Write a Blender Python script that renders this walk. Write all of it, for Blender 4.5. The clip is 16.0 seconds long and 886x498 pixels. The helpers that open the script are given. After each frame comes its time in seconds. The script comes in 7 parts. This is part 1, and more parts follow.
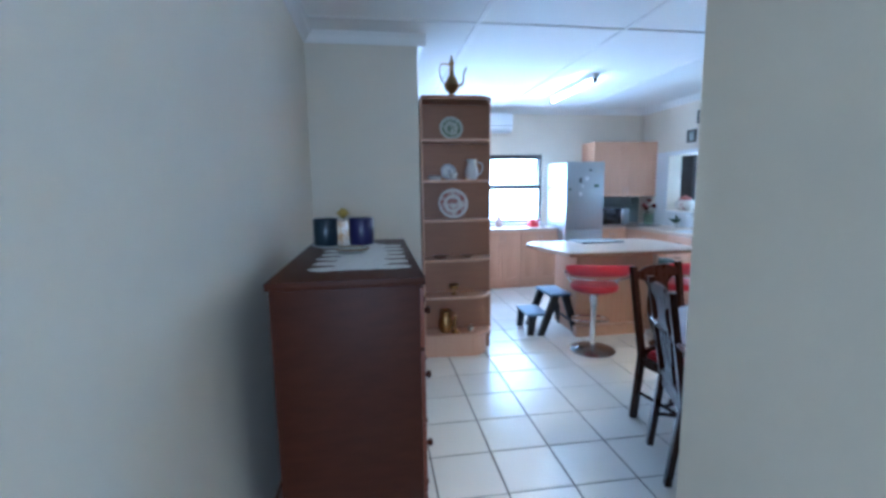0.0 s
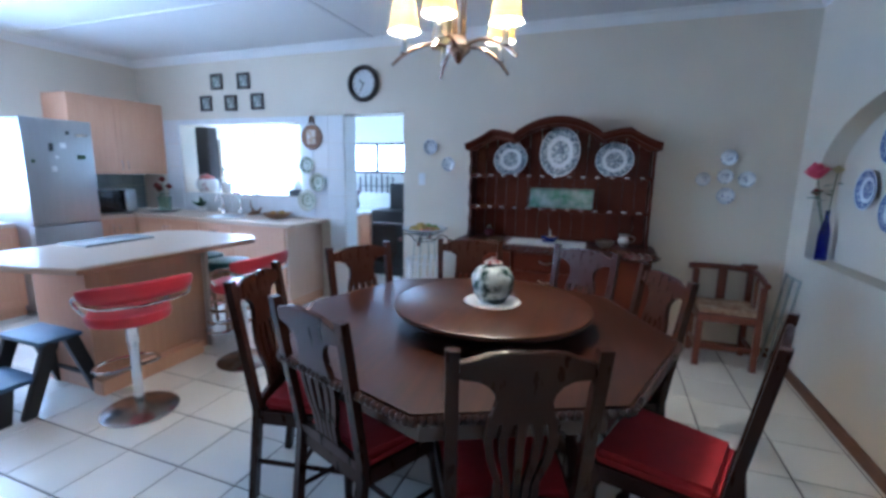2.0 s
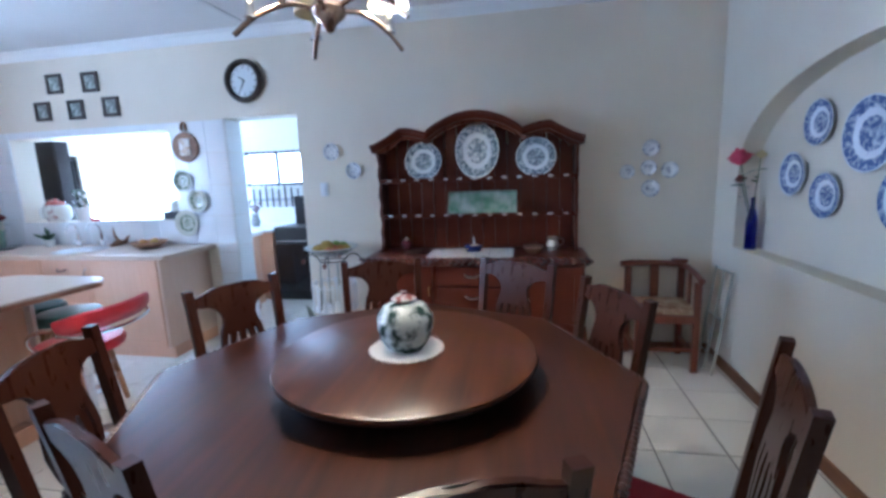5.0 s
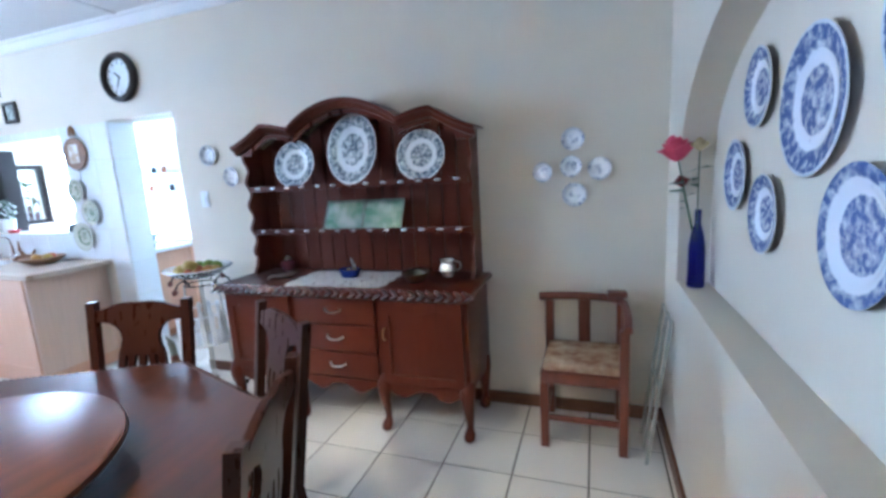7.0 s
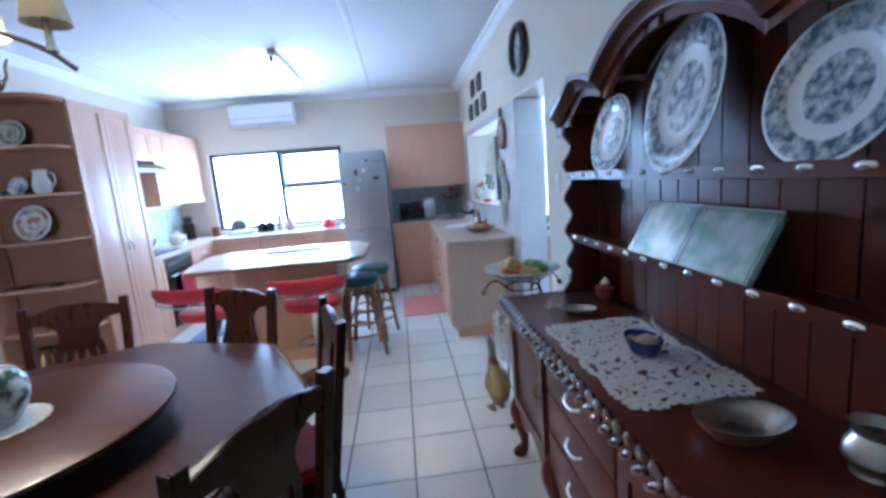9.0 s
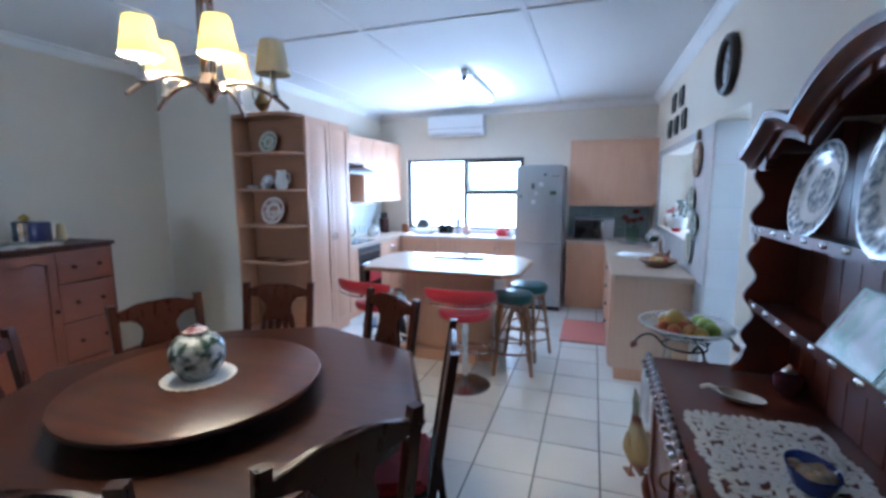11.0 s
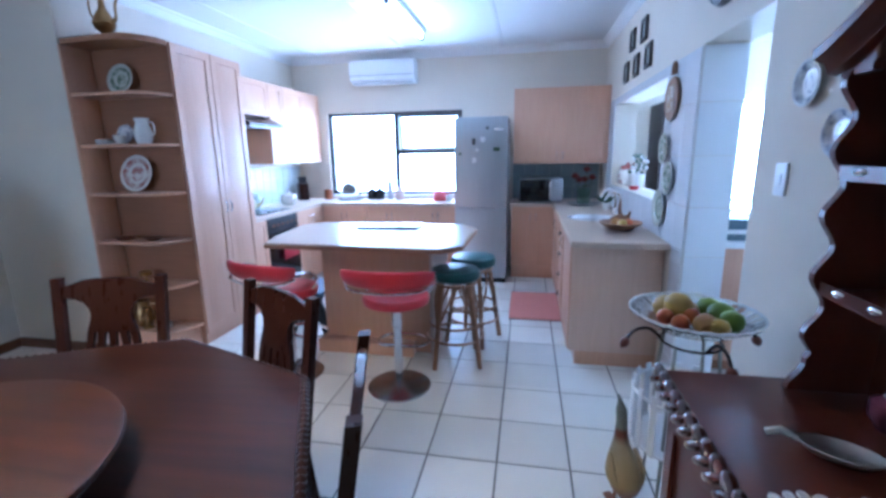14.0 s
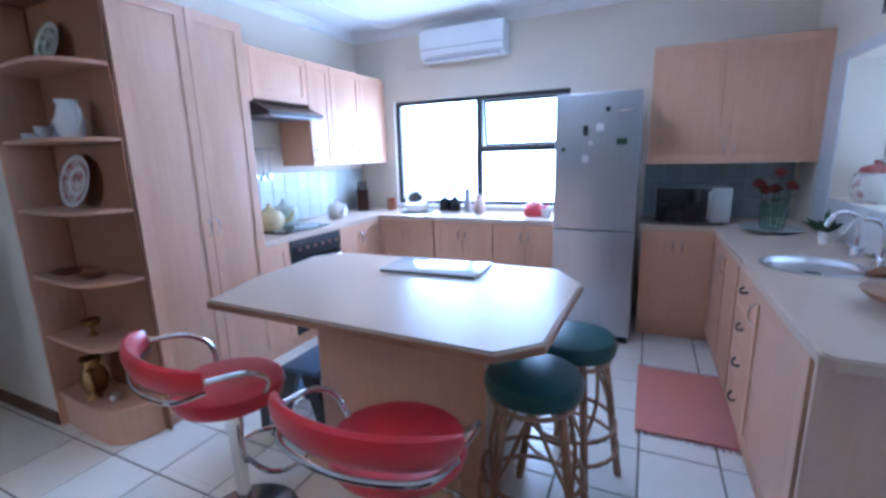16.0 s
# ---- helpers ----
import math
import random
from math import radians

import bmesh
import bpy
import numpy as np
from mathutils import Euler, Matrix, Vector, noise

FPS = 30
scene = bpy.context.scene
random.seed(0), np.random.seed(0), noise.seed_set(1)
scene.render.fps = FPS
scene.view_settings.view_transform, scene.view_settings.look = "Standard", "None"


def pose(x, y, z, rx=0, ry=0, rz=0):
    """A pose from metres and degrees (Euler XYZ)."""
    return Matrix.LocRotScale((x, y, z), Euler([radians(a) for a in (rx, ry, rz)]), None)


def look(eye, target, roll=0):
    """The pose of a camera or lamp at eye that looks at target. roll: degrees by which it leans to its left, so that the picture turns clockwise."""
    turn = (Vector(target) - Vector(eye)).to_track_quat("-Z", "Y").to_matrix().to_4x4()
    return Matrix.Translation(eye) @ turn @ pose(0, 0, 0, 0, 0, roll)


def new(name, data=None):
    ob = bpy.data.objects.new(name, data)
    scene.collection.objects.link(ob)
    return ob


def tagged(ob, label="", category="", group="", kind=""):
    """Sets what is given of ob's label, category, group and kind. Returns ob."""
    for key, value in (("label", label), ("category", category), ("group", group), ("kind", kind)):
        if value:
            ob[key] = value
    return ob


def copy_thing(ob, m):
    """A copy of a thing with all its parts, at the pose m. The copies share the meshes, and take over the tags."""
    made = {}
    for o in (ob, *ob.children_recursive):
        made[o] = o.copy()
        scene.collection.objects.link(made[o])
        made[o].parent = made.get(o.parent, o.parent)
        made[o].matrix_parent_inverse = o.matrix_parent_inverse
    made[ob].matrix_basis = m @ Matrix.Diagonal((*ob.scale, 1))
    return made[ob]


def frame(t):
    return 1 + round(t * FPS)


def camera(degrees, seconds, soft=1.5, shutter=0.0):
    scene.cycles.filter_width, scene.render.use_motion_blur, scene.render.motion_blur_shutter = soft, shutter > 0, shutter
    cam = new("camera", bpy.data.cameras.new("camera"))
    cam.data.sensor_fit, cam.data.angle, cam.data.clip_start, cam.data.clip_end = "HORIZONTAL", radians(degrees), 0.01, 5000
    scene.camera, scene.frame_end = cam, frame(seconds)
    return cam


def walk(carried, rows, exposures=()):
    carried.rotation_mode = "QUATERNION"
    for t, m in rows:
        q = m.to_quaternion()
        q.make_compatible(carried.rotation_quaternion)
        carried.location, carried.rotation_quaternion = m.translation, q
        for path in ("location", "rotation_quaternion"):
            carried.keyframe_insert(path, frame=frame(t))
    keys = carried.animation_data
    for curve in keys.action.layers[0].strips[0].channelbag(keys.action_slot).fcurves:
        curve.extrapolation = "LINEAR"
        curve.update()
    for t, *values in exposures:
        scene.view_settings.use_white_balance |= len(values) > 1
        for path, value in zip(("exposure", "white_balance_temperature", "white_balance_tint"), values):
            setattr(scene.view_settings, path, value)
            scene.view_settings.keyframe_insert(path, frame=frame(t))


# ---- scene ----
cam = camera(90.6, 16.0, 3.2)
METRES, EYE, TILT, LEAN, TURN = 8.0, 1.5, 0.0, 0.0, -8.5
ROWS = [
    (0.0, 0.0, 0.0, 0.0, -0.11, -7.74, 0.83),
    (0.5, -0.0024, 0.0425, -0.0029, -6.64, -8.87, 1.94),
    (1.0, 0.0019, 0.0883, -0.0007, -17.66, -9.27, 0.25),
    (1.5, 0.01, 0.122, -0.0038, -40.27, -9.08, -1.88),
    (2.0, 0.0141, 0.1428, -0.0048, -60.9, -10.19, -1.07),
    (2.5, 0.0161, 0.1471, -0.0047, -67.57, -10.87, -1.88),
    (3.0, 0.0109, 0.147, 0.0085, -68.11, -6.19, -1.39),
    (3.5, 0.0022, 0.1433, 0.0227, -67.59, 2.81, -0.57),
    (4.0, 0.0085, 0.1468, 0.0113, -65.92, -2.52, -0.75),
    (4.5, 0.0334, 0.1549, -0.0051, -65.26, -9.82, 1.01),
    (5.0, 0.0772, 0.1593, -0.0041, -71.06, -9.74, 2.11),
    (5.7, 0.1153, 0.1082, -0.0040, -80, -9.7, 2.4),
    (6.3, 0.1557, 0.0574, -0.0050, -78, -9.7, 2.9),
    (6.9, 0.2154, 0.0474, -0.0050, -65, -9.8, 3.4),
    (7.5, 0.2769, 0.0756, -0.0052, -49.15, -9.88, 3.78),
    (8.0, 0.3291, 0.0722, -0.004, -25.31, -8.73, 5.95),
    (8.5, 0.378, 0.084, -0.0054, -9.43, -9.07, 5.23),
    (9.0, 0.4199, 0.1006, -0.0046, 2.7, -9.35, 4.7),
    (9.5, 0.4487, 0.1134, -0.0054, 19.78, -9.94, 3.41),
    (12.0, 0.4397, 0.11, 0.0184, 27.85, -6.62, -0.15),
    (12.5, 0.4354, 0.1168, 0.0089, 22.21, -9.19, -0.18),
    (13.0, 0.4227, 0.1279, 0.0013, 18.16, -10.5, 0.59),
    (13.5, 0.4157, 0.1561, -0.0037, 17.44, -11.93, 0.75),
    (14.0, 0.4126, 0.2007, -0.0026, 19.2, -12.25, 0.91),
    (14.5, 0.4003, 0.2484, -0.0051, 23.66, -12.22, 1.26),
    (15.0, 0.391, 0.2978, -0.0068, 25.97, -12.27, 1.56),
    (15.5, 0.3829, 0.3441, -0.0059, 30.7, -11.99, 1.39),
    (16.0, 0.3652, 0.3854, -0.0065, 33.2, -11.89, 1.51),
]
walk(cam, [(t, pose(0, 0, EYE, TILT, LEAN, TURN) @ pose(METRES * x, METRES * y, METRES * z, 90 + pitch, roll, yaw)) for t, x, y, z, yaw, pitch, roll in ROWS],
     [(0.0, 1.41, 4450, 6), (1.0, 1.32, 4300, 5), (1.5, 1.12, 4380, 9), (2.5, 1.53, 4770, 10), (3.0, 1.53, 4870, 12), (3.5, 1.02, 4470, 8), (4.5, 1.41, 4570, 13), (5.0, 1.57, 4700, 12), (6.5, 1.87, 4890, 11),
      (7.5, 2.37, 4530, 7), (8.0, 1.79, 4230, 6), (8.5, 1.45, 4160, 9), (9.5, 1.41, 4960, 12), (12.0, 1.14, 4490, 10), (13.0, 1.24, 4350, 13), (13.6, 1.44, 4360, 14), (14.5, 1.20, 4380, 14), (15.0, 1.12, 4500, 16), (16.0, 1.02, 4570, 17)])

# ---- world and light ----
world = bpy.data.worlds.new("daylight")
scene.world = world
world.use_nodes = True
wn = world.node_tree.nodes
sky = wn.new("ShaderNodeTexSky")
sky.sky_type = "NISHITA"
sky.sun_disc = False
sky.sun_elevation, sky.sun_rotation = radians(52), radians(200)
wn["Background"].inputs[1].default_value = 0.15
world.node_tree.links.new(sky.outputs[0], wn["Background"].inputs[0])


def lamp(name, kind, m, power, colour, **more):
    data = bpy.data.lights.new(name, kind)
    data.energy, data.color = power, colour
    for k, v in more.items():
        setattr_safe(data, k, v)
    ob = new(name, data)
    ob.matrix_world = m
    return ob


def setattr_safe(data, k, v):
    if k == "size":
        data.size = v
    elif k == "size_y":
        data.shape = "RECTANGLE"
        data.size_y = v
    elif k == "angle":
        data.angle = v
    elif k == "radius":
        data.shadow_soft_size = v


lamp("sun", "SUN", look((0, 20, 30), (2, 12, 0)), 3.0, (1, 0.95, 0.88), angle=radians(0.5))
DAY = (0.72, 0.86, 1.0)
lamp("kitchen_window_light", "AREA", look((1.75, 7.085, 1.5), (1.75, 0, 1.3)), 37, DAY, size=1.84, size_y=1.12)
lamp("scullery_window_light", "AREA", look((6.6, 4.52, 1.62), (4.0, 4.52, 1.5)), 4, DAY, size=1.05, size_y=0.44)
lamp("scullery_door_light", "AREA", look((6.01, 7.085, 1.1), (6.01, 0, 1.1)), 58, DAY, size=0.54, size_y=1.8)
# added fill for the hall, set outside an assumed opening that is never in view
lamp("hall_fill_light", "AREA", look((0.05, -2.6, 1.5), (0.05, 2, 1.3)), 16, (0.82, 0.92, 1.0), size=0.8, size_y=1.2)

# ---- materials ----


def mat(name, c1, c2=None, scale=6.0, rough=0.5, metal=0.0, bump=0.0, bscale=60.0, stretch=(1, 1, 1), island=0.0, coat=0.0, detail=6.0, spread=0.25, spec=0.5):
    """Two colours mixed by noise at real size, roughness that varies, and fine relief."""
    m = bpy.data.materials.new(name)
    m.use_nodes = True
    n, l = m.node_tree.nodes, m.node_tree.links
    b = n["Principled BSDF"]
    c2 = c2 or tuple(v * 0.8 for v in c1)
    tc = n.new("ShaderNodeTexCoord")
    mp = n.new("ShaderNodeMapping")
    mp.inputs["Scale"].default_value = stretch
    l.new(tc.outputs["Object"], mp.inputs[0])
    src = mp.outputs[0]
    if island:
        oi = n.new("ShaderNodeObjectInfo")
        add = n.new("ShaderNodeVectorMath")
        add.operation = "MULTIPLY_ADD"
        add.inputs[1].default_value = (37, 53, 71)
        l.new(oi.outputs["Random"], add.inputs[0])
        l.new(src, add.inputs[2])
        src = add.outputs[0]
    nz = n.new("ShaderNodeTexNoise")
    nz.inputs["Scale"].default_value, nz.inputs["Detail"].default_value = scale, detail
    l.new(src, nz.inputs["Vector"])
    rp = n.new("ShaderNodeValToRGB")
    rp.color_ramp.elements[0].position, rp.color_ramp.elements[1].position = 0.5 - spread, 0.5 + spread
    rp.color_ramp.elements[0].color, rp.color_ramp.elements[1].color = (*c2, 1), (*c1, 1)
    l.new(nz.outputs["Fac"], rp.inputs[0])
    out = rp.outputs[0]
    if island:
        hs = n.new("ShaderNodeHueSaturation")
        mr = n.new("ShaderNodeMapRange")
        mr.inputs[3].default_value, mr.inputs[4].default_value = 1 - island, 1 + island
        l.new(oi.outputs["Random"], mr.inputs[0])
        l.new(mr.outputs[0], hs.inputs["Value"])
        l.new(out, hs.inputs["Color"])
        out = hs.outputs[0]
    l.new(out, b.inputs["Base Color"])
    b.inputs["Metallic"].default_value = metal
    b.inputs["Specular IOR Level"].default_value = spec
    b.inputs["Coat Weight"].default_value = coat
    b.inputs["Coat Roughness"].default_value = 0.12
    n2 = n.new("ShaderNodeTexNoise")
    n2.inputs["Scale"].default_value, n2.inputs["Detail"].default_value = bscale, 4
    l.new(src, n2.inputs["Vector"])
    rr = n.new("ShaderNodeMapRange")
    rr.inputs[3].default_value, rr.inputs[4].default_value = max(rough - 0.025, 0.02), min(rough + 0.025, 1)
    l.new(nz.outputs["Fac"], rr.inputs[0])
    l.new(rr.outputs[0], b.inputs["Roughness"])
    if bump:
        bp = n.new("ShaderNodeBump")
        bp.inputs["Strength"].default_value, bp.inputs["Distance"].default_value = bump, 0.004
        l.new(n2.outputs["Fac"], bp.inputs["Height"])
        l.new(bp.outputs[0], b.inputs["Normal"])
    return m


def glass(name, colour=(1, 1, 1), rough=0.02, ior=1.45):
    m = bpy.data.materials.new(name)
    m.use_nodes = True
    b = m.node_tree.nodes["Principled BSDF"]
    b.inputs["Base Color"].default_value = (*colour, 1)
    b.inputs["Transmission Weight"].default_value = 1
    b.inputs["Roughness"].default_value, b.inputs["IOR"].default_value = rough, ior
    return m


def glow(name, colour, power, base=(0.9, 0.85, 0.7)):
    m = bpy.data.materials.new(name)
    m.use_nodes = True
    b = m.node_tree.nodes["Principled BSDF"]
    b.inputs["Base Color"].default_value = (*base, 1)
    b.inputs["Emission Color"].default_value = (*colour, 1)
    b.inputs["Emission Strength"].default_value = power
    return m


def china(name, radius, paint, ground=(0.66, 0.69, 0.71), rim=0.66, density=26.0, cover=0.5, tall=1.0):
    """Glazed plate: painted rim band, pale ring, painted centre."""
    m = bpy.data.materials.new(name)
    m.use_nodes = True
    n, l = m.node_tree.nodes, m.node_tree.links
    b = n["Principled BSDF"]
    tc = n.new("ShaderNodeTexCoord")
    sx = n.new("ShaderNodeVectorMath")
    sx.operation = "MULTIPLY"
    sx.inputs[1].default_value = (1 / tall, 1, 0)
    l.new(tc.outputs["Object"], sx.inputs[0])
    ln = n.new("ShaderNodeVectorMath")
    ln.operation = "LENGTH"
    l.new(sx.outputs[0], ln.inputs[0])
    dv = n.new("ShaderNodeMath")
    dv.operation = "DIVIDE"
    dv.inputs[1].default_value = radius
    l.new(ln.outputs["Value"], dv.inputs[0])
    band = n.new("ShaderNodeValToRGB")
    band.color_ramp.interpolation = "EASE"
    e = band.color_ramp.elements
    e[0].position, e[0].color = 0.0, (cover, cover, cover, 1)
    e[1].position, e[1].color = rim - 0.17, (0.2, 0.2, 0.2, 1)
    for p, v in ((rim - 0.22, cover), (rim - 0.04, 0.2), (rim + 0.02, cover), (0.93, cover + 0.06), (0.975, 0.25)):
        x = e.new(p)
        x.color = (v, v, v, 1)
    l.new(dv.outputs[0], band.inputs[0])
    nz = n.new("ShaderNodeTexNoise")
    nz.inputs["Scale"].default_value, nz.inputs["Detail"].default_value = density, 5
    oi = n.new("ShaderNodeObjectInfo")
    ad = n.new("ShaderNodeVectorMath")
    ad.operation = "MULTIPLY_ADD"
    ad.inputs[1].default_value = (11, 17, 5)
    l.new(oi.outputs["Random"], ad.inputs[0])
    l.new(tc.outputs["Object"], ad.inputs[2])
    l.new(ad.outputs[0], nz.inputs["Vector"])
    cmp = n.new("ShaderNodeMath")
    cmp.operation = "SUBTRACT"
    l.new(band.outputs[0], cmp.inputs[0])
    l.new(nz.outputs["Fac"], cmp.inputs[1])
    mr = n.new("ShaderNodeMapRange")
    mr.inputs[1].default_value, mr.inputs[2].default_value = -0.14, 0.2
    l.new(cmp.outputs[0], mr.inputs[0])
    mx = n.new("ShaderNodeMix")
    mx.data_type = "RGBA"
    mx.inputs[6].default_value, mx.inputs[7].default_value = (*ground, 1), (*paint, 1)
    l.new(mr.outputs[0], mx.inputs[0])
    l.new(mx.outputs[2], b.inputs["Base Color"])
    b.inputs["Roughness"].default_value = 0.18
    return m


WALL = mat("cream_wall_paint", (0.71, 0.64, 0.53), (0.66, 0.595, 0.49), 1.4, 0.75, bump=0.12, bscale=140)
CEIL = mat("white_ceiling_board", (0.78, 0.78, 0.77), (0.74, 0.74, 0.74), 0.9, 0.8, bump=0.05, bscale=90)
TRIMW = mat("white_cornice_paint", (0.8, 0.8, 0.79), (0.76, 0.76, 0.75), 3, 0.6)
TILE = mat("glazed_floor_tile", (0.8, 0.775, 0.715), (0.73, 0.705, 0.645), 2.2, 0.22, bump=0.06, bscale=22, island=0.05)
GROUT = mat("dark_tile_grout", (0.13, 0.115, 0.1), (0.09, 0.08, 0.07), 14, 0.9, bump=0.3)
WTILE = mat("white_wall_tile", (0.78, 0.79, 0.8), (0.74, 0.75, 0.76), 3, 0.16, bump=0.02, bscale=14, island=0.02)
BEECH = mat("beech_foil", (0.63, 0.375, 0.24), (0.58, 0.33, 0.205), 5, 0.42, bump=0.05, bscale=50, stretch=(9, 9, 0.7), coat=0.1)
PALEB = mat("pale_beech_panel", (0.66, 0.47, 0.35), (0.6, 0.42, 0.305), 5, 0.45, bump=0.04, bscale=50, stretch=(9, 9, 0.7))
# the same beech, darkened to paint in the shade of the open shelves
BEECHD = mat("shaded_beech_foil", (0.33, 0.155, 0.075), (0.28, 0.13, 0.062), 5, 0.45, bump=0.05, bscale=50, stretch=(0.8, 9, 9))
TOPM = mat("speckled_beige_laminate", (0.6, 0.47, 0.36), (0.54, 0.42, 0.32), 240, 0.28, bump=0.02, bscale=300)
TOPEDGE = mat("beech_edge_strip", (0.38, 0.2, 0.11), (0.33, 0.17, 0.09), 6, 0.4)
MAHOG = mat("dark_mahogany", (0.105, 0.022, 0.01), (0.08, 0.016, 0.0075), 7, 0.31, bump=0.0, bscale=60, stretch=(1.0, 4, 4), coat=0.04, spread=0.4, spec=0.28)
MAHOGV = mat("dark_mahogany_upright", (0.11, 0.023, 0.0105), (0.084, 0.017, 0.008), 7, 0.31, bump=0.0, bscale=60, stretch=(4, 4, 1.0), coat=0.04, spread=0.4, spec=0.28)
ROSE = mat("dark_rosewood_table", (0.046, 0.0135, 0.0062), (0.015, 0.005, 0.0027), 2.6, 0.3, stretch=(0.7, 9, 9), spread=0.2, spec=0.4)
SUSANW = mat("warm_rosewood_turntable", (0.072, 0.0225, 0.008), (0.028, 0.0094, 0.0038), 2.6, 0.32, stretch=(0.7, 9, 9), spread=0.22, spec=0.36)
ROSED = mat("carved_rosewood", (0.06, 0.022, 0.013), (0.025, 0.01, 0.007), 6, 0.28, bump=0.25, bscale=60, coat=0.4)
CARVED = mat("polished_carved_mahogany", (0.1, 0.022, 0.011), (0.07, 0.015, 0.008), 12, 0.2, coat=1.0, spec=0.8)
CHAIRW = mat("dark_chair_wood", (0.032, 0.0095, 0.0052), (0.02, 0.006, 0.0034), 9, 0.28, bump=0.01, bscale=60, stretch=(4, 4, 1.0), spread=0.4, spec=0.22)
# sideboard wood twice: dark for the shadowed end, lighter for the lit front
SIDEW = mat("shaded_sideboard_wood", (0.062, 0.0165, 0.0066), (0.04, 0.0105, 0.0044), 8, 0.45, bump=0.03, bscale=60, stretch=(4, 1.0, 4), coat=0.0, spec=0.16)
SIDEF = mat("lit_sideboard_front_wood", (0.2, 0.058, 0.026), (0.145, 0.042, 0.019), 7, 0.42, bump=0.02, bscale=60, stretch=(1.0, 4, 4), spread=0.4, spec=0.4)
SKIRT = mat("stained_wood_skirting", (0.2, 0.085, 0.04), (0.12, 0.05, 0.025), 4, 0.4, stretch=(1.5, 1.5, 9))
REDV = mat("red_leatherette", (0.62, 0.035, 0.05), (0.52, 0.026, 0.04), 8, 0.32, bump=0.08, bscale=130, coat=0.35)
REDC = mat("red_seat_fabric", (0.4, 0.012, 0.02), (0.3, 0.01, 0.016), 14, 0.75, bump=0.3, bscale=220)
CHROME = mat("polished_chrome", (0.75, 0.76, 0.78), (0.68, 0.69, 0.71), 6, 0.12, metal=1)
STEEL = mat("brushed_steel", (0.48, 0.5, 0.53), (0.43, 0.45, 0.48), 4, 0.33, metal=0.9, bump=0.02, bscale=80, stretch=(14, 14, 0.6))
SILVER = mat("tarnished_silver", (0.72, 0.68, 0.6), (0.58, 0.54, 0.46), 12, 0.34, metal=1, bump=0.05)
BLACKP = mat("black_plastic", (0.018, 0.019, 0.022), (0.012, 0.012, 0.014), 9, 0.42, bump=0.06)
BLUEP = mat("blue_grey_step_tread", (0.1, 0.17, 0.28), (0.075, 0.13, 0.22), 10, 0.45, bump=0.3, bscale=150)
BLACKG = mat("black_glass", (0.012, 0.013, 0.016), (0.01, 0.01, 0.012), 4, 0.06)
BRONZE = mat("bronze_window_aluminium", (0.05, 0.042, 0.04), (0.038, 0.032, 0.03), 5, 0.4, metal=0.5)
WHITEP = mat("white_plastic", (0.78, 0.79, 0.8), (0.74, 0.75, 0.76), 5, 0.35)
WHITEC = mat("white_china", (0.76, 0.75, 0.72), (0.7, 0.69, 0.66), 8, 0.18)
LACE = mat("white_cotton_lace", (0.72, 0.7, 0.66), (0.62, 0.6, 0.56), 40, 0.9, bump=0.6, bscale=160)
GREENV = mat("dark_green_vinyl", (0.018, 0.095, 0.095), (0.012, 0.07, 0.072), 9, 0.32, bump=0.08, bscale=120)
RATTAN = mat("brown_rattan_cane", (0.26, 0.13, 0.06), (0.16, 0.075, 0.035), 16, 0.5, bump=0.3, bscale=90)
GREYLEAF = mat("grey_green_leaf", (0.16, 0.2, 0.14), (0.09, 0.12, 0.08), 18, 0.6)
RUGM = mat("faded_red_woven_rug", (0.68, 0.29, 0.235), (0.58, 0.215, 0.18), 30, 0.95, bump=0.7, bscale=180, stretch=(1, 7, 1))
CANE = mat("honey_brown_cane", (0.38, 0.21, 0.115), (0.25, 0.125, 0.06), 16, 0.45, bump=0.3, bscale=90)
STOOLB = mat("worn_chrome_stool_base", (0.42, 0.39, 0.37), (0.32, 0.29, 0.275), 5, 0.26, metal=1)
PALEIRON = mat("pale_painted_iron", (0.42, 0.43, 0.38), (0.3, 0.31, 0.27), 12, 0.5)
BRASS = mat("aged_brass", (0.42, 0.26, 0.1), (0.28, 0.16, 0.06), 14, 0.3, metal=1, bump=0.08)
COPPER = mat("aged_copper", (0.3, 0.13, 0.07), (0.2, 0.08, 0.045), 12, 0.35, metal=0.9)
LAMPMETAL = mat("brushed_nickel_copper", (0.5, 0.38, 0.3), (0.42, 0.3, 0.24), 9, 0.25, metal=1)
LEAF = mat("dark_green_leaf", (0.04, 0.1, 0.035), (0.025, 0.065, 0.022), 18, 0.5)
PETAL = mat("pink_silk_petal", (0.72, 0.09, 0.16), (0.55, 0.05, 0.11), 16, 0.7)
PETALR = mat("dark_red_petal", (0.24, 0.028, 0.02), (0.13, 0.016, 0.016), 16, 0.7)
BLUEG = glass("cobalt_blue_glass", (0.05, 0.06, 0.55), 0.03)
CLEAR = glass("clear_glass", (0.95, 0.98, 0.97), 0.02)
PANE = glass("window_glass", (1, 1, 1), 0.0, 1.02)
DARKBACK = mat("dark_picture_frame", (0.045, 0.03, 0.022), (0.03, 0.02, 0.015), 8, 0.4)
ART = mat("small_faded_print", (0.42, 0.45, 0.42), (0.14, 0.16, 0.15), 32, 0.6, spread=0.12)
ART2 = mat("green_embossed_tray_print", (0.66, 0.74, 0.66), (0.16, 0.4, 0.24), 11, 0.2, spread=0.14)
SINKM = mat("pale_sink_steel", (0.75, 0.77, 0.8), (0.66, 0.68, 0.71), 5, 0.33, metal=1, bump=0.02, bscale=40)
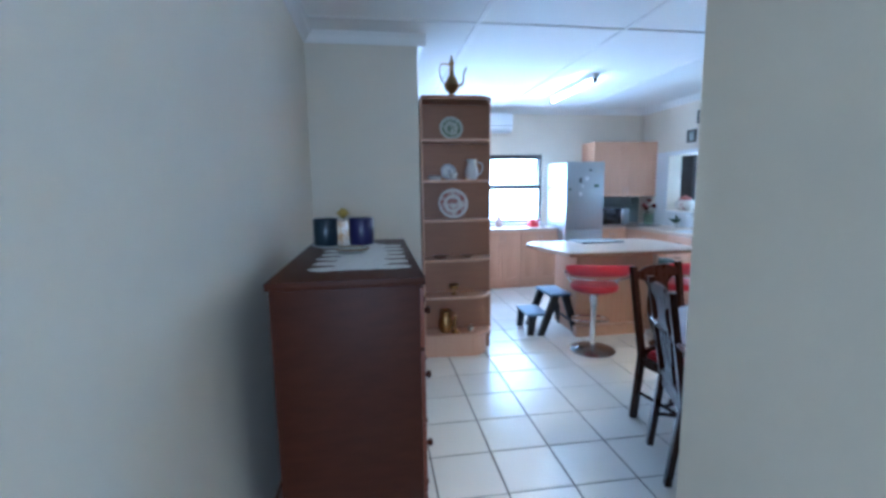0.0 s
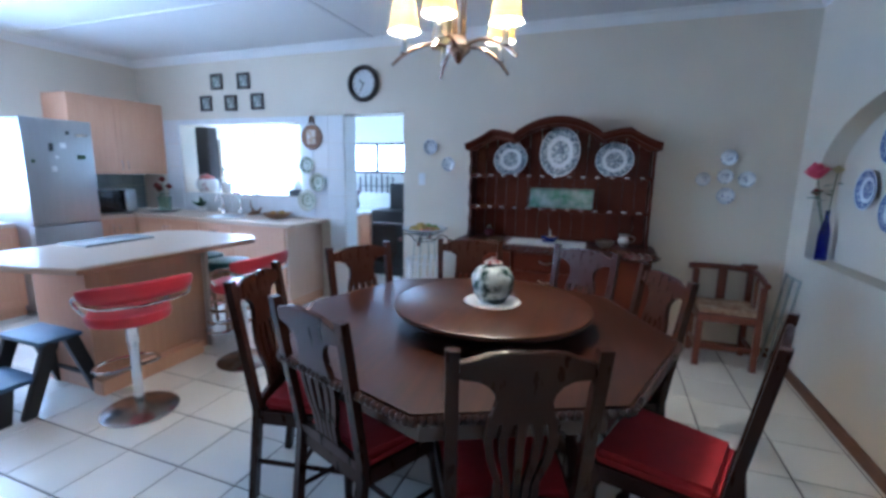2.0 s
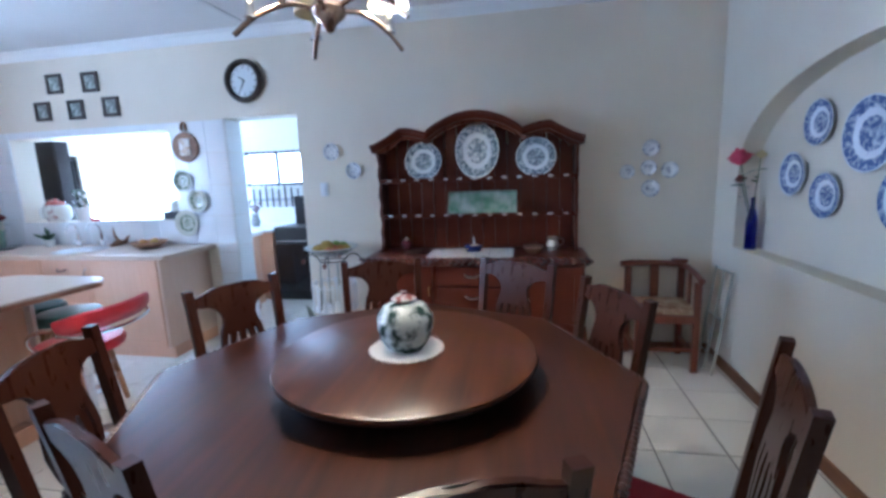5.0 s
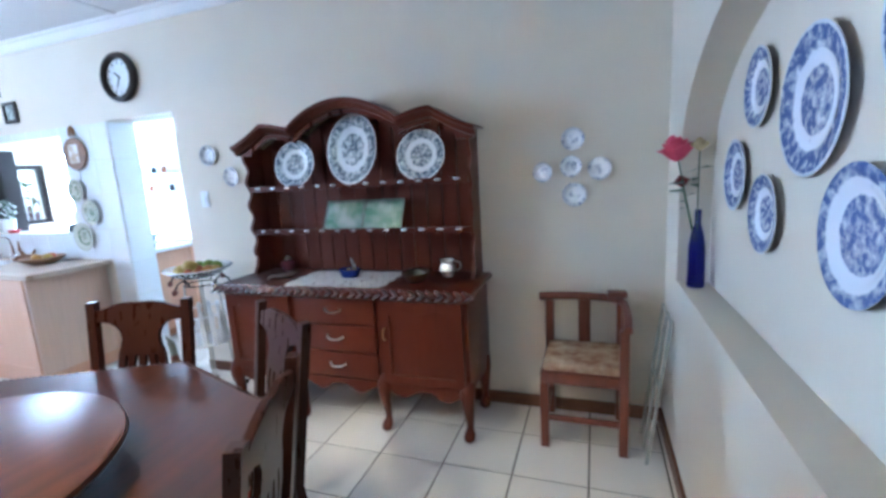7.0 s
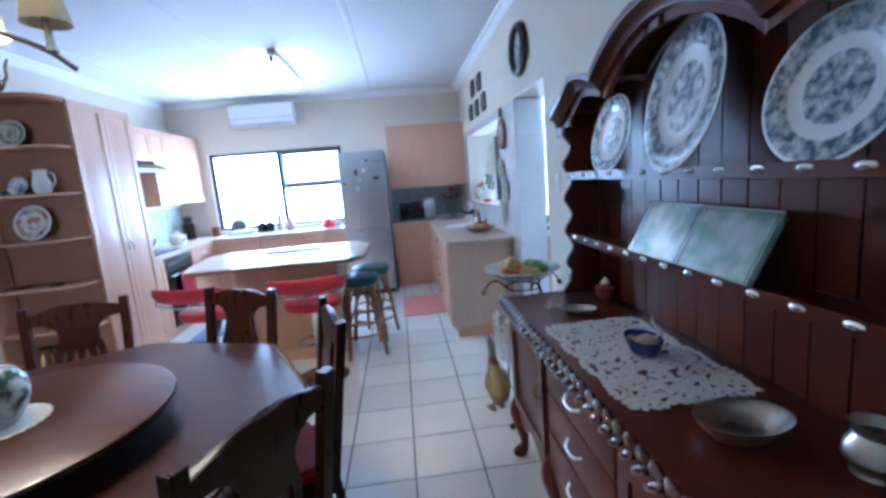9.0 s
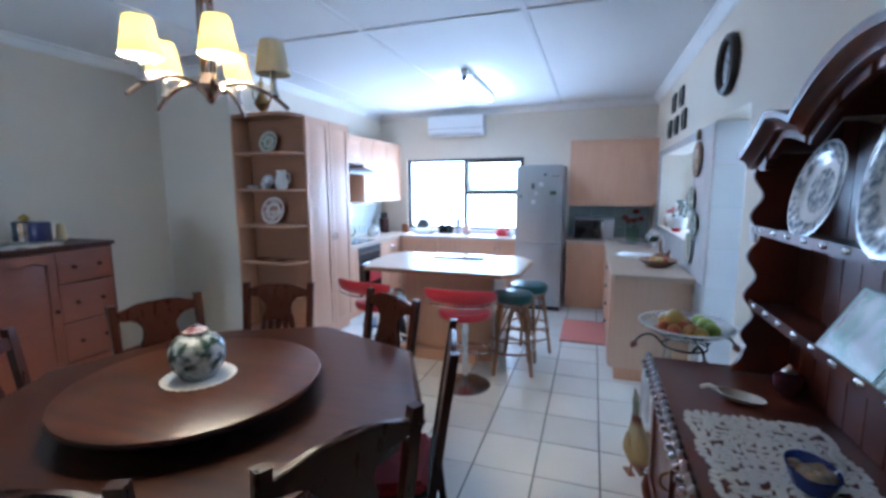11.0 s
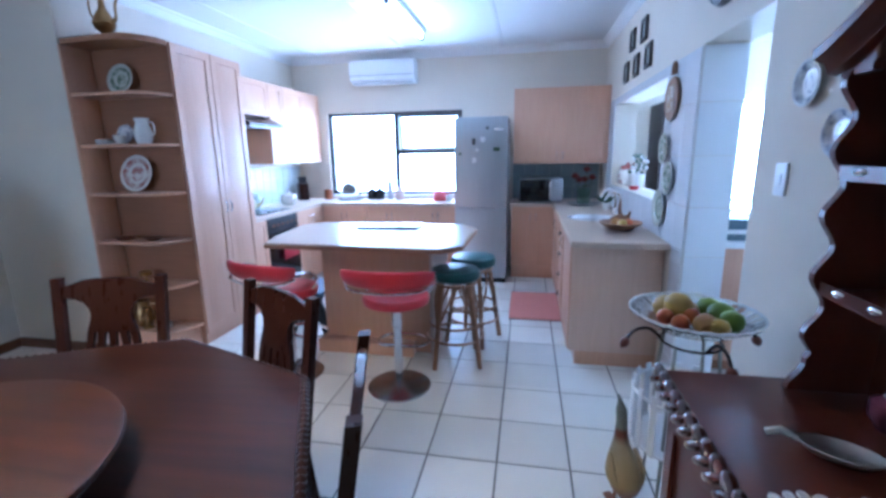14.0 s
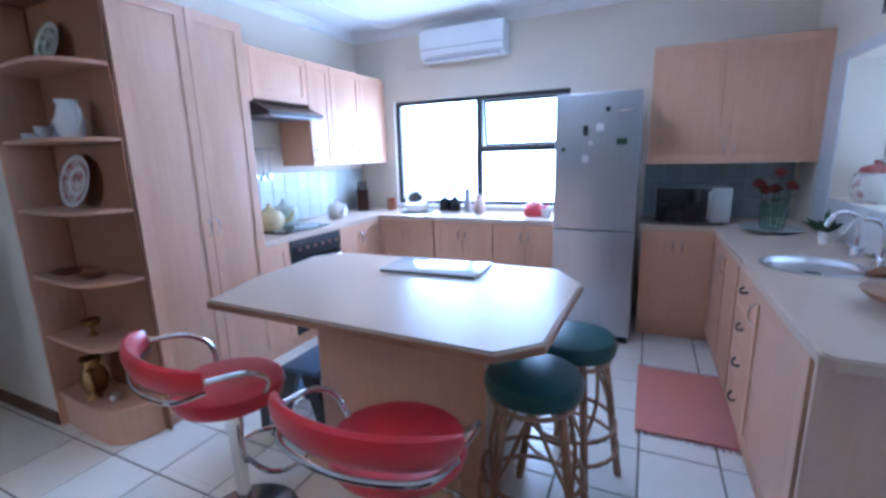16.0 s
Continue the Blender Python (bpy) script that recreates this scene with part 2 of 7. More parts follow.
JARM = mat("blue_green_floral_glaze", (0.44, 0.47, 0.46), (0.03, 0.052, 0.042), 22, 0.16, spread=0.09, detail=6)
WESTT = mat("pale_grey_glazed_tile", (0.5, 0.53, 0.5), (0.44, 0.47, 0.45), 5, 0.2, island=0.05)
TEALT = mat("grey_green_glazed_backsplash", (0.32, 0.38, 0.37), (0.27, 0.325, 0.32), 6, 0.22, island=0.06)
STONEP = mat("warm_floral_plate_glaze", (0.66, 0.6, 0.52), (0.42, 0.26, 0.14), 24, 0.25, spread=0.12)
SEATF = mat("beige_patterned_seat_fabric", (0.5, 0.38, 0.25), (0.27, 0.14, 0.075), 13, 0.9, bump=0.4, bscale=200, spread=0.13)
CHAIRR = mat("reddish_corner_chair_wood", (0.2, 0.05, 0.025), (0.12, 0.03, 0.015), 5, 0.3, stretch=(9, 9, 1.2), coat=0.3)
WIRED = mat("dark_iron_wire", (0.04, 0.025, 0.02), (0.03, 0.018, 0.014), 10, 0.45, metal=0.5)
BULB = glow("lit_tube", (0.85, 0.94, 1.0), 31, (1, 1, 1))
BULBW = glow("lit_warm_bulb", (1, 0.6, 0.22), 9)

# ---- shape helpers ----


def box(bm, x0, x1, y0, y1, z0, z1, bevel=0.0):
    c = Matrix.Translation(((x0 + x1) / 2, (y0 + y1) / 2, (z0 + z1) / 2)) @ Matrix.Diagonal((abs(x1 - x0), abs(y1 - y0), abs(z1 - z0), 1))
    r = bmesh.ops.create_cube(bm, size=1, matrix=c)
    if bevel:
        edges = list({e for v in r["verts"] for e in v.link_edges})
        bmesh.ops.bevel(bm, geom=edges, offset=bevel, segments=2, profile=0.6, affect="EDGES")


def lathe(bm, profile, seg=28, at=(0, 0, 0), squash=(1, 1)):
    rings = []
    for r, z in profile:
        if r < 1e-6:
            rings.append([bm.verts.new((at[0], at[1], at[2] + z))])
        else:
            rings.append([bm.verts.new((at[0] + squash[0] * r * math.cos(2 * math.pi * i / seg), at[1] + squash[1] * r * math.sin(2 * math.pi * i / seg), at[2] + z)) for i in range(seg)])
    for a, b in zip(rings, rings[1:]):
        for i in range(seg):
            j = (i + 1) % seg
            if len(a) == 1 and len(b) == 1:
                continue
            if len(a) == 1:
                bm.faces.new((a[0], b[j], b[i]))
            elif len(b) == 1:
                bm.faces.new((a[i], a[j], b[0]))
            else:
                bm.faces.new((a[i], a[j], b[j], b[i]))


def tube(bm, pts, r, seg=8, closed=False):
    pts = [Vector(p) for p in pts]
    rad = r if isinstance(r, (list, tuple)) else [r] * len(pts)
    rings = []
    n = len(pts)
    side = None
    for i, p in enumerate(pts):
        a = pts[i - 1] if (i or closed) else p
        b = pts[(i + 1) % n] if (i < n - 1 or closed) else p
        d = (b - a).normalized()
        if side is None:
            side = d.orthogonal().normalized()
        side = (side - d * side.dot(d)).normalized()
        up = d.cross(side)
        rings.append([bm.verts.new(p + rad[i] * (math.cos(2 * math.pi * k / seg) * side + math.sin(2 * math.pi * k / seg) * up)) for k in range(seg)])
    pairs = list(zip(rings, rings[1:])) + ([(rings[-1], rings[0])] if closed else [])
    for a, b in pairs:
        for k in range(seg):
            bm.faces.new((a[k], a[(k + 1) % seg], b[(k + 1) % seg], b[k]))
    if not closed:
        bm.faces.new(rings[0][::-1])
        bm.faces.new(rings[-1])


def prism(bm, poly, h0, h1, axes="xyz"):
    """Extrude a flat outline. axes names where the outline's two coordinates and the height go."""
    def put(u, v, h):
        d = {axes[0]: u, axes[1]: v, axes[2]: h}
        return bm.verts.new((d["x"], d["y"], d["z"]))
    a = [put(u, v, h0) for u, v in poly]
    b = [put(u, v, h1) for u, v in poly]
    bm.faces.new(a[::-1])
    bm.faces.new(b)
    for i in range(len(poly)):
        j = (i + 1) % len(poly)
        bm.faces.new((a[i], a[j], b[j], b[i]))


def bezier(points, n=8):
    """A smooth line through the points."""
    p = [Vector(q) for q in points]
    p = [p[0] * 2 - p[1], *p, p[-1] * 2 - p[-2]]
    out = []
    for i in range(1, len(p) - 2):
        for k in range(n):
            t = k / n
            a, b, c, d = p[i - 1:i + 3]
            out.append(0.5 * (2 * b + (c - a) * t + (2 * a - 5 * b + 4 * c - d) * t * t + (3 * b - a - 3 * c + d) * t ** 3))
    out.append(p[-2])
    return out


def mesh(bm, name, material, smooth=False):
    bmesh.ops.recalc_face_normals(bm, faces=bm.faces)
    me = bpy.data.meshes.new(name)
    bm.to_mesh(me)
    bm.free()
    me.materials.append(material)
    if smooth:
        me.shade_smooth()
        me.set_sharp_from_angle(angle=radians(42))
    return me


def part(name, bm, material, parent, label="", smooth=True, at=None):
    ob = new(name, mesh(bm, name, material, smooth))
    ob.parent = parent
    if at is not None:
        ob.matrix_local = at
    return tagged(ob, label)


def part_of(name, shape, args, material, parent, label="", **kw):
    bm = bmesh.new()
    shape(bm, *args, **kw)
    return part(name, bm, material, parent, label)


def thing(name, label, category, m, group=""):
    ob = new(name)
    ob.empty_display_size = 0.1
    ob.matrix_world = m
    return tagged(ob, label, category, group)


def structure(name, bm, material, label, category, smooth=False):
    return tagged(new(name, mesh(bm, name, material, smooth)), label, category, kind="structure")


def boxes(*rows):
    bm = bmesh.new()
    for r in rows:
        box(bm, *r)
    return bm


# ---- the plan ----
XE, YN, YS, H = 4.40, 6.86, -0.23, 2.73      # east wall, north wall, south wall, ceiling
XW, YP, XK = -0.52, 3.74, 0.37               # hall's west wall, facing wall, kitchen's west wall
YB, XS, YE = -2.5, 0.648, 0.82                # hall's end, stub wall
SX = 6.38                                    # scullery's far wall
T = 0.22

floor_ob = structure("floor", boxes((XW - T, SX + T, YB - T, YN + T, -0.12, -0.004)), GROUT, "floor of large pale glazed tiles with dark joints", "floor")
structure("ceiling", boxes((XW - T, SX + T, YB - T, YN + T, H, H + 0.1)), CEIL, "white board ceiling with cover strips", "ceiling")
structure("wall_west", boxes((XW - T, XW, YB, YP, 0, H)), WALL, "cream painted hall wall behind the sideboard", "wall")
structure("wall_pier", boxes((XW - T, XK, YP, YP + 0.16, 0, H), (XK - T, XK, YP + 0.16, YN, 0, H)), WALL, "cream painted wall beside the open shelves", "wall")
structure("wall_stub", boxes((XS, XS + 0.16, YB, YE, 0, H)), WALL, "cream painted end of the hall wall", "wall")
# unseen end wall; its opening is only there to let the hall fill in
structure("wall_hall_end", boxes((XW - T, -0.35, YB - T, YB, 0, H), (0.45, XS + 0.16, YB - T, YB, 0, H), (-0.35, 0.45, YB - T, YB, 0, 0.9), (-0.35, 0.45, YB - T, YB, 2.1, H)), WALL, "unseen cream wall closing the hall, with an added opening", "wall")
WX0, WX1, WZ0, WZ1 = 0.83, 2.67, 0.95, 2.03
structure("wall_north", boxes((XK - T, WX0, YN, YN + T, 0, H), (WX0, WX1, YN, YN + T, 0, WZ0), (WX0, WX1, YN, YN + T, WZ1, H), (WX1, 5.2, YN, YN + T, 0, H),
                              (5.2, 5.64, YN, YN + T, 0, 1.12), (5.2, 5.64, YN, YN + T, 1.86, H), (5.64, 5.70, YN, YN + T, 0, H), (5.70, 6.32, YN, YN + T, 2.08, H), (6.32, SX + T, YN, YN + T, 0, H)), WALL, "cream painted kitchen wall with a wide window", "wall")
DY0, DY1, DZ = 3.09, 3.79, 2.02
HY0, HY1, HZ0, HZ1 = 4.36, 6.17, 1.13, 1.95
structure("wall_east", boxes((XE, XE + T, YS - 0.4, DY0, 0, H), (XE, XE + T, DY0, DY1, DZ, H), (XE, XE + T, DY1, HY0, 0, H), (XE, XE + T, HY0, HY1, 0, HZ0),
                             (XE, XE + T, HY0, HY1, HZ1, H), (XE, XE + T, HY1, YN, 0, H)), WALL, "cream painted wall with a doorway and a serving hatch", "wall")

# south wall with an arched recess
AX, AW, AZ0, ASP, ATOP, AD = 2.90, 1.17, 0.9, 1.45, 1.98, 0.13
bm = bmesh.new()
box(bm, XS + 0.16, AX - AW, YS - AD, YS, 0, H)
box(bm, AX + AW, XE, YS - AD, YS, 0, H)
box(bm, AX - AW, AX + AW, YS - AD, YS, 0, AZ0)
arch = [(AX - AW * math.cos(math.pi * i / 32), ASP + (ATOP - ASP) * math.sin(math.pi * i / 32)) for i in range(33)]
for (xa, za), (xb, zb) in zip(arch, arch[1:]):
    prism(bm, [(xa, za), (xb, zb), (xb, H), (xa, H)], YS - AD, YS, "xzy")
box(bm, XS + 0.16, XE, YS - AD - 0.15, YS - AD, 0, H)
structure("wall_south", bm, WALL, "cream painted wall with a wide arched recess", "wall")

# scullery shell
SWY0, SWY1, SWZ0, SWZ1 = 3.97, 5.07, 1.39, 1.86
structure("wall_scullery", boxes((SX, SX + T, 2.6, SWY0, 0, H), (SX, SX + T, SWY0, SWY1, 0, SWZ0), (SX, SX + T, SWY0, SWY1, SWZ1, H), (SX, SX + T, SWY1, YN, 0, H),
                                 (XE + T, SX + T, 2.4, 2.6, 0, H)), mat("white_scullery_paint", (0.78, 0.78, 0.76), (0.74, 0.74, 0.72), 2, 0.7), "white painted scullery walls", "wall")

# cornice, skirting, ceiling strips
COV = [(0, 0), (0.075, 0), (0.07, -0.012), (0.05, -0.022), (0.028, -0.05), (0.012, -0.07), (0, -0.075)]
bm = bmesh.new()
prism(bm, [(XE - u, H + v) for u, v in COV], YS, YN, "xzy")
prism(bm, [(YN - u, H + v) for u, v in COV], XK, XE, "yzx")
prism(bm, [(YS + u, H + v) for u, v in COV], XS + 0.16, XE, "yzx")
prism(bm, [(XK + u, H + v) for u, v in COV], YP, YN, "xzy")
prism(bm, [(YP - u, H + v) for u, v in COV], XW, XK + 0.07, "yzx")
prism(bm, [(XW + u, H + v) for u, v in COV], YB, YP, "xzy")
structure("cornice", bm, TRIMW, "white coved cornice along the ceiling", "trim")
bm = bmesh.new()
for x in (0.80, 1.98, 3.17):
    prism(bm, [(x - 0.022, H), (x - 0.016, H - 0.007), (x + 0.016, H - 0.007), (x + 0.022, H)], YS, YN, "xzy")
prism(bm, [(3.40 - 0.022, H), (3.40 - 0.016, H - 0.0085), (3.40 + 0.016, H - 0.0085), (3.40 + 0.022, H)], XW, XE, "yzx")
structure("ceiling_strips", bm, mat("grey_white_cover_strip", (0.72, 0.72, 0.72), (0.68, 0.68, 0.68), 3, 0.6), "painted cover strips over the ceiling board joints", "trim")
SK = 0.075
structure("baseboard", boxes((XE - 0.015, XE, YS, DY0, 0, SK), (XS + 0.16, XE - 0.015, YS, YS + 0.015, 0, SK), (XW, XK, YP - 0.015, YP, 0, SK), (XW, XW + 0.015, YB, YP - 0.015, 0, SK),
                             (XS - 0.015, XS, YB, YE, 0, SK), (XS - 0.015, XS + 0.175, YE, YE + 0.015, 0, SK)), SKIRT, "reddish stained wooden skirting board", "trim")

# ---- windows, hatch, doorway ----


def bars(bm, rows, y0, y1):
    for x0, x1, z0, z1 in rows:
        box(bm, x0, x1, y0, y1, z0, z1, 0.004)


win = thing("window_1", "wide kitchen window with dark bronze aluminium frame", "window", pose(0, 0, 0))
win["kind"] = "structure"
bm = bmesh.new()
MX, TZ = 1.78, 1.51
bars(bm, [(WX0, WX1, WZ1 - 0.045, WZ1), (WX0, WX1, WZ0, WZ0 + 0.045), (WX0, WX0 + 0.045, WZ0 + 0.045, WZ1 - 0.045), (WX1 - 0.045, WX1, WZ0 + 0.045, WZ1 - 0.045),
          (MX - 0.03, MX + 0.03, WZ0 + 0.045, WZ1 - 0.045), (MX + 0.03, WX1 - 0.045, TZ - 0.03, TZ + 0.03)], YN + 0.04, YN + 0.09)
part("window_frame", bm, BRONZE, win)
bm = bmesh.new()
bars(bm, [(MX + 0.035, WX1 - 0.05, WZ1 - 0.075, WZ1 - 0.045), (MX + 0.035, WX1 - 0.05, TZ + 0.03, TZ + 0.055), (MX + 0.035, MX + 0.06, TZ + 0.055, WZ1 - 0.075), (WX1 - 0.075, WX1 - 0.05, TZ + 0.055, WZ1 - 0.075)], -0.012, 0.012)
sash = part("opening_sash", bm, BRONZE, win, "", True, Matrix.Translation((0, YN + 0.09, WZ1 - 0.05)) @ pose(0, 0, 0, 9) @ Matrix.Translation((0, 0, -WZ1 + 0.05)))
for x0, x1, z0, z1 in ((WX0 + 0.045, MX - 0.03, WZ0 + 0.045, WZ1 - 0.045), (MX + 0.03, WX1 - 0.045, WZ0 + 0.045, TZ - 0.03)):
    p = part_of("pane", box, (x0, x1, YN + 0.062, YN + 0.068, z0, z1), PANE, win, "clear window glass")
    p.visible_shadow = False
p = part("pane", boxes((MX + 0.06, WX1 - 0.075, -0.003, 0.003, TZ + 0.055, WZ1 - 0.075)), PANE, sash, "clear window glass", False)
p.visible_shadow = False
part_of("window_sill", box, (WX0, WX1, YN - 0.03, YN + 0.2, WZ0 - 0.03, WZ0 + 0.004, 0.006), WHITEP, win, "white window sill")

win2 = thing("window_2", "scullery window with white burglar bars", "window", pose(0, 0, 0))
win2["kind"] = "structure"
bm = bmesh.new()
for y0, y1, z0, z1 in ((SWY0, SWY1, SWZ1 - 0.04, SWZ1), (SWY0, SWY1, SWZ0, SWZ0 + 0.04), (SWY0, SWY0 + 0.04, SWZ0, SWZ1), (SWY1 - 0.04, SWY1, SWZ0, SWZ1), (4.50, 4.54, SWZ0, SWZ1)):
    box(bm, SX + 0.04, SX + 0.08, y0, y1, z0, z1)
part("window_frame", bm, BRONZE, win2)
for i in range(12):
    y = SWY0 + 0.07 + i * 0.087
    part_of("bar", tube, ([(SX + 0.02, y, SWZ0), (SX + 0.02, y, SWZ1)], 0.007, 6), WHITEP, win2, "white burglar bar")
p = part_of("pane", box, (SX + 0.055, SX + 0.06, SWY0 + 0.04, SWY1 - 0.04, SWZ0 + 0.04, SWZ1 - 0.04), PANE, win2, "clear window glass")
p.visible_shadow = False
win3 = thing("window_3", "dark framed scullery window looking into the garden", "window", pose(0, 0, 0))
win3["kind"] = "structure"
bm = bmesh.new()
bars(bm, [(5.2, 5.64, 1.80, 1.86), (5.2, 5.64, 1.12, 1.17), (5.2, 5.25, 1.17, 1.80), (5.59, 5.64, 1.17, 1.80)], YN + 0.03, YN + 0.08)
part("window_frame", bm, BRONZE, win3)
for k in range(5):
    x = 5.285 + 0.067 * k
    part_of("bar", tube, (bezier([(x, YN + 0.1, 1.17), (x, YN + 0.1, 1.62), (x + 0.016, YN + 0.1, 1.71), (x, YN + 0.1, 1.8)], 4), 0.006, 6), WHITEP, win3, "white burglar bar")
p = part_of("pane", box, (5.25, 5.59, YN + 0.05, YN + 0.055, 1.17, 1.80), PANE, win3, "clear window glass")
p.visible_shadow = False
gdoor = thing("door_1", "white framed glazed scullery door full of daylight", "door", pose(0, 0, 0))
gdoor["kind"] = "structure"
bm = bmesh.new()
bars(bm, [(5.70, 6.32, 2.03, 2.08), (5.70, 5.745, 0.0, 2.03), (6.275, 6.32, 0.0, 2.03), (5.745, 6.275, 0.0, 0.16), (5.745, 6.275, 0.86, 0.9)], YN + 0.04, YN + 0.09)
part("door_frame", bm, WHITEP, gdoor)
for z0, z1 in ((0.16, 0.86), (0.9, 2.03)):
    p = part_of("pane", box, (5.745, 6.275, YN + 0.062, YN + 0.068, z0, z1), PANE, gdoor, "clear door glass")
    p.visible_shadow = False
ground = structure("ground", boxes((-30, 40, YN + T, 60, -0.35, -0.13)), mat("garden_soil_and_grass", (0.09, 0.1, 0.045), (0.06, 0.055, 0.035), 3, 0.95, bump=0.4), "garden ground outside the kitchen", "ground")
hedge = thing("garden_hedge", "loose green garden hedge with dull red lower leaves", "hedge", pose(5.25, 9.3, -0.13))
rnd = random.Random(77)
for nm, lo, hi, colour, count in (("upper_leaves", 1.35, 2.9, ((0.12, 0.16, 0.06), (0.05, 0.09, 0.03)), 900), ("lower_leaves", 0.2, 1.5, ((0.16, 0.06, 0.07), (0.07, 0.05, 0.035)), 600)):
    bm = bmesh.new()
    for k in range(count):
        c = Vector((rnd.uniform(-1.5, 1.5), rnd.gauss(0, 0.28), rnd.uniform(lo, hi) - 0.25 * rnd.random() ** 2))
        q = pose(0, 0, 0, rnd.uniform(-80, 80), rnd.uniform(-80, 80), rnd.uniform(0, 360))
        L, w = rnd.uniform(0.06, 0.12), rnd.uniform(0.025, 0.045)
        bm.faces.new([bm.verts.new(c + q @ Vector(v)) for v in ((-L, 0, 0), (0, -w, 0.012), (L, 0, -0.01), (0, w, 0.012))])
    part(nm, bm, mat("hedge_" + nm, colour[0], colour[1], 4, 0.6), hedge)
for k in range(7):
    x = -1.3 + 0.43 * k
    part_of("stem", tube, (bezier([(x, 0, 0), (x + 0.05, 0.05, 0.8), (x - 0.06, -0.04, 1.6), (x + 0.03, 0, 2.5)], 4), [0.03 - 0.0018 * i for i in range(13)], 6), RATTAN, hedge)

# tiled wall round the hatch and the doorway's tiled reveal
hatch = thing("hatch_surround", "white tiles round the serving hatch and doorway", "wall tiles", pose(0, 0, 0))
hatch["kind"] = "structure"


def tile_set(parent, rows, material, name="tile"):
    shared = {}
    for (x, y, z, w, h, facing) in rows:
        key = (round(w, 3), round(h, 3), facing)
        if key not in shared:
            b = bmesh.new()
            if facing == "x":
                box(b, -0.007, 0, -w / 2, w / 2, -h / 2, h / 2, 0.0015)
            else:
                box(b, -w / 2, w / 2, -0.007, 0, -h / 2, h / 2, 0.0015)
            shared[key] = mesh(b, name, material)
        o = new(name, shared[key])
        o.parent = parent
        o.matrix_local = Matrix.Translation((x, y, z))


# ---- chandelier and kitchen tube ----
CH = (2.19, 1.77)
chand = thing("chandelier", "five-armed metal chandelier with pleated cream shades, one unlit", "chandelier", pose(CH[0], CH[1], 0, 0, 0, 36))
part_of("ceiling_rose", lathe, ([(0, H - 0.085), (0.022, H - 0.085), (0.03, H - 0.06), (0.055, H - 0.03), (0.06, H - 0.004), (0, H - 0.004)],), CHROME, chand, "brushed metal ceiling rose")
bm = bmesh.new()
z = 2.64
for i in range(14):
    c = [(0.012 * math.cos(a) * (i % 2), 0.012 * math.cos(a) * (1 - i % 2), z + 0.018 * math.sin(a)) for a in [k * math.pi / 5 for k in range(10)]]
    tube(bm, c, 0.003, 5, True)
    z -= 0.021
part("chain", bm, CHROME, chand)
bm = bmesh.new()
lathe(bm, [(0, 2.36), (0.03, 2.36), (0.034, 2.33), (0.022, 2.3), (0, 2.3)])
part("stem_cap", bm, LAMPMETAL, chand)
for i in range(6):
    a = i * math.pi / 3
    part_of("rod", tube, ([(0.026 * math.cos(a + k * 0.05), 0.026 * math.sin(a + k * 0.05), 2.32 - k * 0.032) for k in range(10)], 0.005, 6), LAMPMETAL, chand)
bm = bmesh.new()
lathe(bm, [(0, 2.03), (0.03, 2.03), (0.04, 2.01), (0.055, 1.985), (0.05, 1.965), (0.025, 1.945), (0.012, 1.92), (0, 1.915)])
part("hub", bm, LAMPMETAL, chand)
SHADE = bpy.data.materials.new("pleated_cream_shade_lit")
SHADE.use_nodes = True
sb = SHADE.node_tree.nodes["Principled BSDF"]
sb.inputs["Base Color"].default_value = (0.6, 0.52, 0.36, 1)
sb.inputs["Roughness"].default_value = 0.8
tr = SHADE.node_tree.nodes.new("ShaderNodeBsdfTranslucent")
tr.inputs[0].default_value = (0.75, 0.46, 0.1, 1)
mxs = SHADE.node_tree.nodes.new("ShaderNodeMixShader")
mxs.inputs[0].default_value = 0.03
SHADE.node_tree.links.new(sb.outputs[0], mxs.inputs[1])
SHADE.node_tree.links.new(tr.outputs[0], mxs.inputs[2])
SHADE.node_tree.links.new(mxs.outputs[0], SHADE.node_tree.nodes["Material Output"].inputs[0])


def shade(bm, x, y, z):
    n = 40
    ring = []
    for zz, r in ((z + 0.13, 0.043), (z + 0.087, 0.051), (z + 0.043, 0.059), (z, 0.067)):
        ring.append([bm.verts.new((x + (r + 0.0025 * (i % 2)) * math.cos(2 * math.pi * i / n), y + (r + 0.0025 * (i % 2)) * math.sin(2 * math.pi * i / n), zz)) for i in range(n)])
    for a, b in zip(ring, ring[1:]):
        for i in range(n):
            bm.faces.new((a[i], a[(i + 1) % n], b[(i + 1) % n], b[i]))


for i in range(5):
    a = radians(72 * i)
    c, s = math.cos(a), math.sin(a)
    R = 0.235
    bm = bmesh.new()
    tube(bm, bezier([(0.03 * c, 0.03 * s, 1.985), (0.12 * c, 0.12 * s, 2.0), (0.22 * c, 0.22 * s, 1.965), (0.29 * c, 0.29 * s, 1.91)], 5), 0.0085, 8)
    arm = part("arm", bm, LAMPMETAL, chand)
    bm = bmesh.new()
    lathe(bm, [(0, 1.955), (0.022, 1.96), (0.012, 1.985), (0.011, 2.07), (0, 2.07)], 14, (R * c, R * s, 0))
    part("candle_holder", bm, CHROME, arm)
    bm = bmesh.new()
    shade(bm, R * c, R * s, 2.045)
    part("shade", bm, SHADE, arm, "pleated cream fabric shade", True)
    if i != 0:
        bm = bmesh.new()
        lathe(bm, [(0, 2.138), (0.007, 2.139), (0.013, 2.15), (0.011, 2.16), (0, 2.167)], 14, (R * c, R * s, 0))
        part("bulb", bm, BULBW, arm, "lit warm bulb")
        lamp("bulb_light", "POINT", chand.matrix_world @ Matrix.Translation((R * c, R * s, 2.108)), 14.5, (1, 0.76, 0.46), radius=0.025)
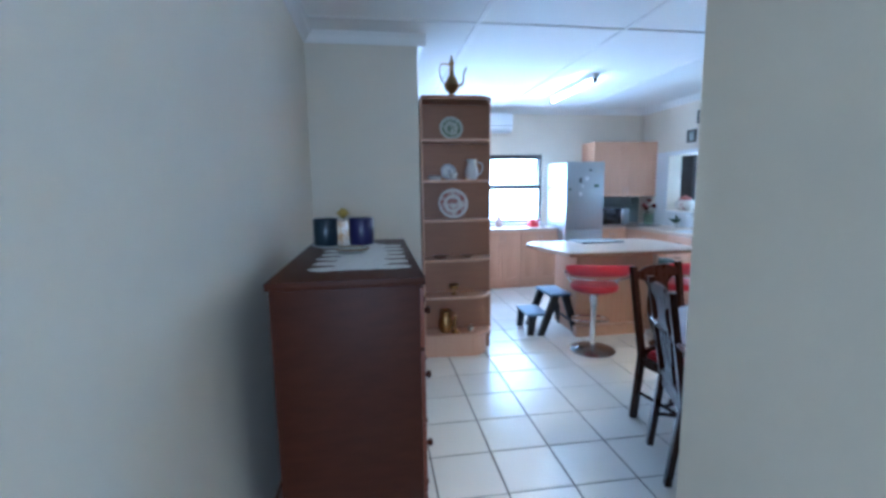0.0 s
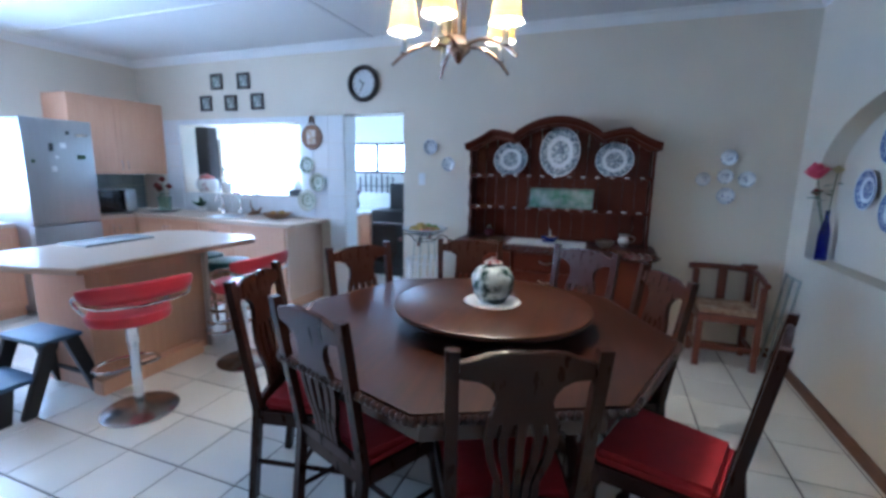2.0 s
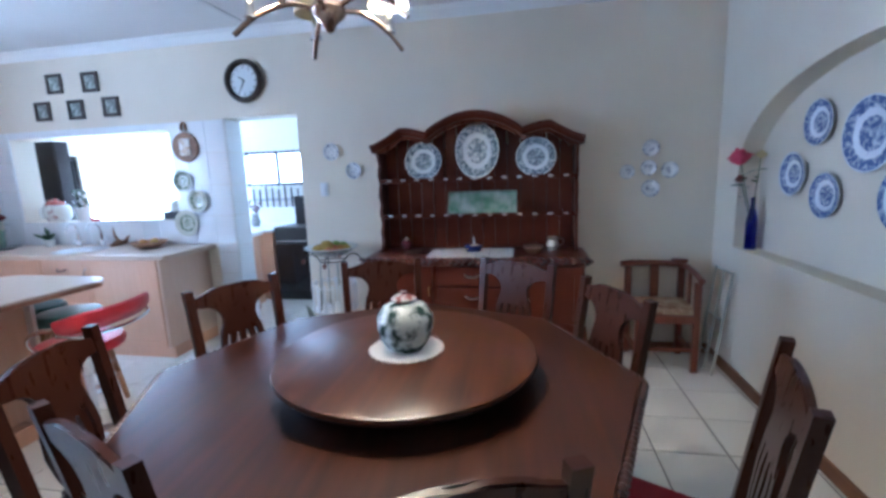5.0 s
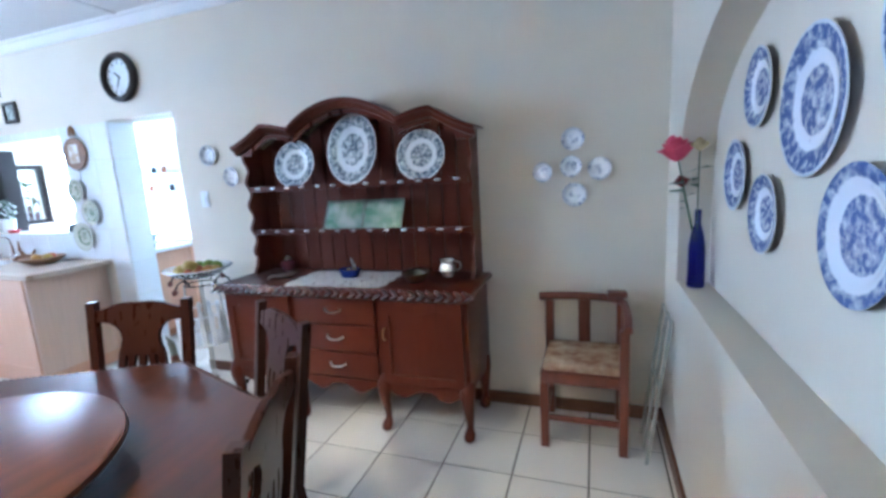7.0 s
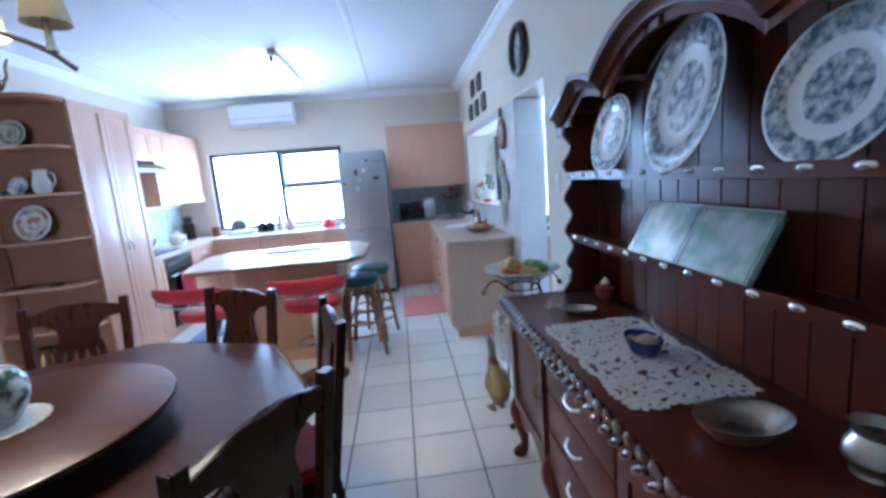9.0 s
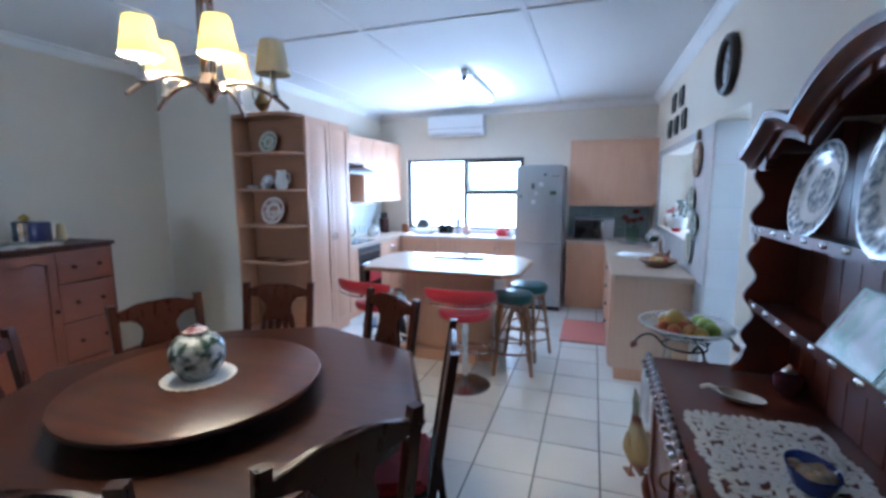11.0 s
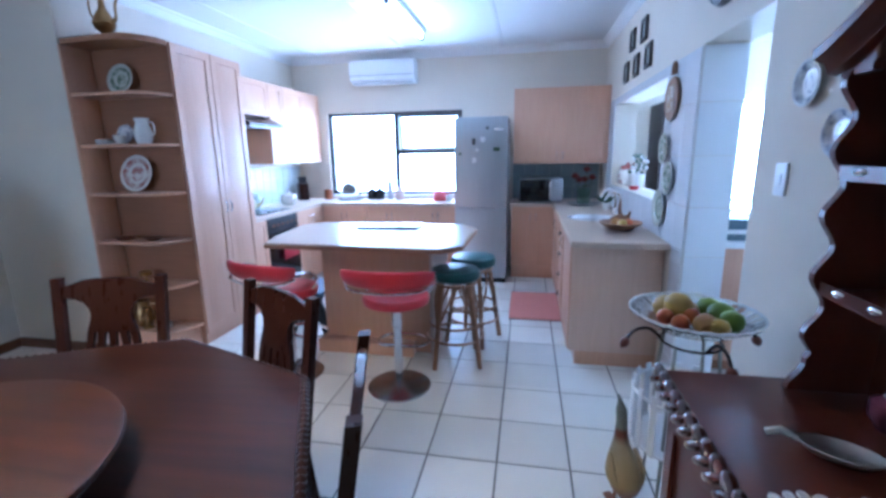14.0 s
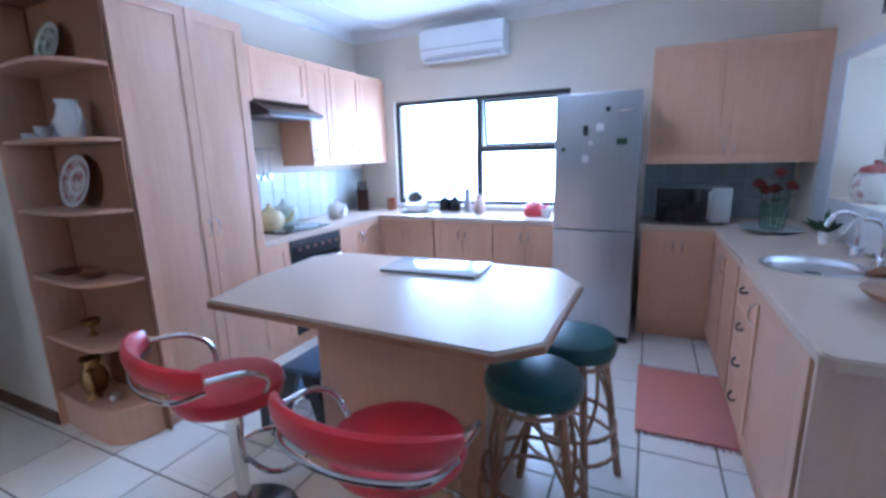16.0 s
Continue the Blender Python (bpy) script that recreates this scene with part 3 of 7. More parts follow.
tubel = thing("ceiling_tube_light", "lit fluorescent batten light on the kitchen ceiling", "light", pose(2.40, 0, 0))
part_of("housing", box, (-0.035, 0.035, 4.66, 5.88, H - 0.05, H - 0.002, 0.008), WHITEP, tubel)
part_of("tube", tube, ([(0, 4.72, H - 0.075), (0, 5.82, H - 0.075)], 0.014, 10), BULB, tubel, "glowing white tube")
for y in (4.69, 5.85):
    part_of("end_cap", box, (-0.02, 0.02, y - 0.028, y + 0.028, H - 0.1, H - 0.05, 0.006), BLACKP, tubel, "dark end cap")

# ---- dining table ----
TC = (2.21, 1.66)
table = thing("dining_table", "dark octagonal rosewood dining table with carved edge", "table", pose(TC[0], TC[1], 0, 0, 0, 4))


def octagon(r, n=8, a0=0.0):
    return [(r * math.cos(a0 + 2 * math.pi * i / n), r * math.sin(a0 + 2 * math.pi * i / n)) for i in range(n)]


bm = bmesh.new()
prism(bm, octagon(0.88), 0.735, 0.765)
bmesh.ops.bevel(bm, geom=[e for e in bm.edges], offset=0.008, segments=2, affect="EDGES")
part("tabletop", bm, ROSE, table)
bm = bmesh.new()
for k in range(8):
    a, b = Vector(octagon(0.885)[k]), Vector(octagon(0.885)[(k + 1) % 8])
    n = 26
    for i in range(n):
        p = a.lerp(b, (i + 0.5) / n)
        bmesh.ops.create_icosphere(bm, subdivisions=1, radius=0.0165, matrix=Matrix.Translation((p.x, p.y, 0.747)) @ Matrix.Diagonal((1, 1, 1.1, 1)))
part("carved_edge", bm, ROSED, table, "carved beaded table edge")
bm = bmesh.new()
prism(bm, octagon(0.80), 0.63, 0.734)
part("apron", bm, ROSED, table)
bm = bmesh.new()
lathe(bm, [(0, 0.63), (0.2, 0.63), (0.17, 0.57), (0.1, 0.5), (0.12, 0.4), (0.16, 0.3), (0.13, 0.2), (0.2, 0.14), (0.24, 0.1), (0, 0.1)], 24)
part("pedestal", bm, ROSED, table)
for i in range(4):
    a = radians(45 * (2 * i + 0.5))
    c, s = math.cos(a), math.sin(a)
    bm = bmesh.new()
    tube(bm, bezier([(0.15 * c, 0.15 * s, 0.16), (0.3 * c, 0.3 * s, 0.2), (0.45 * c, 0.45 * s, 0.09), (0.56 * c, 0.56 * s, 0.045)], 5), [0.06] * 6 + [0.05] * 5 + [0.04] * 5, 10)
    part("foot", bm, ROSED, table)
susan = thing("lazy_susan", "round dark wooden lazy susan on the dining table", "turntable", pose(2.22, 1.585, 0.766))
part_of("bearing", lathe, ([(0, 0), (0.2, 0), (0.2, 0.06), (0, 0.06)], 32), ROSED, susan)
part_of("disc", lathe, ([(0, 0.06), (0.43, 0.06), (0.445, 0.066), (0.455, 0.078), (0.452, 0.09), (0.44, 0.096), (0, 0.096)], 72), SUSANW, susan)

doily = thing("doily", "round white crocheted doily under the jar", "doily", pose(2.22, 1.585, 0.8625))
bm = bmesh.new()
prism(bm, [((0.131 + 0.004 * math.sin(i * 2 * math.pi * 28 / 112)) * math.cos(2 * math.pi * i / 112), (0.131 + 0.004 * math.sin(i * 2 * math.pi * 28 / 112)) * math.sin(2 * math.pi * i / 112)) for i in range(112)], 0, 0.003)
part("cloth", bm, LACE, doily, "", False)
jar = thing("ginger_jar", "squat blue and green floral porcelain jar with lid", "jar", pose(2.22, 1.585, 0.866))
part_of("body", lathe, ([(0, 0), (0.06, 0), (0.066, 0.008), (0.088, 0.04), (0.1, 0.085), (0.098, 0.12), (0.075, 0.155), (0.045, 0.168), (0.04, 0.172), (0, 0.172)], 36), JARM, jar)
part_of("lid", lathe, ([(0, 0.173), (0.043, 0.173), (0.046, 0.182), (0.03, 0.192), (0.012, 0.197), (0.013, 0.205), (0, 0.208)], 24), mat("red_brown_lid_glaze", (0.16, 0.05, 0.045), (0.36, 0.34, 0.35), 26, 0.16, spread=0.1), jar, "red-brown patterned lid")

# ---- dining chairs ----


def dining_chair():
    ch = thing("dining_chair", "dark carved wooden dining chair with red seat", "chair", pose(0, 0, 0), "chairs round the dining table")

    def back_y(z):
        return -0.2 - 0.085 * max(0, z - 0.44) / 0.56 - (0.05 * (0.44 - z) / 0.44 if z < 0.44 else 0)
    for s in (-1, 1):
        bm = bmesh.new()
        pts = [(s * 0.185 + s * 0.02 * (z / 1.0), back_y(z), z) for z in (0, 0.2, 0.44, 0.6, 0.8, 1.0)]
        for (xa, ya, za), (xb, yb, zb) in zip(pts, pts[1:]):
            v = [bm.verts.new((x + dx, y + dy, z)) for x, y, z in ((xa, ya, za), (xb, yb, zb)) for dx, dy in ((-0.019, -0.016), (0.019, -0.016), (0.019, 0.016), (-0.019, 0.016))]
            for i in range(4):
                j = (i + 1) % 4
                bm.faces.new((v[i], v[j], v[4 + j], v[4 + i]))
            if za == 0:
                bm.faces.new(v[:4])
            if zb == 1.0:
                bm.faces.new(v[4:])
        bmesh.ops.remove_doubles(bm, verts=bm.verts, dist=0.0005)
        part("back_post", bm, CHAIRW, ch)
    tilt = Matrix.Translation((0, -0.2, 0.44)) @ pose(0, 0, 0, math.degrees(math.atan(0.085 / 0.56)))
    upper = [(-0.188, 0.53), (-0.15, 0.538), (-0.1, 0.556), (-0.05, 0.562), (0.0, 0.556), (0.05, 0.562), (0.1, 0.556), (0.15, 0.538), (0.188, 0.53)]
    right = [(0.188, 0.478), (0.165, 0.482), (0.13, 0.478), (0.1, 0.462), (0.08, 0.436), (0.074, 0.408), (0.08, 0.378), (0.096, 0.352), (0.1, 0.33)]
    bm = bmesh.new()
    prism(bm, upper + right + [(-x, z) for x, z in right[::-1]], -0.011, 0.011, "xzy")
    bmesh.ops.bevel(bm, geom=[e for e in bm.edges if abs(e.verts[0].co.y - e.verts[1].co.y) < 1e-5], offset=0.004, segments=2, affect="EDGES")
    part("crest_rail", bm, CHAIRW, ch, "", True, tilt)
    for x0, x1 in ((-0.084, -0.058), (-0.042, -0.028), (0.0, 0.0), (0.042, 0.028), (0.084, 0.058)):
        bm = bmesh.new()
        bow = 0.014 * (1 if x0 > 0 else -1 if x0 < 0 else 0)
        line = [(x0, 0.335, 0.015), (x0 + bow * 0.7, 0.27, 0.0135), (x0 * 0.9 + bow * 0.5, 0.2, 0.0125), (x0 * 0.68, 0.12, 0.011), (x1, 0.03, 0.0125)]
        prism(bm, [(x - w, z) for x, z, w in line] + [(x + w, z) for x, z, w in line[::-1]], -0.009, 0.009, "xzy")
        part("slat", bm, CHAIRW, ch, "", False, tilt)
    bm = bmesh.new()
    prism(bm, [(-0.17, 0.0), (0.17, 0.0), (0.17, 0.035), (0.06, 0.05), (-0.06, 0.05), (-0.17, 0.035)], -0.012, 0.012, "xzy")
    part("lower_rail", bm, CHAIRW, ch, "", False, tilt)
    bm = bmesh.new()
    prism(bm, [(-0.2, -0.205), (0.2, -0.205), (0.235, 0.22), (-0.235, 0.22)], 0.375, 0.435)
    part("seat_frame", bm, CHAIRW, ch)
    bm = bmesh.new()
    prism(bm, [(-0.182, -0.18), (0.182, -0.18), (0.222, 0.21), (-0.222, 0.21)], 0.436, 0.478)
    bmesh.ops.bevel(bm, geom=[e for e in bm.edges if max(v.co.z for v in e.verts) > 0.47], offset=0.02, segments=3, affect="EDGES")
    part("seat", bm, REDC, ch, "red fabric drop-in seat")
    for s in (-1, 1):
        bm = bmesh.new()
        tube(bm, bezier([(s * 0.205, 0.19, 0.4), (s * 0.222, 0.212, 0.32), (s * 0.208, 0.195, 0.16), (s * 0.2, 0.19, 0.06), (s * 0.21, 0.21, 0.0)], 4), [0.03, 0.031, 0.032, 0.031, 0.03, 0.028, 0.026, 0.024, 0.022, 0.02, 0.018, 0.018, 0.018, 0.019, 0.022, 0.026, 0.027], 8)
        part("front_leg", bm, CHAIRW, ch)
        bm = bmesh.new()
        tube(bm, [(s * 0.19, -0.23, 0.19), (s * 0.204, 0.19, 0.17)], 0.011, 6)
        part("stretcher", bm, CHAIRW, ch)
    bm = bmesh.new()
    tube(bm, [(-0.195, -0.02, 0.18), (0.195, -0.02, 0.18)], 0.011, 6)
    part("stretcher", bm, CHAIRW, ch)
    return ch


# back's middle at the top, and the way the chair faces (degrees from +y, anticlockwise)
SEATS = [(1.385, 1.275, -67), (1.44, 2.035, -111), (1.79, 2.58, 196), (2.60, 2.53, 153), (3.135, 1.975, 108), (3.105, 1.215, 60), (2.58, 0.82, 24), (1.86, 0.555, -20)]
chair = dining_chair()
for k, (x, y, a) in enumerate(SEATS):
    m = pose(x, y, 0, 0, 0, a) @ pose(0, 0.285, 0)
    if k == 0:
        chair.matrix_world = m
    else:
        copy_thing(chair, m)

# ---- dresser with plate rack ----
DW = 0.80


def crest(x):
    a = abs(x)
    if a < 0.36:
        return 1.775 + 0.14 * math.cos(math.pi * a / 0.72) ** 0.8
    if a < 0.56:
        return 1.775 + 0.04 * math.sin(math.pi * (a - 0.36) / 0.40)
    return 1.695 + 0.12 * max(0.0, 1 - ((a - 0.56) / 0.24)) ** 1.3


dresser = thing("dresser", "tall dark mahogany dresser with carved edges and plate rack", "dresser", pose(XE - 0.004, 1.555, 0, 0, 0, -90))
part_of("carcass", box, (-DW, DW, -0.45, 0, 0.27, 0.815, 0.006), MAHOGV, dresser)
part_of("top", box, (-DW - 0.03, DW + 0.03, -0.50, 0, 0.82, 0.85, 0.008), MAHOG, dresser)
bm = bmesh.new()
for i in range(33):
    x = -DW - 0.02 + i * (2 * DW + 0.04) / 32
    for y, z, tilt in ((-0.496, 0.842, 34), (-0.508, 0.822, -34)):
        bmesh.ops.create_icosphere(bm, subdivisions=2, radius=0.024, matrix=Matrix.Translation((x, y, z)) @ pose(0, 0, 0, 0, tilt, 0) @ Matrix.Diagonal((1.5, 0.75, 0.55, 1)))
for s in (-1, 1):
    for i in range(12):
        bmesh.ops.create_icosphere(bm, subdivisions=1, radius=0.019, matrix=Matrix.Translation((s * (DW + 0.028), -0.48 + i * 0.042, 0.833)) @ Matrix.Diagonal((0.75, 1.15, 0.65, 1)))
part("rope_edge", bm, CARVED, dresser, "carved rope edge")


def panel_door(parent, x0, x1, z0, z1, y, name="door", wood=MAHOGV, arch=0.03):
    d = part_of(name, box, (x0, x1, y - 0.016, y - 0.001, z0, z1, 0.004), wood, parent)
    bm = bmesh.new()
    w = 0.05
    prism(bm, [(x0, z0), (x0 + w, z0), (x0 + w, z1), (x0, z1)], y - 0.028, y - 0.017, "xzy")
    prism(bm, [(x1 - w, z0), (x1, z0), (x1, z1), (x1 - w, z1)], y - 0.028, y - 0.017, "xzy")
    prism(bm, [(x0 + w, z0), (x1 - w, z0), (x1 - w, z0 + w), (x0 + w, z0 + w)], y - 0.028, y - 0.017, "xzy")
    n = 12
    low = [(x0 + w + (x1 - x0 - 2 * w) * i / n, z1 - w - arch * (math.cos(4 * math.pi * i / n) * 0.5 + 0.5)) for i in range(n + 1)]
    prism(bm, [(x1 - w, z1), (x0 + w, z1)] + low, y - 0.028, y - 0.017, "xzy")
    part("door_frame", bm, wood, d, "", False)
    return d


def bow_handle(parent, x, z, y, w=0.09, material=SILVER, upright=False):
    bm = bmesh.new()
    if upright:
        tube(bm, bezier([(x, y, z - w / 2), (x, y - 0.022, z - w / 4), (x, y - 0.022, z + w / 4), (x, y, z + w / 2)], 4), 0.005, 6)
    else:
        tube(bm, bezier([(x - w / 2, y, z), (x - w / 4, y - 0.02, z - 0.012), (x + w / 4, y - 0.02, z - 0.012), (x + w / 2, y, z)], 4), 0.0055, 6)
    part("handle", bm, material, parent, "metal bow handle")


for s in (-1, 1):
    d = panel_door(dresser, *sorted((s * 0.30, s * 0.775)), 0.31, 0.79, -0.45)
    bow_handle(d, s * 0.325, 0.6, -0.478, 0.07, BRASS, True)
for z0, z1 in ((0.31, 0.465), (0.475, 0.63), (0.64, 0.79)):
    d = part_of("drawer", box, (-0.265, 0.265, -0.47, -0.451, z0, z1, 0.006), MAHOG, dresser)
    bow_handle(d, 0, (z0 + z1) / 2 + 0.01, -0.47, 0.11)
bm = bmesh.new()
n = 60
prism(bm, [(-DW, 0.30), (DW, 0.30)] + [(DW - 2 * DW * i / n, 0.245 + 0.028 * math.cos(2 * math.pi * 6 * i / n)) for i in range(n + 1)], -0.462, -0.446, "xzy")
part("scalloped_apron", bm, MAHOG, dresser, "", False)
for x in (-DW + 0.02, -0.285, 0.285, DW - 0.02):
    for y in ((-0.43, -0.06) if abs(x) > 0.5 else (-0.43,)):
        bm = bmesh.new()
        tube(bm, bezier([(x, y, 0.34), (x, y - 0.03, 0.26), (x, y - 0.012, 0.14), (x, y - 0.005, 0.07), (x, y - 0.03, 0.028)], 4), [0.035, 0.038, 0.042, 0.043, 0.042, 0.038, 0.034, 0.03, 0.027, 0.024, 0.022, 0.02, 0.02, 0.024, 0.03, 0.032, 0.028], 10)
        leg = part("leg", bm, MAHOGV, dresser)
        bm = bmesh.new()
        bmesh.ops.create_uvsphere(bm, u_segments=12, v_segments=8, radius=0.032, matrix=Matrix.Translation((x, y - 0.03, 0.03)) @ Matrix.Diagonal((1, 1.15, 0.9, 1)))
        part("claw_foot", bm, MAHOGV, leg)
NB = 15
for i in range(NB):
    x0, x1 = -0.755 + 1.51 * i / NB, -0.755 + 1.51 * (i + 1) / NB - 0.006
    bm = bmesh.new()
    prism(bm, [(x0, 0.852), (x1, 0.852), (x1, crest(x1) - 0.03), (x0, crest(x0) - 0.03)], -0.018, -0.006, "xzy")
    part("back_board", bm, MAHOGV, dresser, "", False)
part_of("back_panel", box, (-0.76, 0.76, -0.005, 0, 0.852, 1.68), ROSED, dresser)
for s in (-1, 1):
    bm = bmesh.new()
    n = 48
    edge = [(-0.165 - 0.018 * math.cos(2 * math.pi * 5.5 * i / n) - (0.02 if i < 6 else 0), 0.852 + 0.85 * i / n) for i in range(n + 1)]
    prism(bm, edge + [(0, 1.702), (0, 0.852)], s * 0.758, s * 0.778, "yzx")
    part("side_panel", bm, MAHOGV, dresser, "scalloped side panel", False)
for z in (1.135, 1.42):
    sh = part_of("shelf", box, (-0.757, 0.757, -0.165, -0.019, z - 0.018, z, 0.003), MAHOG, dresser)
    part_of("lip", box, (-0.757, 0.757, -0.1665, -0.1655, z - 0.016, z + 0.017), MAHOG, sh, "low front lip")
    for i in range(13):
        bm = bmesh.new()
        x = -0.69 + i * 0.115
        bmesh.ops.create_uvsphere(bm, u_segments=8, v_segments=6, radius=0.0115, matrix=Matrix.Translation((x, -0.167, z + 0.004)) @ Matrix.Diagonal((1.9, 0.7, 0.9, 1)))
        part("stud", bm, CHROME, sh, "shiny metal stud")
xs = [-0.80 + 1.6 * i / 80 for i in range(81)]
bm = bmesh.new()
for xa, xb in zip(xs, xs[1:]):
    la, lb = crest(xa) - 0.075, crest(xb) - 0.075
    if abs((xa + xb) / 2) > 0.7:
        la, lb = 1.64, 1.64
    prism(bm, [(xa, la), (xb, lb), (xb, crest(xb)), (xa, crest(xa))], -0.172, -0.150, "xzy")
bmesh.ops.remove_doubles(bm, verts=bm.verts, dist=0.0004)
part("pediment", bm, MAHOG, dresser)
bm = bmesh.new()
COVD = [(0.0, -0.05), (-0.02, -0.045), (-0.03, -0.022), (-0.055, -0.01), (-0.058, 0.012), (0.17, 0.012), (0.17, 0.0), (0.0, 0.0)]
rows = []
for x in xs:
    rows.append([bm.verts.new((x * 1.02, -0.172 + u, crest(x) + v)) for u, v in COVD])
for a, b in zip(rows, rows[1:]):
    for i in range(len(COVD)):
        j = (i + 1) % len(COVD)
        bm.faces.new((a[i], a[j], b[j], b[i]))
bm.faces.new(rows[0])
bm.faces.new(rows[-1][::-1])
part("cornice_moulding", bm, MAHOG, dresser)


def plate_mesh(r, material, oval=1.0, deep=0.016):
    bm = bmesh.new()
    lathe(bm, [(0, 0.004), (r * 0.5, 0.004), (r * 0.62, 0.006), (r * 0.68, deep * 0.7), (r * 0.97, deep + 0.004), (r, deep + 0.003), (r * 0.985, deep), (r * 0.68, deep * 0.4), (r * 0.6, 0), (0, 0)], 40, (0, 0, 0), (oval, 1))
    return mesh(bm, "plate", material, True)


def plate(name, label, r, material, m, oval=1.0, group=""):
    ob = new(name, plate_mesh(r, material, oval))
    ob.matrix_world = m
    return tagged(ob, label, "plate", group)


CH17 = china("blue_grey_platter_china", 0.17, (0.1, 0.135, 0.17), cover=0.56, density=40, tall=1.28)
CHD = china("floral_border_china", 0.15, (0.085, 0.12, 0.165), cover=0.57, density=44)
CHB = china("large_willow_china", 0.172, (0.1, 0.145, 0.34), (0.7, 0.74, 0.82), cover=0.62, density=44)
CH10 = china("willow_pattern_china", 0.12, (0.1, 0.14, 0.32), (0.7, 0.74, 0.82), cover=0.6, density=55)
CH7 = china("small_saucer_china", 0.07, (0.14, 0.17, 0.28), (0.74, 0.75, 0.76), cover=0.44, density=40)
CHW = china("floral_china", 0.12, (0.35, 0.1, 0.08), (0.72, 0.68, 0.62), cover=0.52, density=22)
CHG = china("green_floral_china", 0.085, (0.1, 0.16, 0.09), (0.55, 0.55, 0.45), cover=0.52, density=34)
# standing on the plate rack, leaning back
for y, z, r, mt, ov in ((1.965, 1.57, 0.15, CHD, 1), (1.535, 1.64, 0.17, CH17, 1.28), (1.088, 1.57, 0.15, CHD, 1)):
    plate("display_plate", "large blue and white plate standing on the dresser rack", r, mt, pose(XE - 0.115, y, 1.421 + r * ov * 0.975, 0, -78, 0), ov, "plates on the dresser")
tray = thing("embossed_tray", "pair of clear covered green embossed panels leaning on the shelf", "tray", pose(XE - 0.155, 1.505, 1.137, 0, 29, 0))
HAZY = glass("hazy_clear_cover", (0.96, 0.98, 0.97), 0.2)
PALEG = mat("pale_green_glaze", (0.45, 0.58, 0.5), (0.35, 0.48, 0.4), 12, 0.2)
for yc in (-0.136, 0.136):
    bm = bmesh.new()
    g = [[[bm.verts.new((0.004 if s > 0 else -0.004 - 0.012 * max(0, noise.noise((i * 0.45 + yc * 9, j * 0.6, 2.0))) * (0 < j < 8), yc - 0.13 + 0.26 * i / 20, 0.008 + 0.185 * j / 8)) for j in range(9)] for i in range(21)] for s in (-1, 1)]
    for i in range(20):
        for j in range(8):
            for s in (0, 1):
                q = (g[s][i][j], g[s][i + 1][j], g[s][i + 1][j + 1], g[s][i][j + 1])
                bm.faces.new(q if s else q[::-1])
    pan = part("panel", bm, ART2, tray, "green and white embossed panel")
    bm = bmesh.new()
    tube(bm, [(-0.014, yc - 0.133, 0.006), (-0.014, yc + 0.133, 0.006), (-0.014, yc + 0.133, 0.196), (-0.014, yc - 0.133, 0.196)], 0.005, 6, True)
    part("rim", bm, PALEG, pan, "pale green raised rim")
    part_of("cover", box, (-0.022, -0.0195, yc - 0.13, yc + 0.13, 0.01, 0.192), HAZY, pan, "clear glossy cover")


def lace_cloth(name, label, m, lx, ly, step=0.05, hole=0.42, points=False):
    """Crocheted cloth of joined rosettes in offset rows, with a scalloped or pointed edge."""
    ob = thing(name, label, "lace cloth", m)
    bm = bmesh.new()
    rnd = random.Random(name)

    def rosette(x, y, ro, ri, sx=1.0, turn=0.0):
        n = 16
        ph = rnd.uniform(0, 6.28)
        o = [[bm.verts.new((x + sx * r * (1 + wob * math.cos(4 * (ph + 2 * math.pi * k / n))) * math.cos(2 * math.pi * k / n), y + r * (1 + wob * math.cos(4 * (ph + 2 * math.pi * k / n))) * math.sin(2 * math.pi * k / n), z)) for k in range(n)] for r, z, wob in ((ri, 0.001, 0.3), (ri, 0.003, 0.3), ((ri + ro) / 2, 0.0045, 0.1), (ro, 0.002, 0.08), (ro, 0.0003, 0.08))]
        for a, b in zip(o, o[1:]):
            for k in range(n):
                bm.faces.new((a[k], a[(k + 1) % n], b[(k + 1) % n], b[k]))
    ny = max(2, round(ly / (step * 0.87)))
    for j in range(ny + 1):
        nx = max(1, round(lx / step))
        off = step / 2 * (j % 2)
        for i in range(nx + 1 - j % 2):
            x, y = -lx / 2 + lx * i / nx + off, -ly / 2 + ly * j / ny
            rosette(x + rnd.uniform(-1, 1) * step * 0.06, y + rnd.uniform(-1, 1) * step * 0.06, step * rnd.uniform(0.66, 0.86), step * hole * rnd.uniform(0.05, 0.5), rnd.uniform(0.75, 1.25))
        if points and j % 3 == 0:
            for s in (-1, 1):
                rosette(s * (lx / 2 + step * 1.0), -ly / 2 + ly * j / ny, step * 0.85, step * 0.04, 1.7)
    part("lace", bm, LACE, ob, "", False)
    return ob


def lace_blob(bm, x, y, a, b, turn):
    """One crocheted leaf: a low dome with a rim."""
    c, s = math.cos(turn), math.sin(turn)
    rings = [[bm.verts.new((x + c * a * f * math.cos(k * math.pi / 4) - s * b * f * math.sin(k * math.pi / 4), y + s * a * f * math.cos(k * math.pi / 4) + c * b * f * math.sin(k * math.pi / 4), z)) for k in range(8)] for f, z in ((1, 0.0004), (0.85, 0.0034), (0.4, 0.0022))]
    for p, q in zip(rings, rings[1:]):
        for k in range(8):
            bm.faces.new((p[k], p[(k + 1) % 8], q[(k + 1) % 8], q[k]))
    bm.faces.new(rings[-1])


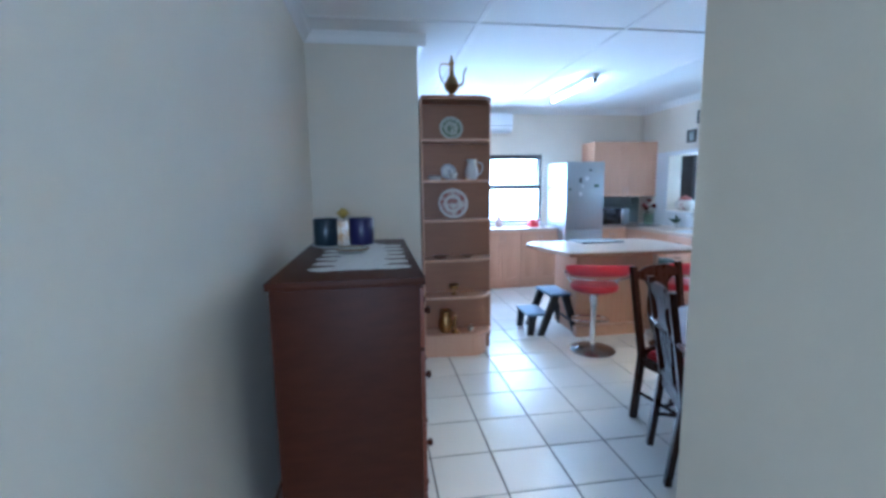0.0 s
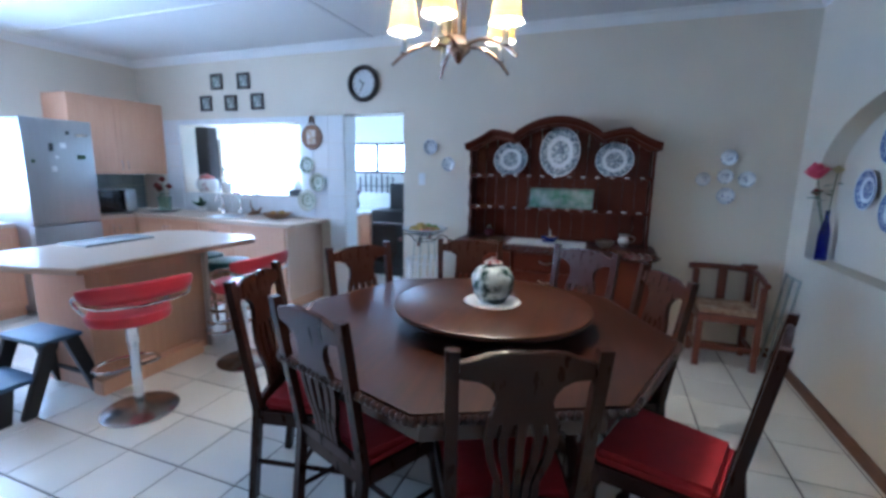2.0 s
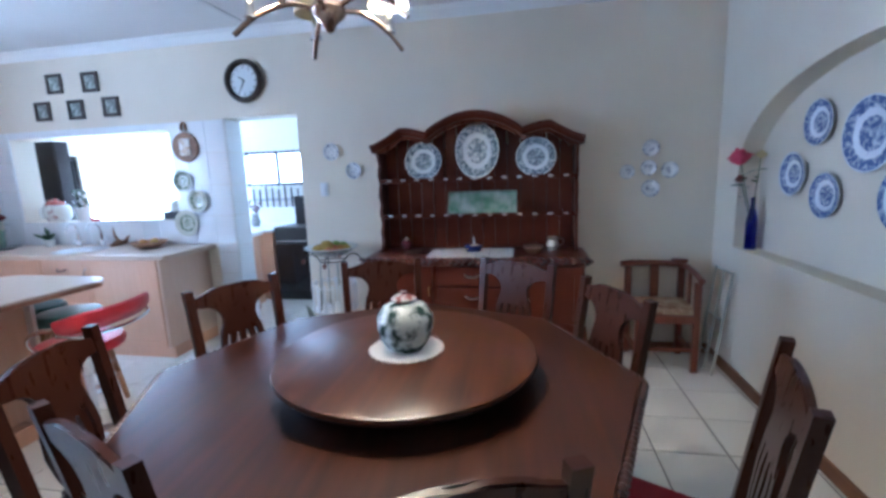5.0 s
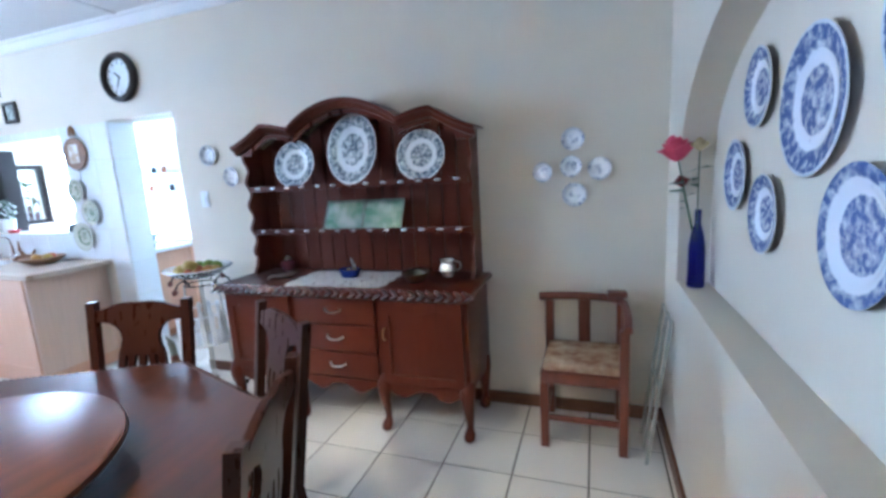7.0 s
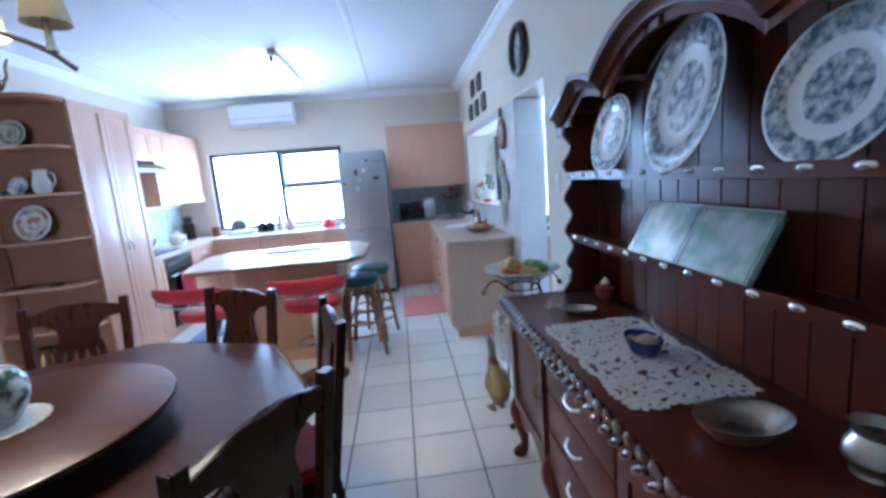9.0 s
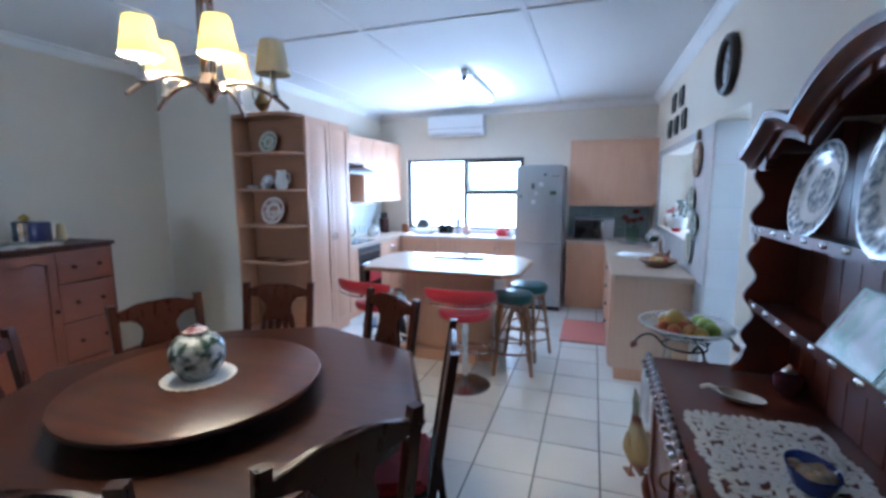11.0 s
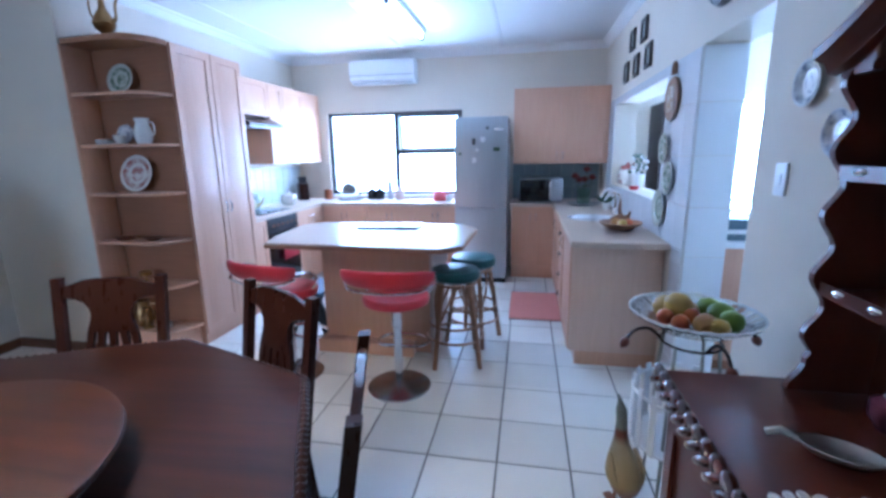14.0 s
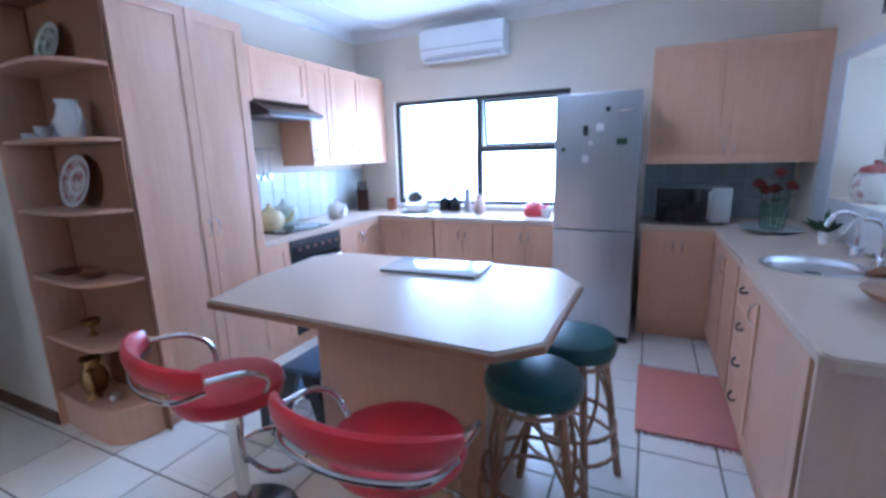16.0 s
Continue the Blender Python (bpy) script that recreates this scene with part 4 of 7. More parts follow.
runner = thing("lace_runner", "white crocheted lace runner on the dresser top", "lace cloth", pose(4.14, 1.585, 0.851, 0, 0, 1))
rnd = random.Random(21)
bm = bmesh.new()
for i in range(19):
    for j in range(34):
        x, y = -0.155 + 0.31 * i / 18 + rnd.uniform(-0.005, 0.005), -0.295 + 0.59 * j / 33 + rnd.uniform(-0.005, 0.005)
        if rnd.random() < 0.84:
            lace_blob(bm, x, y, rnd.uniform(0.013, 0.02), rnd.uniform(0.0068, 0.0095), rnd.choice((0.6, 2.4, 1.2, 0.0)) + rnd.uniform(-0.4, 0.4))
part("lace", bm, LACE, runner)
bm = bmesh.new()
for k in range(40):
    for s in (-1, 1):
        if k < 26:
            lace_blob(bm, s * (0.166 + 0.016 * abs(math.sin(k * math.pi / 6.5))), -0.3 + 0.6 * k / 25, 0.016, 0.011, rnd.uniform(0, 3))
        else:
            lace_blob(bm, -0.17 + 0.34 * (k - 26) / 13, s * (0.305 + 0.014 * abs(math.sin((k - 26) * math.pi / 4.3))), 0.016, 0.011, rnd.uniform(0, 3))
part("scalloped_border", bm, LACE, runner)
dish = thing("silver_dish", "oval silver dish on the dresser top", "dish", pose(4.13, 1.11, 0.851))
part_of("bowl", lathe, ([(0, 0.012), (0.045, 0.014), (0.068, 0.034), (0.082, 0.052), (0.09, 0.054), (0.088, 0.05), (0.075, 0.03), (0.05, 0.004), (0, 0)], 32), SILVER, dish, squash=(1.15, 0.85))
pot = thing("silver_jug", "small silver milk jug with handle", "jug", pose(4.27, 0.96, 0.851))
part_of("body", lathe, ([(0, 0), (0.035, 0), (0.032, 0.008), (0.05, 0.035), (0.046, 0.06), (0.034, 0.08), (0.043, 0.1), (0.038, 0.1), (0.03, 0.08), (0.04, 0.06), (0, 0.02)], 24), SILVER, pot)
part_of("handle", tube, (bezier([(0, -0.036, 0.09), (0, -0.075, 0.085), (0, -0.078, 0.05), (0, -0.046, 0.03)], 4), 0.0045, 6), SILVER, pot)
ash = thing("blue_ornament", "small oval blue dish of pale shells on the lace", "ornament", pose(4.17, 1.57, 0.856))
part_of("dish", lathe, ([(0, 0.004), (0.046, 0.004), (0.058, 0.03), (0.066, 0.052), (0.06, 0.052), (0.05, 0.03), (0, 0.022)], 28), mat("cobalt_glaze", (0.03, 0.05, 0.25), (0.02, 0.03, 0.15), 14, 0.15), ash, "cobalt blue oval dish", squash=(0.8, 1.15))
for k in range(7):
    part_of("shell", lathe, ([(0, 0), (0.016, 0.004), (0.018, 0.012), (0.008, 0.02), (0, 0.021)], 12), STONEP, ash, "pale shell").matrix_local = pose(-0.022 + 0.022 * (k % 3), -0.045 + 0.015 * k, 0.038, 20 * k, 15, 0)
part_of("neck", tube, (bezier([(0.04, 0, 0.025), (0.06, 0, 0.06), (0.035, 0.0, 0.09), (0.03, 0, 0.115)], 4), [0.014, 0.013, 0.011, 0.009, 0.008, 0.007, 0.007, 0.006, 0.006, 0.006, 0.005, 0.004, 0.003], 8), WHITEC, ash, "pale slender neck")
CHG2 = mat("dark_red_pot_glaze", (0.16, 0.04, 0.05), (0.09, 0.03, 0.04), 20, 0.15)
cup = thing("small_pot", "small round dark red glazed sugar pot on the dresser", "pot", pose(4.325, 2.15, 0.851))
part_of("body", lathe, ([(0, 0), (0.03, 0), (0.05, 0.035), (0.047, 0.066), (0.024, 0.08), (0, 0.08)], 20), CHG2, cup)
part_of("lid", lathe, ([(0, 0.081), (0.026, 0.081), (0.012, 0.093), (0.008, 0.105), (0, 0.108)], 16), SILVER, cup, "pale metal lid")
spoon = thing("serving_spoon", "silver serving scoop lying on the dresser", "spoon", pose(4.15, 2.03, 0.851, 0, 0, 150))
part_of("scoop", lathe, ([(0, 0.004), (0.03, 0.01), (0.042, 0.022), (0.044, 0.02), (0.032, 0.004), (0, 0)], 20), SILVER, spoon, squash=(1.7, 0.95))
part_of("handle", tube, ([(0.07, 0, 0.018), (0.1, 0, 0.024), (0.125, 0, 0.009)], 0.008, 6), SILVER, spoon)

# fruit bowl on its tall stand
BX, BY = 4.10, 2.725
stand = thing("bowl_stand", "tall iron stand with scrolled arms and a slatted white basket", "stand", pose(BX, BY, 0))
for i in range(4):
    a = radians(45 + 90 * i)
    c, s = math.cos(a), math.sin(a)
    leg = part_of("leg", tube, (bezier([(0.2 * c, 0.2 * s, 0.02), (0.15 * c, 0.15 * s, 0.05), (0.125 * c, 0.125 * s, 0.3), (0.115 * c, 0.115 * s, 0.6), (0.1 * c, 0.1 * s, 0.8)], 5), 0.006, 6), PALEIRON, stand, "pale painted iron leg")
    bm = bmesh.new()
    bmesh.ops.create_uvsphere(bm, u_segments=12, v_segments=8, radius=0.018, matrix=Matrix.Translation((0.2 * c, 0.2 * s, 0.018)))
    part("foot_ball", bm, WIRED, leg, "dark iron ball")
for z, r in ((0.4, 0.175), (0.6, 0.18)):
    part_of("basket_ring", tube, ([(r * math.cos(k * math.pi / 12), r * math.sin(k * math.pi / 12), z) for k in range(24)], 0.006, 6, True), WHITEP, stand, "white basket ring")
part_of("basket_floor", lathe, ([(0, 0.392), (0.172, 0.392), (0.172, 0.4), (0, 0.4)], 28), WHITEP, stand)
for k in range(18):
    bm = bmesh.new()
    box(bm, 0.177, 0.183, -0.013, 0.013, 0.39, 0.63, 0.002)
    part("slat", bm, WHITEP, stand, "white basket slat", False, pose(0, 0, 0, 0, 0, 20 * k))
part_of("ring", tube, ([(0.1 * math.cos(k * math.pi / 12), 0.1 * math.sin(k * math.pi / 12), 0.8) for k in range(24)], 0.005, 6, True), WIRED, stand, "dark iron ring")
for i in range(4):
    a = radians(10 + 90 * i)
    c, s = math.cos(a), math.sin(a)
    arm = part_of("scroll", tube, (bezier([(0.1 * c, 0.1 * s, 0.8), (0.125 * c, 0.125 * s, 0.83), (0.16 * c, 0.16 * s, 0.853), (0.205 * c, 0.205 * s, 0.845), (0.235 * c, 0.235 * s, 0.81)], 5), 0.006, 6), WIRED, stand, "dark scrolled iron arm")
    bm = bmesh.new()
    lathe(bm, [(0, -0.02), (0.014, -0.012), (0.018, 0.0), (0.013, 0.014), (0.004, 0.024), (0, 0.026)], 12)
    part("acorn_tip", bm, CHAIRR, arm, "brown acorn tip", True, pose(0.238 * c, 0.238 * s, 0.8, 150, 0, math.degrees(a) + 90))
bowl = thing("fruit_bowl", "wide openwork glass fruit bowl", "bowl", pose(BX, BY, 0.842))
part_of("bowl", lathe, ([(0, 0.006), (0.06, 0.006), (0.13, 0.024), (0.208, 0.068), (0.215, 0.068), (0.135, 0.016), (0.06, 0), (0, 0)], 44), CLEAR, bowl)
bm = bmesh.new()
for k in range(36):
    a = 2 * math.pi * k / 36
    for d in (-0.1, 0.1):
        tube(bm, [(0.145 * math.cos(a), 0.145 * math.sin(a), 0.03), (0.212 * math.cos(a + d), 0.212 * math.sin(a + d), 0.072)], 0.0026, 5)
tube(bm, [(0.213 * math.cos(k * math.pi / 24), 0.213 * math.sin(k * math.pi / 24), 0.072 + 0.003 * (k % 2)) for k in range(48)], 0.0045, 6, True)
part("openwork_rim", bm, mat("white_glazed_lattice", (0.74, 0.76, 0.76), (0.66, 0.68, 0.68), 12, 0.15), bowl, "white openwork rim")
FR = {"apple": mat("red_yellow_apple_skin", (0.45, 0.035, 0.025), (0.5, 0.2, 0.05), 7, 0.3, spread=0.25), "lime": mat("green_lime_skin", (0.22, 0.32, 0.03), (0.14, 0.22, 0.02), 16, 0.35, bump=0.15, bscale=160),
      "orange": mat("dull_orange_skin", (0.5, 0.26, 0.06), (0.4, 0.2, 0.05), 16, 0.4, bump=0.2, bscale=160), "lemon": mat("yellow_lemon_skin", (0.5, 0.36, 0.07), (0.4, 0.26, 0.05), 14, 0.4, bump=0.2, bscale=140)}
for k, (nm, x, y, z, r) in enumerate((("lemon", -0.075, 0.075, 0.06, 0.044), ("lemon", -0.045, 0.015, 0.085, 0.046), ("apple", -0.1, -0.02, 0.054, 0.03), ("apple", -0.06, -0.055, 0.046, 0.031), ("orange", 0.015, -0.07, 0.05, 0.041), ("orange", 0.0, 0.06, 0.052, 0.04),
                                      ("lime", 0.09, 0.0, 0.064, 0.047), ("lime", 0.075, 0.075, 0.06, 0.044), ("lime", 0.1, -0.06, 0.062, 0.04), ("apple", -0.02, -0.025, 0.062, 0.033), ("lemon", 0.045, -0.105, 0.056, 0.03))):
    bm = bmesh.new()
    st = 1.25 if nm == "lemon" else 1.0
    lathe(bm, [(0, r * 0.82), (r * 0.3, r * 0.95), (r * 0.75, r * 0.68), (r, 0), (r * 0.78, -r * 0.65), (r * 0.35, -r * 0.92), (0, -r * 0.84)], 16, (0, 0, 0), (1, st))
    o = new(nm, mesh(bm, nm, FR[nm], True))
    o.matrix_world = pose(BX + x, BY + y, 0.842 + z, 20 * k, 13 * k, 40 * k)
    tagged(o, {"apple": "small red and yellow apple in the bowl", "lime": "yellow-green apple in the glass bowl", "orange": "dull orange citrus in the bowl", "lemon": "brownish yellow lemon in the bowl"}[nm], "fruit", "fruit in the bowl")

# wooden duck on the floor
DUCKM = mat("painted_duck_wood", (0.4, 0.3, 0.17), (0.26, 0.17, 0.09), 20, 0.45, bump=0.2)
dn, dl = DUCKM.node_tree.nodes, DUCKM.node_tree.links
dtc, dsep, dramp = dn.new("ShaderNodeTexCoord"), dn.new("ShaderNodeSeparateXYZ"), dn.new("ShaderNodeValToRGB")
dl.new(dtc.outputs["Object"], dsep.inputs[0])
de = dramp.color_ramp.elements
de[0].position, de[0].color = 0.0, (0.2, 0.08, 0.035, 1)
de[1].position, de[1].color = 0.47, (0.16, 0.16, 0.13, 1)
for p, c in ((0.08, (0.3, 0.1, 0.05, 1)), (0.14, (0.42, 0.3, 0.12, 1)), (0.28, (0.4, 0.33, 0.2, 1)), (0.315, (0.16, 0.05, 0.03, 1)), (0.335, (0.16, 0.05, 0.03, 1)), (0.35, (0.2, 0.21, 0.17, 1))):
    x = de.new(p)
    x.color = c
dl.new(dsep.outputs["Z"], dramp.inputs[0])
dl.new(dramp.outputs[0], dn["Principled BSDF"].inputs["Base Color"])
bm = bmesh.new()
tube(bm, bezier([(-0.075, 0, 0.075), (-0.05, 0, 0.1), (-0.015, 0, 0.16), (0.012, 0, 0.24), (0.022, 0, 0.32), (0.026, 0, 0.39), (0.04, 0, 0.44), (0.062, 0, 0.475)], 4),
     [0.006, 0.02, 0.034, 0.046, 0.055, 0.061, 0.065, 0.067, 0.067, 0.065, 0.061, 0.055, 0.047, 0.04, 0.034, 0.029, 0.026, 0.024, 0.023, 0.022, 0.022, 0.023, 0.023, 0.02, 0.015, 0.011, 0.008, 0.006, 0.003], 16)
for s in (-1, 1):
    tube(bm, bezier([(-0.07, s * 0.035, 0.1), (-0.03, s * 0.062, 0.17), (0.005, s * 0.055, 0.25)], 4), [0.006, 0.014, 0.02, 0.024, 0.026, 0.025, 0.021, 0.014, 0.006], 8)
    tube(bm, [(-0.01, s * 0.026, 0.12), (-0.005, s * 0.03, 0.012)], 0.0065, 6)
    box(bm, -0.025, 0.05, s * 0.03 - 0.018, s * 0.03 + 0.018, 0, 0.012, 0.004)
duck = tagged(new("duck_figure", mesh(bm, "duck_figure", DUCKM, True)), "tall painted wooden duck figure standing on the floor", "figurine")
duck.matrix_world = pose(3.925, 2.83, 0, 0, 0, 110)

# corner chair and folded wire rack by the wall
cc = thing("corner_chair", "reddish wooden corner armchair with beige patterned seat", "chair", pose(4.185, 0.185, 0, 0, 0, 90))
part_of("seat", box, (-0.2, 0.2, -0.175, 0.175, 0.42, 0.465, 0.015), SEATF, cc, "beige patterned padded seat")
part_of("seat_frame", box, (-0.212, 0.212, -0.19, 0.19, 0.36, 0.419, 0.006), CHAIRR, cc)
for x, y in ((-0.192, 0.172), (0.192, 0.172), (-0.192, -0.172), (0.192, -0.172)):
    part_of("leg", box, (x - 0.022, x + 0.022, y - 0.02, y + 0.02, 0, (0.66 if x < 0 else 0.36) if y > 0 else 0.7, 0.004), CHAIRR, cc)
part_of("back_rail", tube, (bezier([(-0.205, 0.2, 0.672), (-0.21, 0.02, 0.7), (-0.18, -0.15, 0.72), (0, -0.178, 0.728), (0.18, -0.176, 0.725), (0.25, -0.172, 0.72)], 5), 0.023, 8), CHAIRR, cc, "curved top rail")
part_of("arm_block", box, (-0.225, -0.12, -0.2, -0.13, 0.735, 0.765, 0.01), CHAIRR, cc, "raised scrolled rail block")
part_of("splat", box, (-0.033, 0.033, -0.182, -0.168, 0.42, 0.715, 0.003), CHAIRR, cc)
part_of("splat", box, (-0.199, -0.185, -0.03, 0.03, 0.42, 0.69, 0.003), CHAIRR, cc)
for x in (-0.192, 0.192):
    part_of("stretcher", box, (x - 0.01, x + 0.01, -0.152, 0.152, 0.13, 0.16, 0.003), CHAIRR, cc)
part_of("stretcher", box, (-0.17, 0.17, 0.162, 0.182, 0.15, 0.18, 0.003), CHAIRR, cc)
rack = thing("folding_rack", "slim grey-green folding rack leaning on the wall", "rack", pose(4.10, YS + 0.03, 0))
for x in (-0.13, 0.0, 0.13):
    part_of("rail", tube, ([(x, 0.09, 0.0), (x, 0.0, 0.74)], 0.009, 6), PALEIRON, rack)
for z in (0.12, 0.4, 0.73):
    part_of("rung", tube, ([(-0.13, 0.09 - 0.09 * z / 0.74, z), (0.13, 0.09 - 0.09 * z / 0.74, z)], 0.007, 6), PALEIRON, rack)

# plates in the arched recess, vase with rose
NY = YS - AD + 0.004
for x, z, r, ov in ((3.487, 1.66, 0.12, 1.0), (3.12, 1.573, 0.172, 1.0), (2.69, 1.68, 0.172, 1.0), (3.678, 1.392, 0.125, 1.0), (3.382, 1.284, 0.118, 1.0), (2.884, 1.295, 0.142, 1.0), (2.53, 1.42, 0.14, 1.0)):
    plate("wall_plate", "blue and white willow pattern plate hung in the recess", r, CH10 if r < 0.13 else CHB, pose(x, NY + 0.002, z, -90, 0, 0), ov, "plates in the recess")
vase = thing("glass_vase", "slim cobalt blue glass vase on the recess sill", "vase", pose(3.98, YS - 0.06, AZ0 + 0.001))
part_of("body", lathe, ([(0, 0), (0.034, 0), (0.036, 0.01), (0.034, 0.18), (0.024, 0.24), (0.013, 0.28), (0.014, 0.34), (0.011, 0.34), (0.01, 0.28), (0.02, 0.24), (0.03, 0.18), (0.03, 0.012), (0, 0.012)], 24), BLUEG, vase)


def rose(name, label, m, r, petal, stem):
    ob = thing(name, label, "flower", m)
    part_of("stem", tube, ([(0, 0, 0), (0.004, 0, stem * 0.5), (0, 0, stem)], 0.003, 6), LEAF, ob)
    rnd = random.Random(name + label)
    for k in range(14):
        a, t = k * 2.4, k / 14
        bm = bmesh.new()
        rr = r * (0.28 + 0.72 * t)
        w = 2.3 - 0.7 * t
        g = []
        for v in (0, 0.25, 0.5, 0.75, 0.9, 1.0):
            out = rr * (0.25 + 0.75 * math.sin(v * 1.45)) + (0.22 * rr * t if v == 1.0 else 0)
            up = r * (1.5 - 0.75 * t) * v - (0.12 * r * t if v == 1.0 else 0)
            g.append([bm.verts.new((out * math.cos(a + (u - 0.5) * w), out * math.sin(a + (u - 0.5) * w), stem + up * (1 - 0.25 * abs(2 * u - 1) ** 2) + 0.06 * r * rnd.random())) for u in (0, 0.2, 0.4, 0.6, 0.8, 1)])
        for p, q in zip(g, g[1:]):
            for i in range(5):
                bm.faces.new((p[i], p[i + 1], q[i + 1], q[i]))
        part("petal", bm, petal, ob)
    for k in range(3):
        bm = bmesh.new()
        a = k * 2.1 + 0.4
        z = stem * (0.62 + 0.1 * k)
        L, w = r * 1.45, r * 0.5
        d, e = Vector((math.cos(a), math.sin(a), 0.25)), Vector((-math.sin(a), math.cos(a), 0))
        q = [Vector((0, 0, z)), d * L * 0.5 + e * w + Vector((0, 0, z)), d * L + Vector((0, 0, z - 0.01)), d * L * 0.5 - e * w + Vector((0, 0, z))]
        bm.faces.new([bm.verts.new(p) for p in q])
        bmesh.ops.subdivide_edges(bm, edges=bm.edges, cuts=1)
        part("leaf", bm, LEAF, ob)
    return ob


rose("silk_rose", "large pink silk rose standing in the blue vase", pose(3.98, YS - 0.055, AZ0 + 0.2, -12, 3, 0), 0.075, PETAL, 0.36)
rose("silk_bud", "pale yellow silk bud standing in the blue vase", pose(3.978, YS - 0.058, AZ0 + 0.2, -3, -14, 0), 0.036, mat("pale_yellow_petal", (0.6, 0.5, 0.28), (0.5, 0.4, 0.2), 14, 0.7), 0.4)
rose("dark_silk_flower", "small dark red silk flower in the blue vase", pose(3.982, YS - 0.05, AZ0 + 0.2, -10, 14, 0), 0.034, PETALR, 0.25)

# ---- wall things on the east wall ----
for y, z in ((5.508, 2.43), (5.108, 2.42), (5.692, 2.19), (5.311, 2.185), (4.92, 2.19)):
    f = thing("picture_frame", "small square print in a dark wooden frame", "picture", pose(XE - 0.002, y, z), "small framed prints")
    bm = bmesh.new()
    for y0, y1, z0, z1 in ((-0.088, 0.088, 0.06, 0.088), (-0.088, 0.088, -0.088, -0.06), (-0.088, -0.06, -0.06, 0.06), (0.06, 0.088, -0.06, 0.06)):
        box(bm, -0.02, 0, y0, y1, z0, z1, 0.003)
    part("frame", bm, DARKBACK, f)
    part_of("print", box, (-0.008, -0.002, -0.06, 0.06, -0.06, 0.06), ART, f, "small faded print")
clock = thing("wall_clock", "round dark rimmed wall clock with pale face", "clock", pose(XE - 0.002, 3.54, 2.315, 0, -90, 0))
part_of("rim", lathe, ([(0.13, 0), (0.175, 0), (0.182, 0.015), (0.172, 0.04), (0.15, 0.05), (0.135, 0.035), (0.132, 0.012)], 40), DARKBACK, clock)
part_of("face", lathe, ([(0, 0.012), (0.133, 0.012), (0.133, 0.008), (0, 0.008)], 40), mat("pale_clock_face", (0.62, 0.66, 0.68), (0.56, 0.6, 0.62), 5, 0.3), clock)
for a, L, w in ((62, 0.085, 0.005), (-40, 0.06, 0.006)):
    bm = bmesh.new()
    box(bm, -w, w, -0.012, L, 0.014, 0.016)
    part("clock_hand", bm, BLACKP, clock, "", False, pose(0, 0, 0, 0, 0, a))
for k in range(12):
    bm = bmesh.new()
    box(bm, -0.004, 0.004, 0.1, 0.12, 0.0125, 0.0145)
    part("hour_mark", bm, BLACKP, clock, "", False, pose(0, 0, 0, 0, 0, 30 * k))
sw = thing("light_switch", "white light switch plate on the wall", "switch", pose(XE - 0.001, 2.885, 1.37))
part_of("plate", box, (-0.009, 0, -0.036, 0.036, -0.058, 0.058, 0.003), WHITEP, sw)
part_of("rocker", box, (-0.015, -0.0092, -0.013, 0.013, -0.02, 0.02, 0.002), WHITEP, sw)
for y, z, r in ((2.79, 1.685, 0.075), (2.60, 1.52, 0.07), (0.243, 1.60, 0.062), (0.407, 1.43, 0.055), (0.254, 1.455, 0.058), (0.105, 1.435, 0.062), (0.235, 1.30, 0.066)):
    plate("small_wall_plate", "small blue and white saucer hung on the wall", r, CH7, pose(XE - 0.003, y, z, 0, -90, 0), 1.0, "small wall plates")
for y, z, r in ((4.265, 1.49, 0.1), (4.13, 1.305, 0.105), (4.275, 1.10, 0.125)):
    plate("pewter_plate", "green floral wall plate beside the hatch", r, CHG, pose(XE - 0.012, y, z, 0, -90, 0), 1.0, "plates beside the hatch")
board = thing("round_trivet", "round brown wooden trivet with a tile centre", "trivet", pose(XE - 0.012, 4.188, 1.79, 0, -90, 0))
part_of("disc", lathe, ([(0, 0), (0.13, 0), (0.135, 0.008), (0.13, 0.018), (0, 0.018)], 36), RATTAN, board)
part_of("tile_centre", box, (-0.075, 0.075, -0.055, 0.055, 0.0185, 0.024, 0.002), STONEP, board, "pinkish tile centre")
part_of("hanging_loop", tube, ([(0.145, -0.025, 0.009), (0.2, -0.02, 0.009), (0.215, 0, 0.009), (0.2, 0.02, 0.009), (0.145, 0.025, 0.009)], 0.011, 8), RATTAN, board)

# ---- hall sideboard ----
sb = thing("sideboard", "tall reddish brown wooden sideboard with drawers", "sideboard", pose(0.14, 1.505, 0, 0, 0, 90))
SW, SD = 1.2, 0.51
# carcass takes the shaded tone, drawers and door below the lit one
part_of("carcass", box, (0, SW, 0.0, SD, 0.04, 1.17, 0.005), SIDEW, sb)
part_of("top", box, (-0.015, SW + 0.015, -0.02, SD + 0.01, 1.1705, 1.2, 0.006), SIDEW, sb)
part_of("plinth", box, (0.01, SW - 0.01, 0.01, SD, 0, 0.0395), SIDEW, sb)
for c0, c1 in ((0.02, 0.39), (0.81, 1.18)):
    for z0, z1 in ((0.07, 0.35), (0.36, 0.64), (0.65, 0.92), (0.93, 1.155)):
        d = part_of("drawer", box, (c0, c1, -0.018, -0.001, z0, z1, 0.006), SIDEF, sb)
        for x in (c0 + 0.1, c1 - 0.1):
            part_of("knob", lathe, ([(0, 0), (0.008, 0), (0.008, 0.012), (0.016, 0.02), (0.012, 0.03), (0, 0.033)], 14), SIDEW, d).matrix_local = pose(x, -0.018, (z0 + z1) / 2, 90)
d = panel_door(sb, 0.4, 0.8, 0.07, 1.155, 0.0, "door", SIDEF)
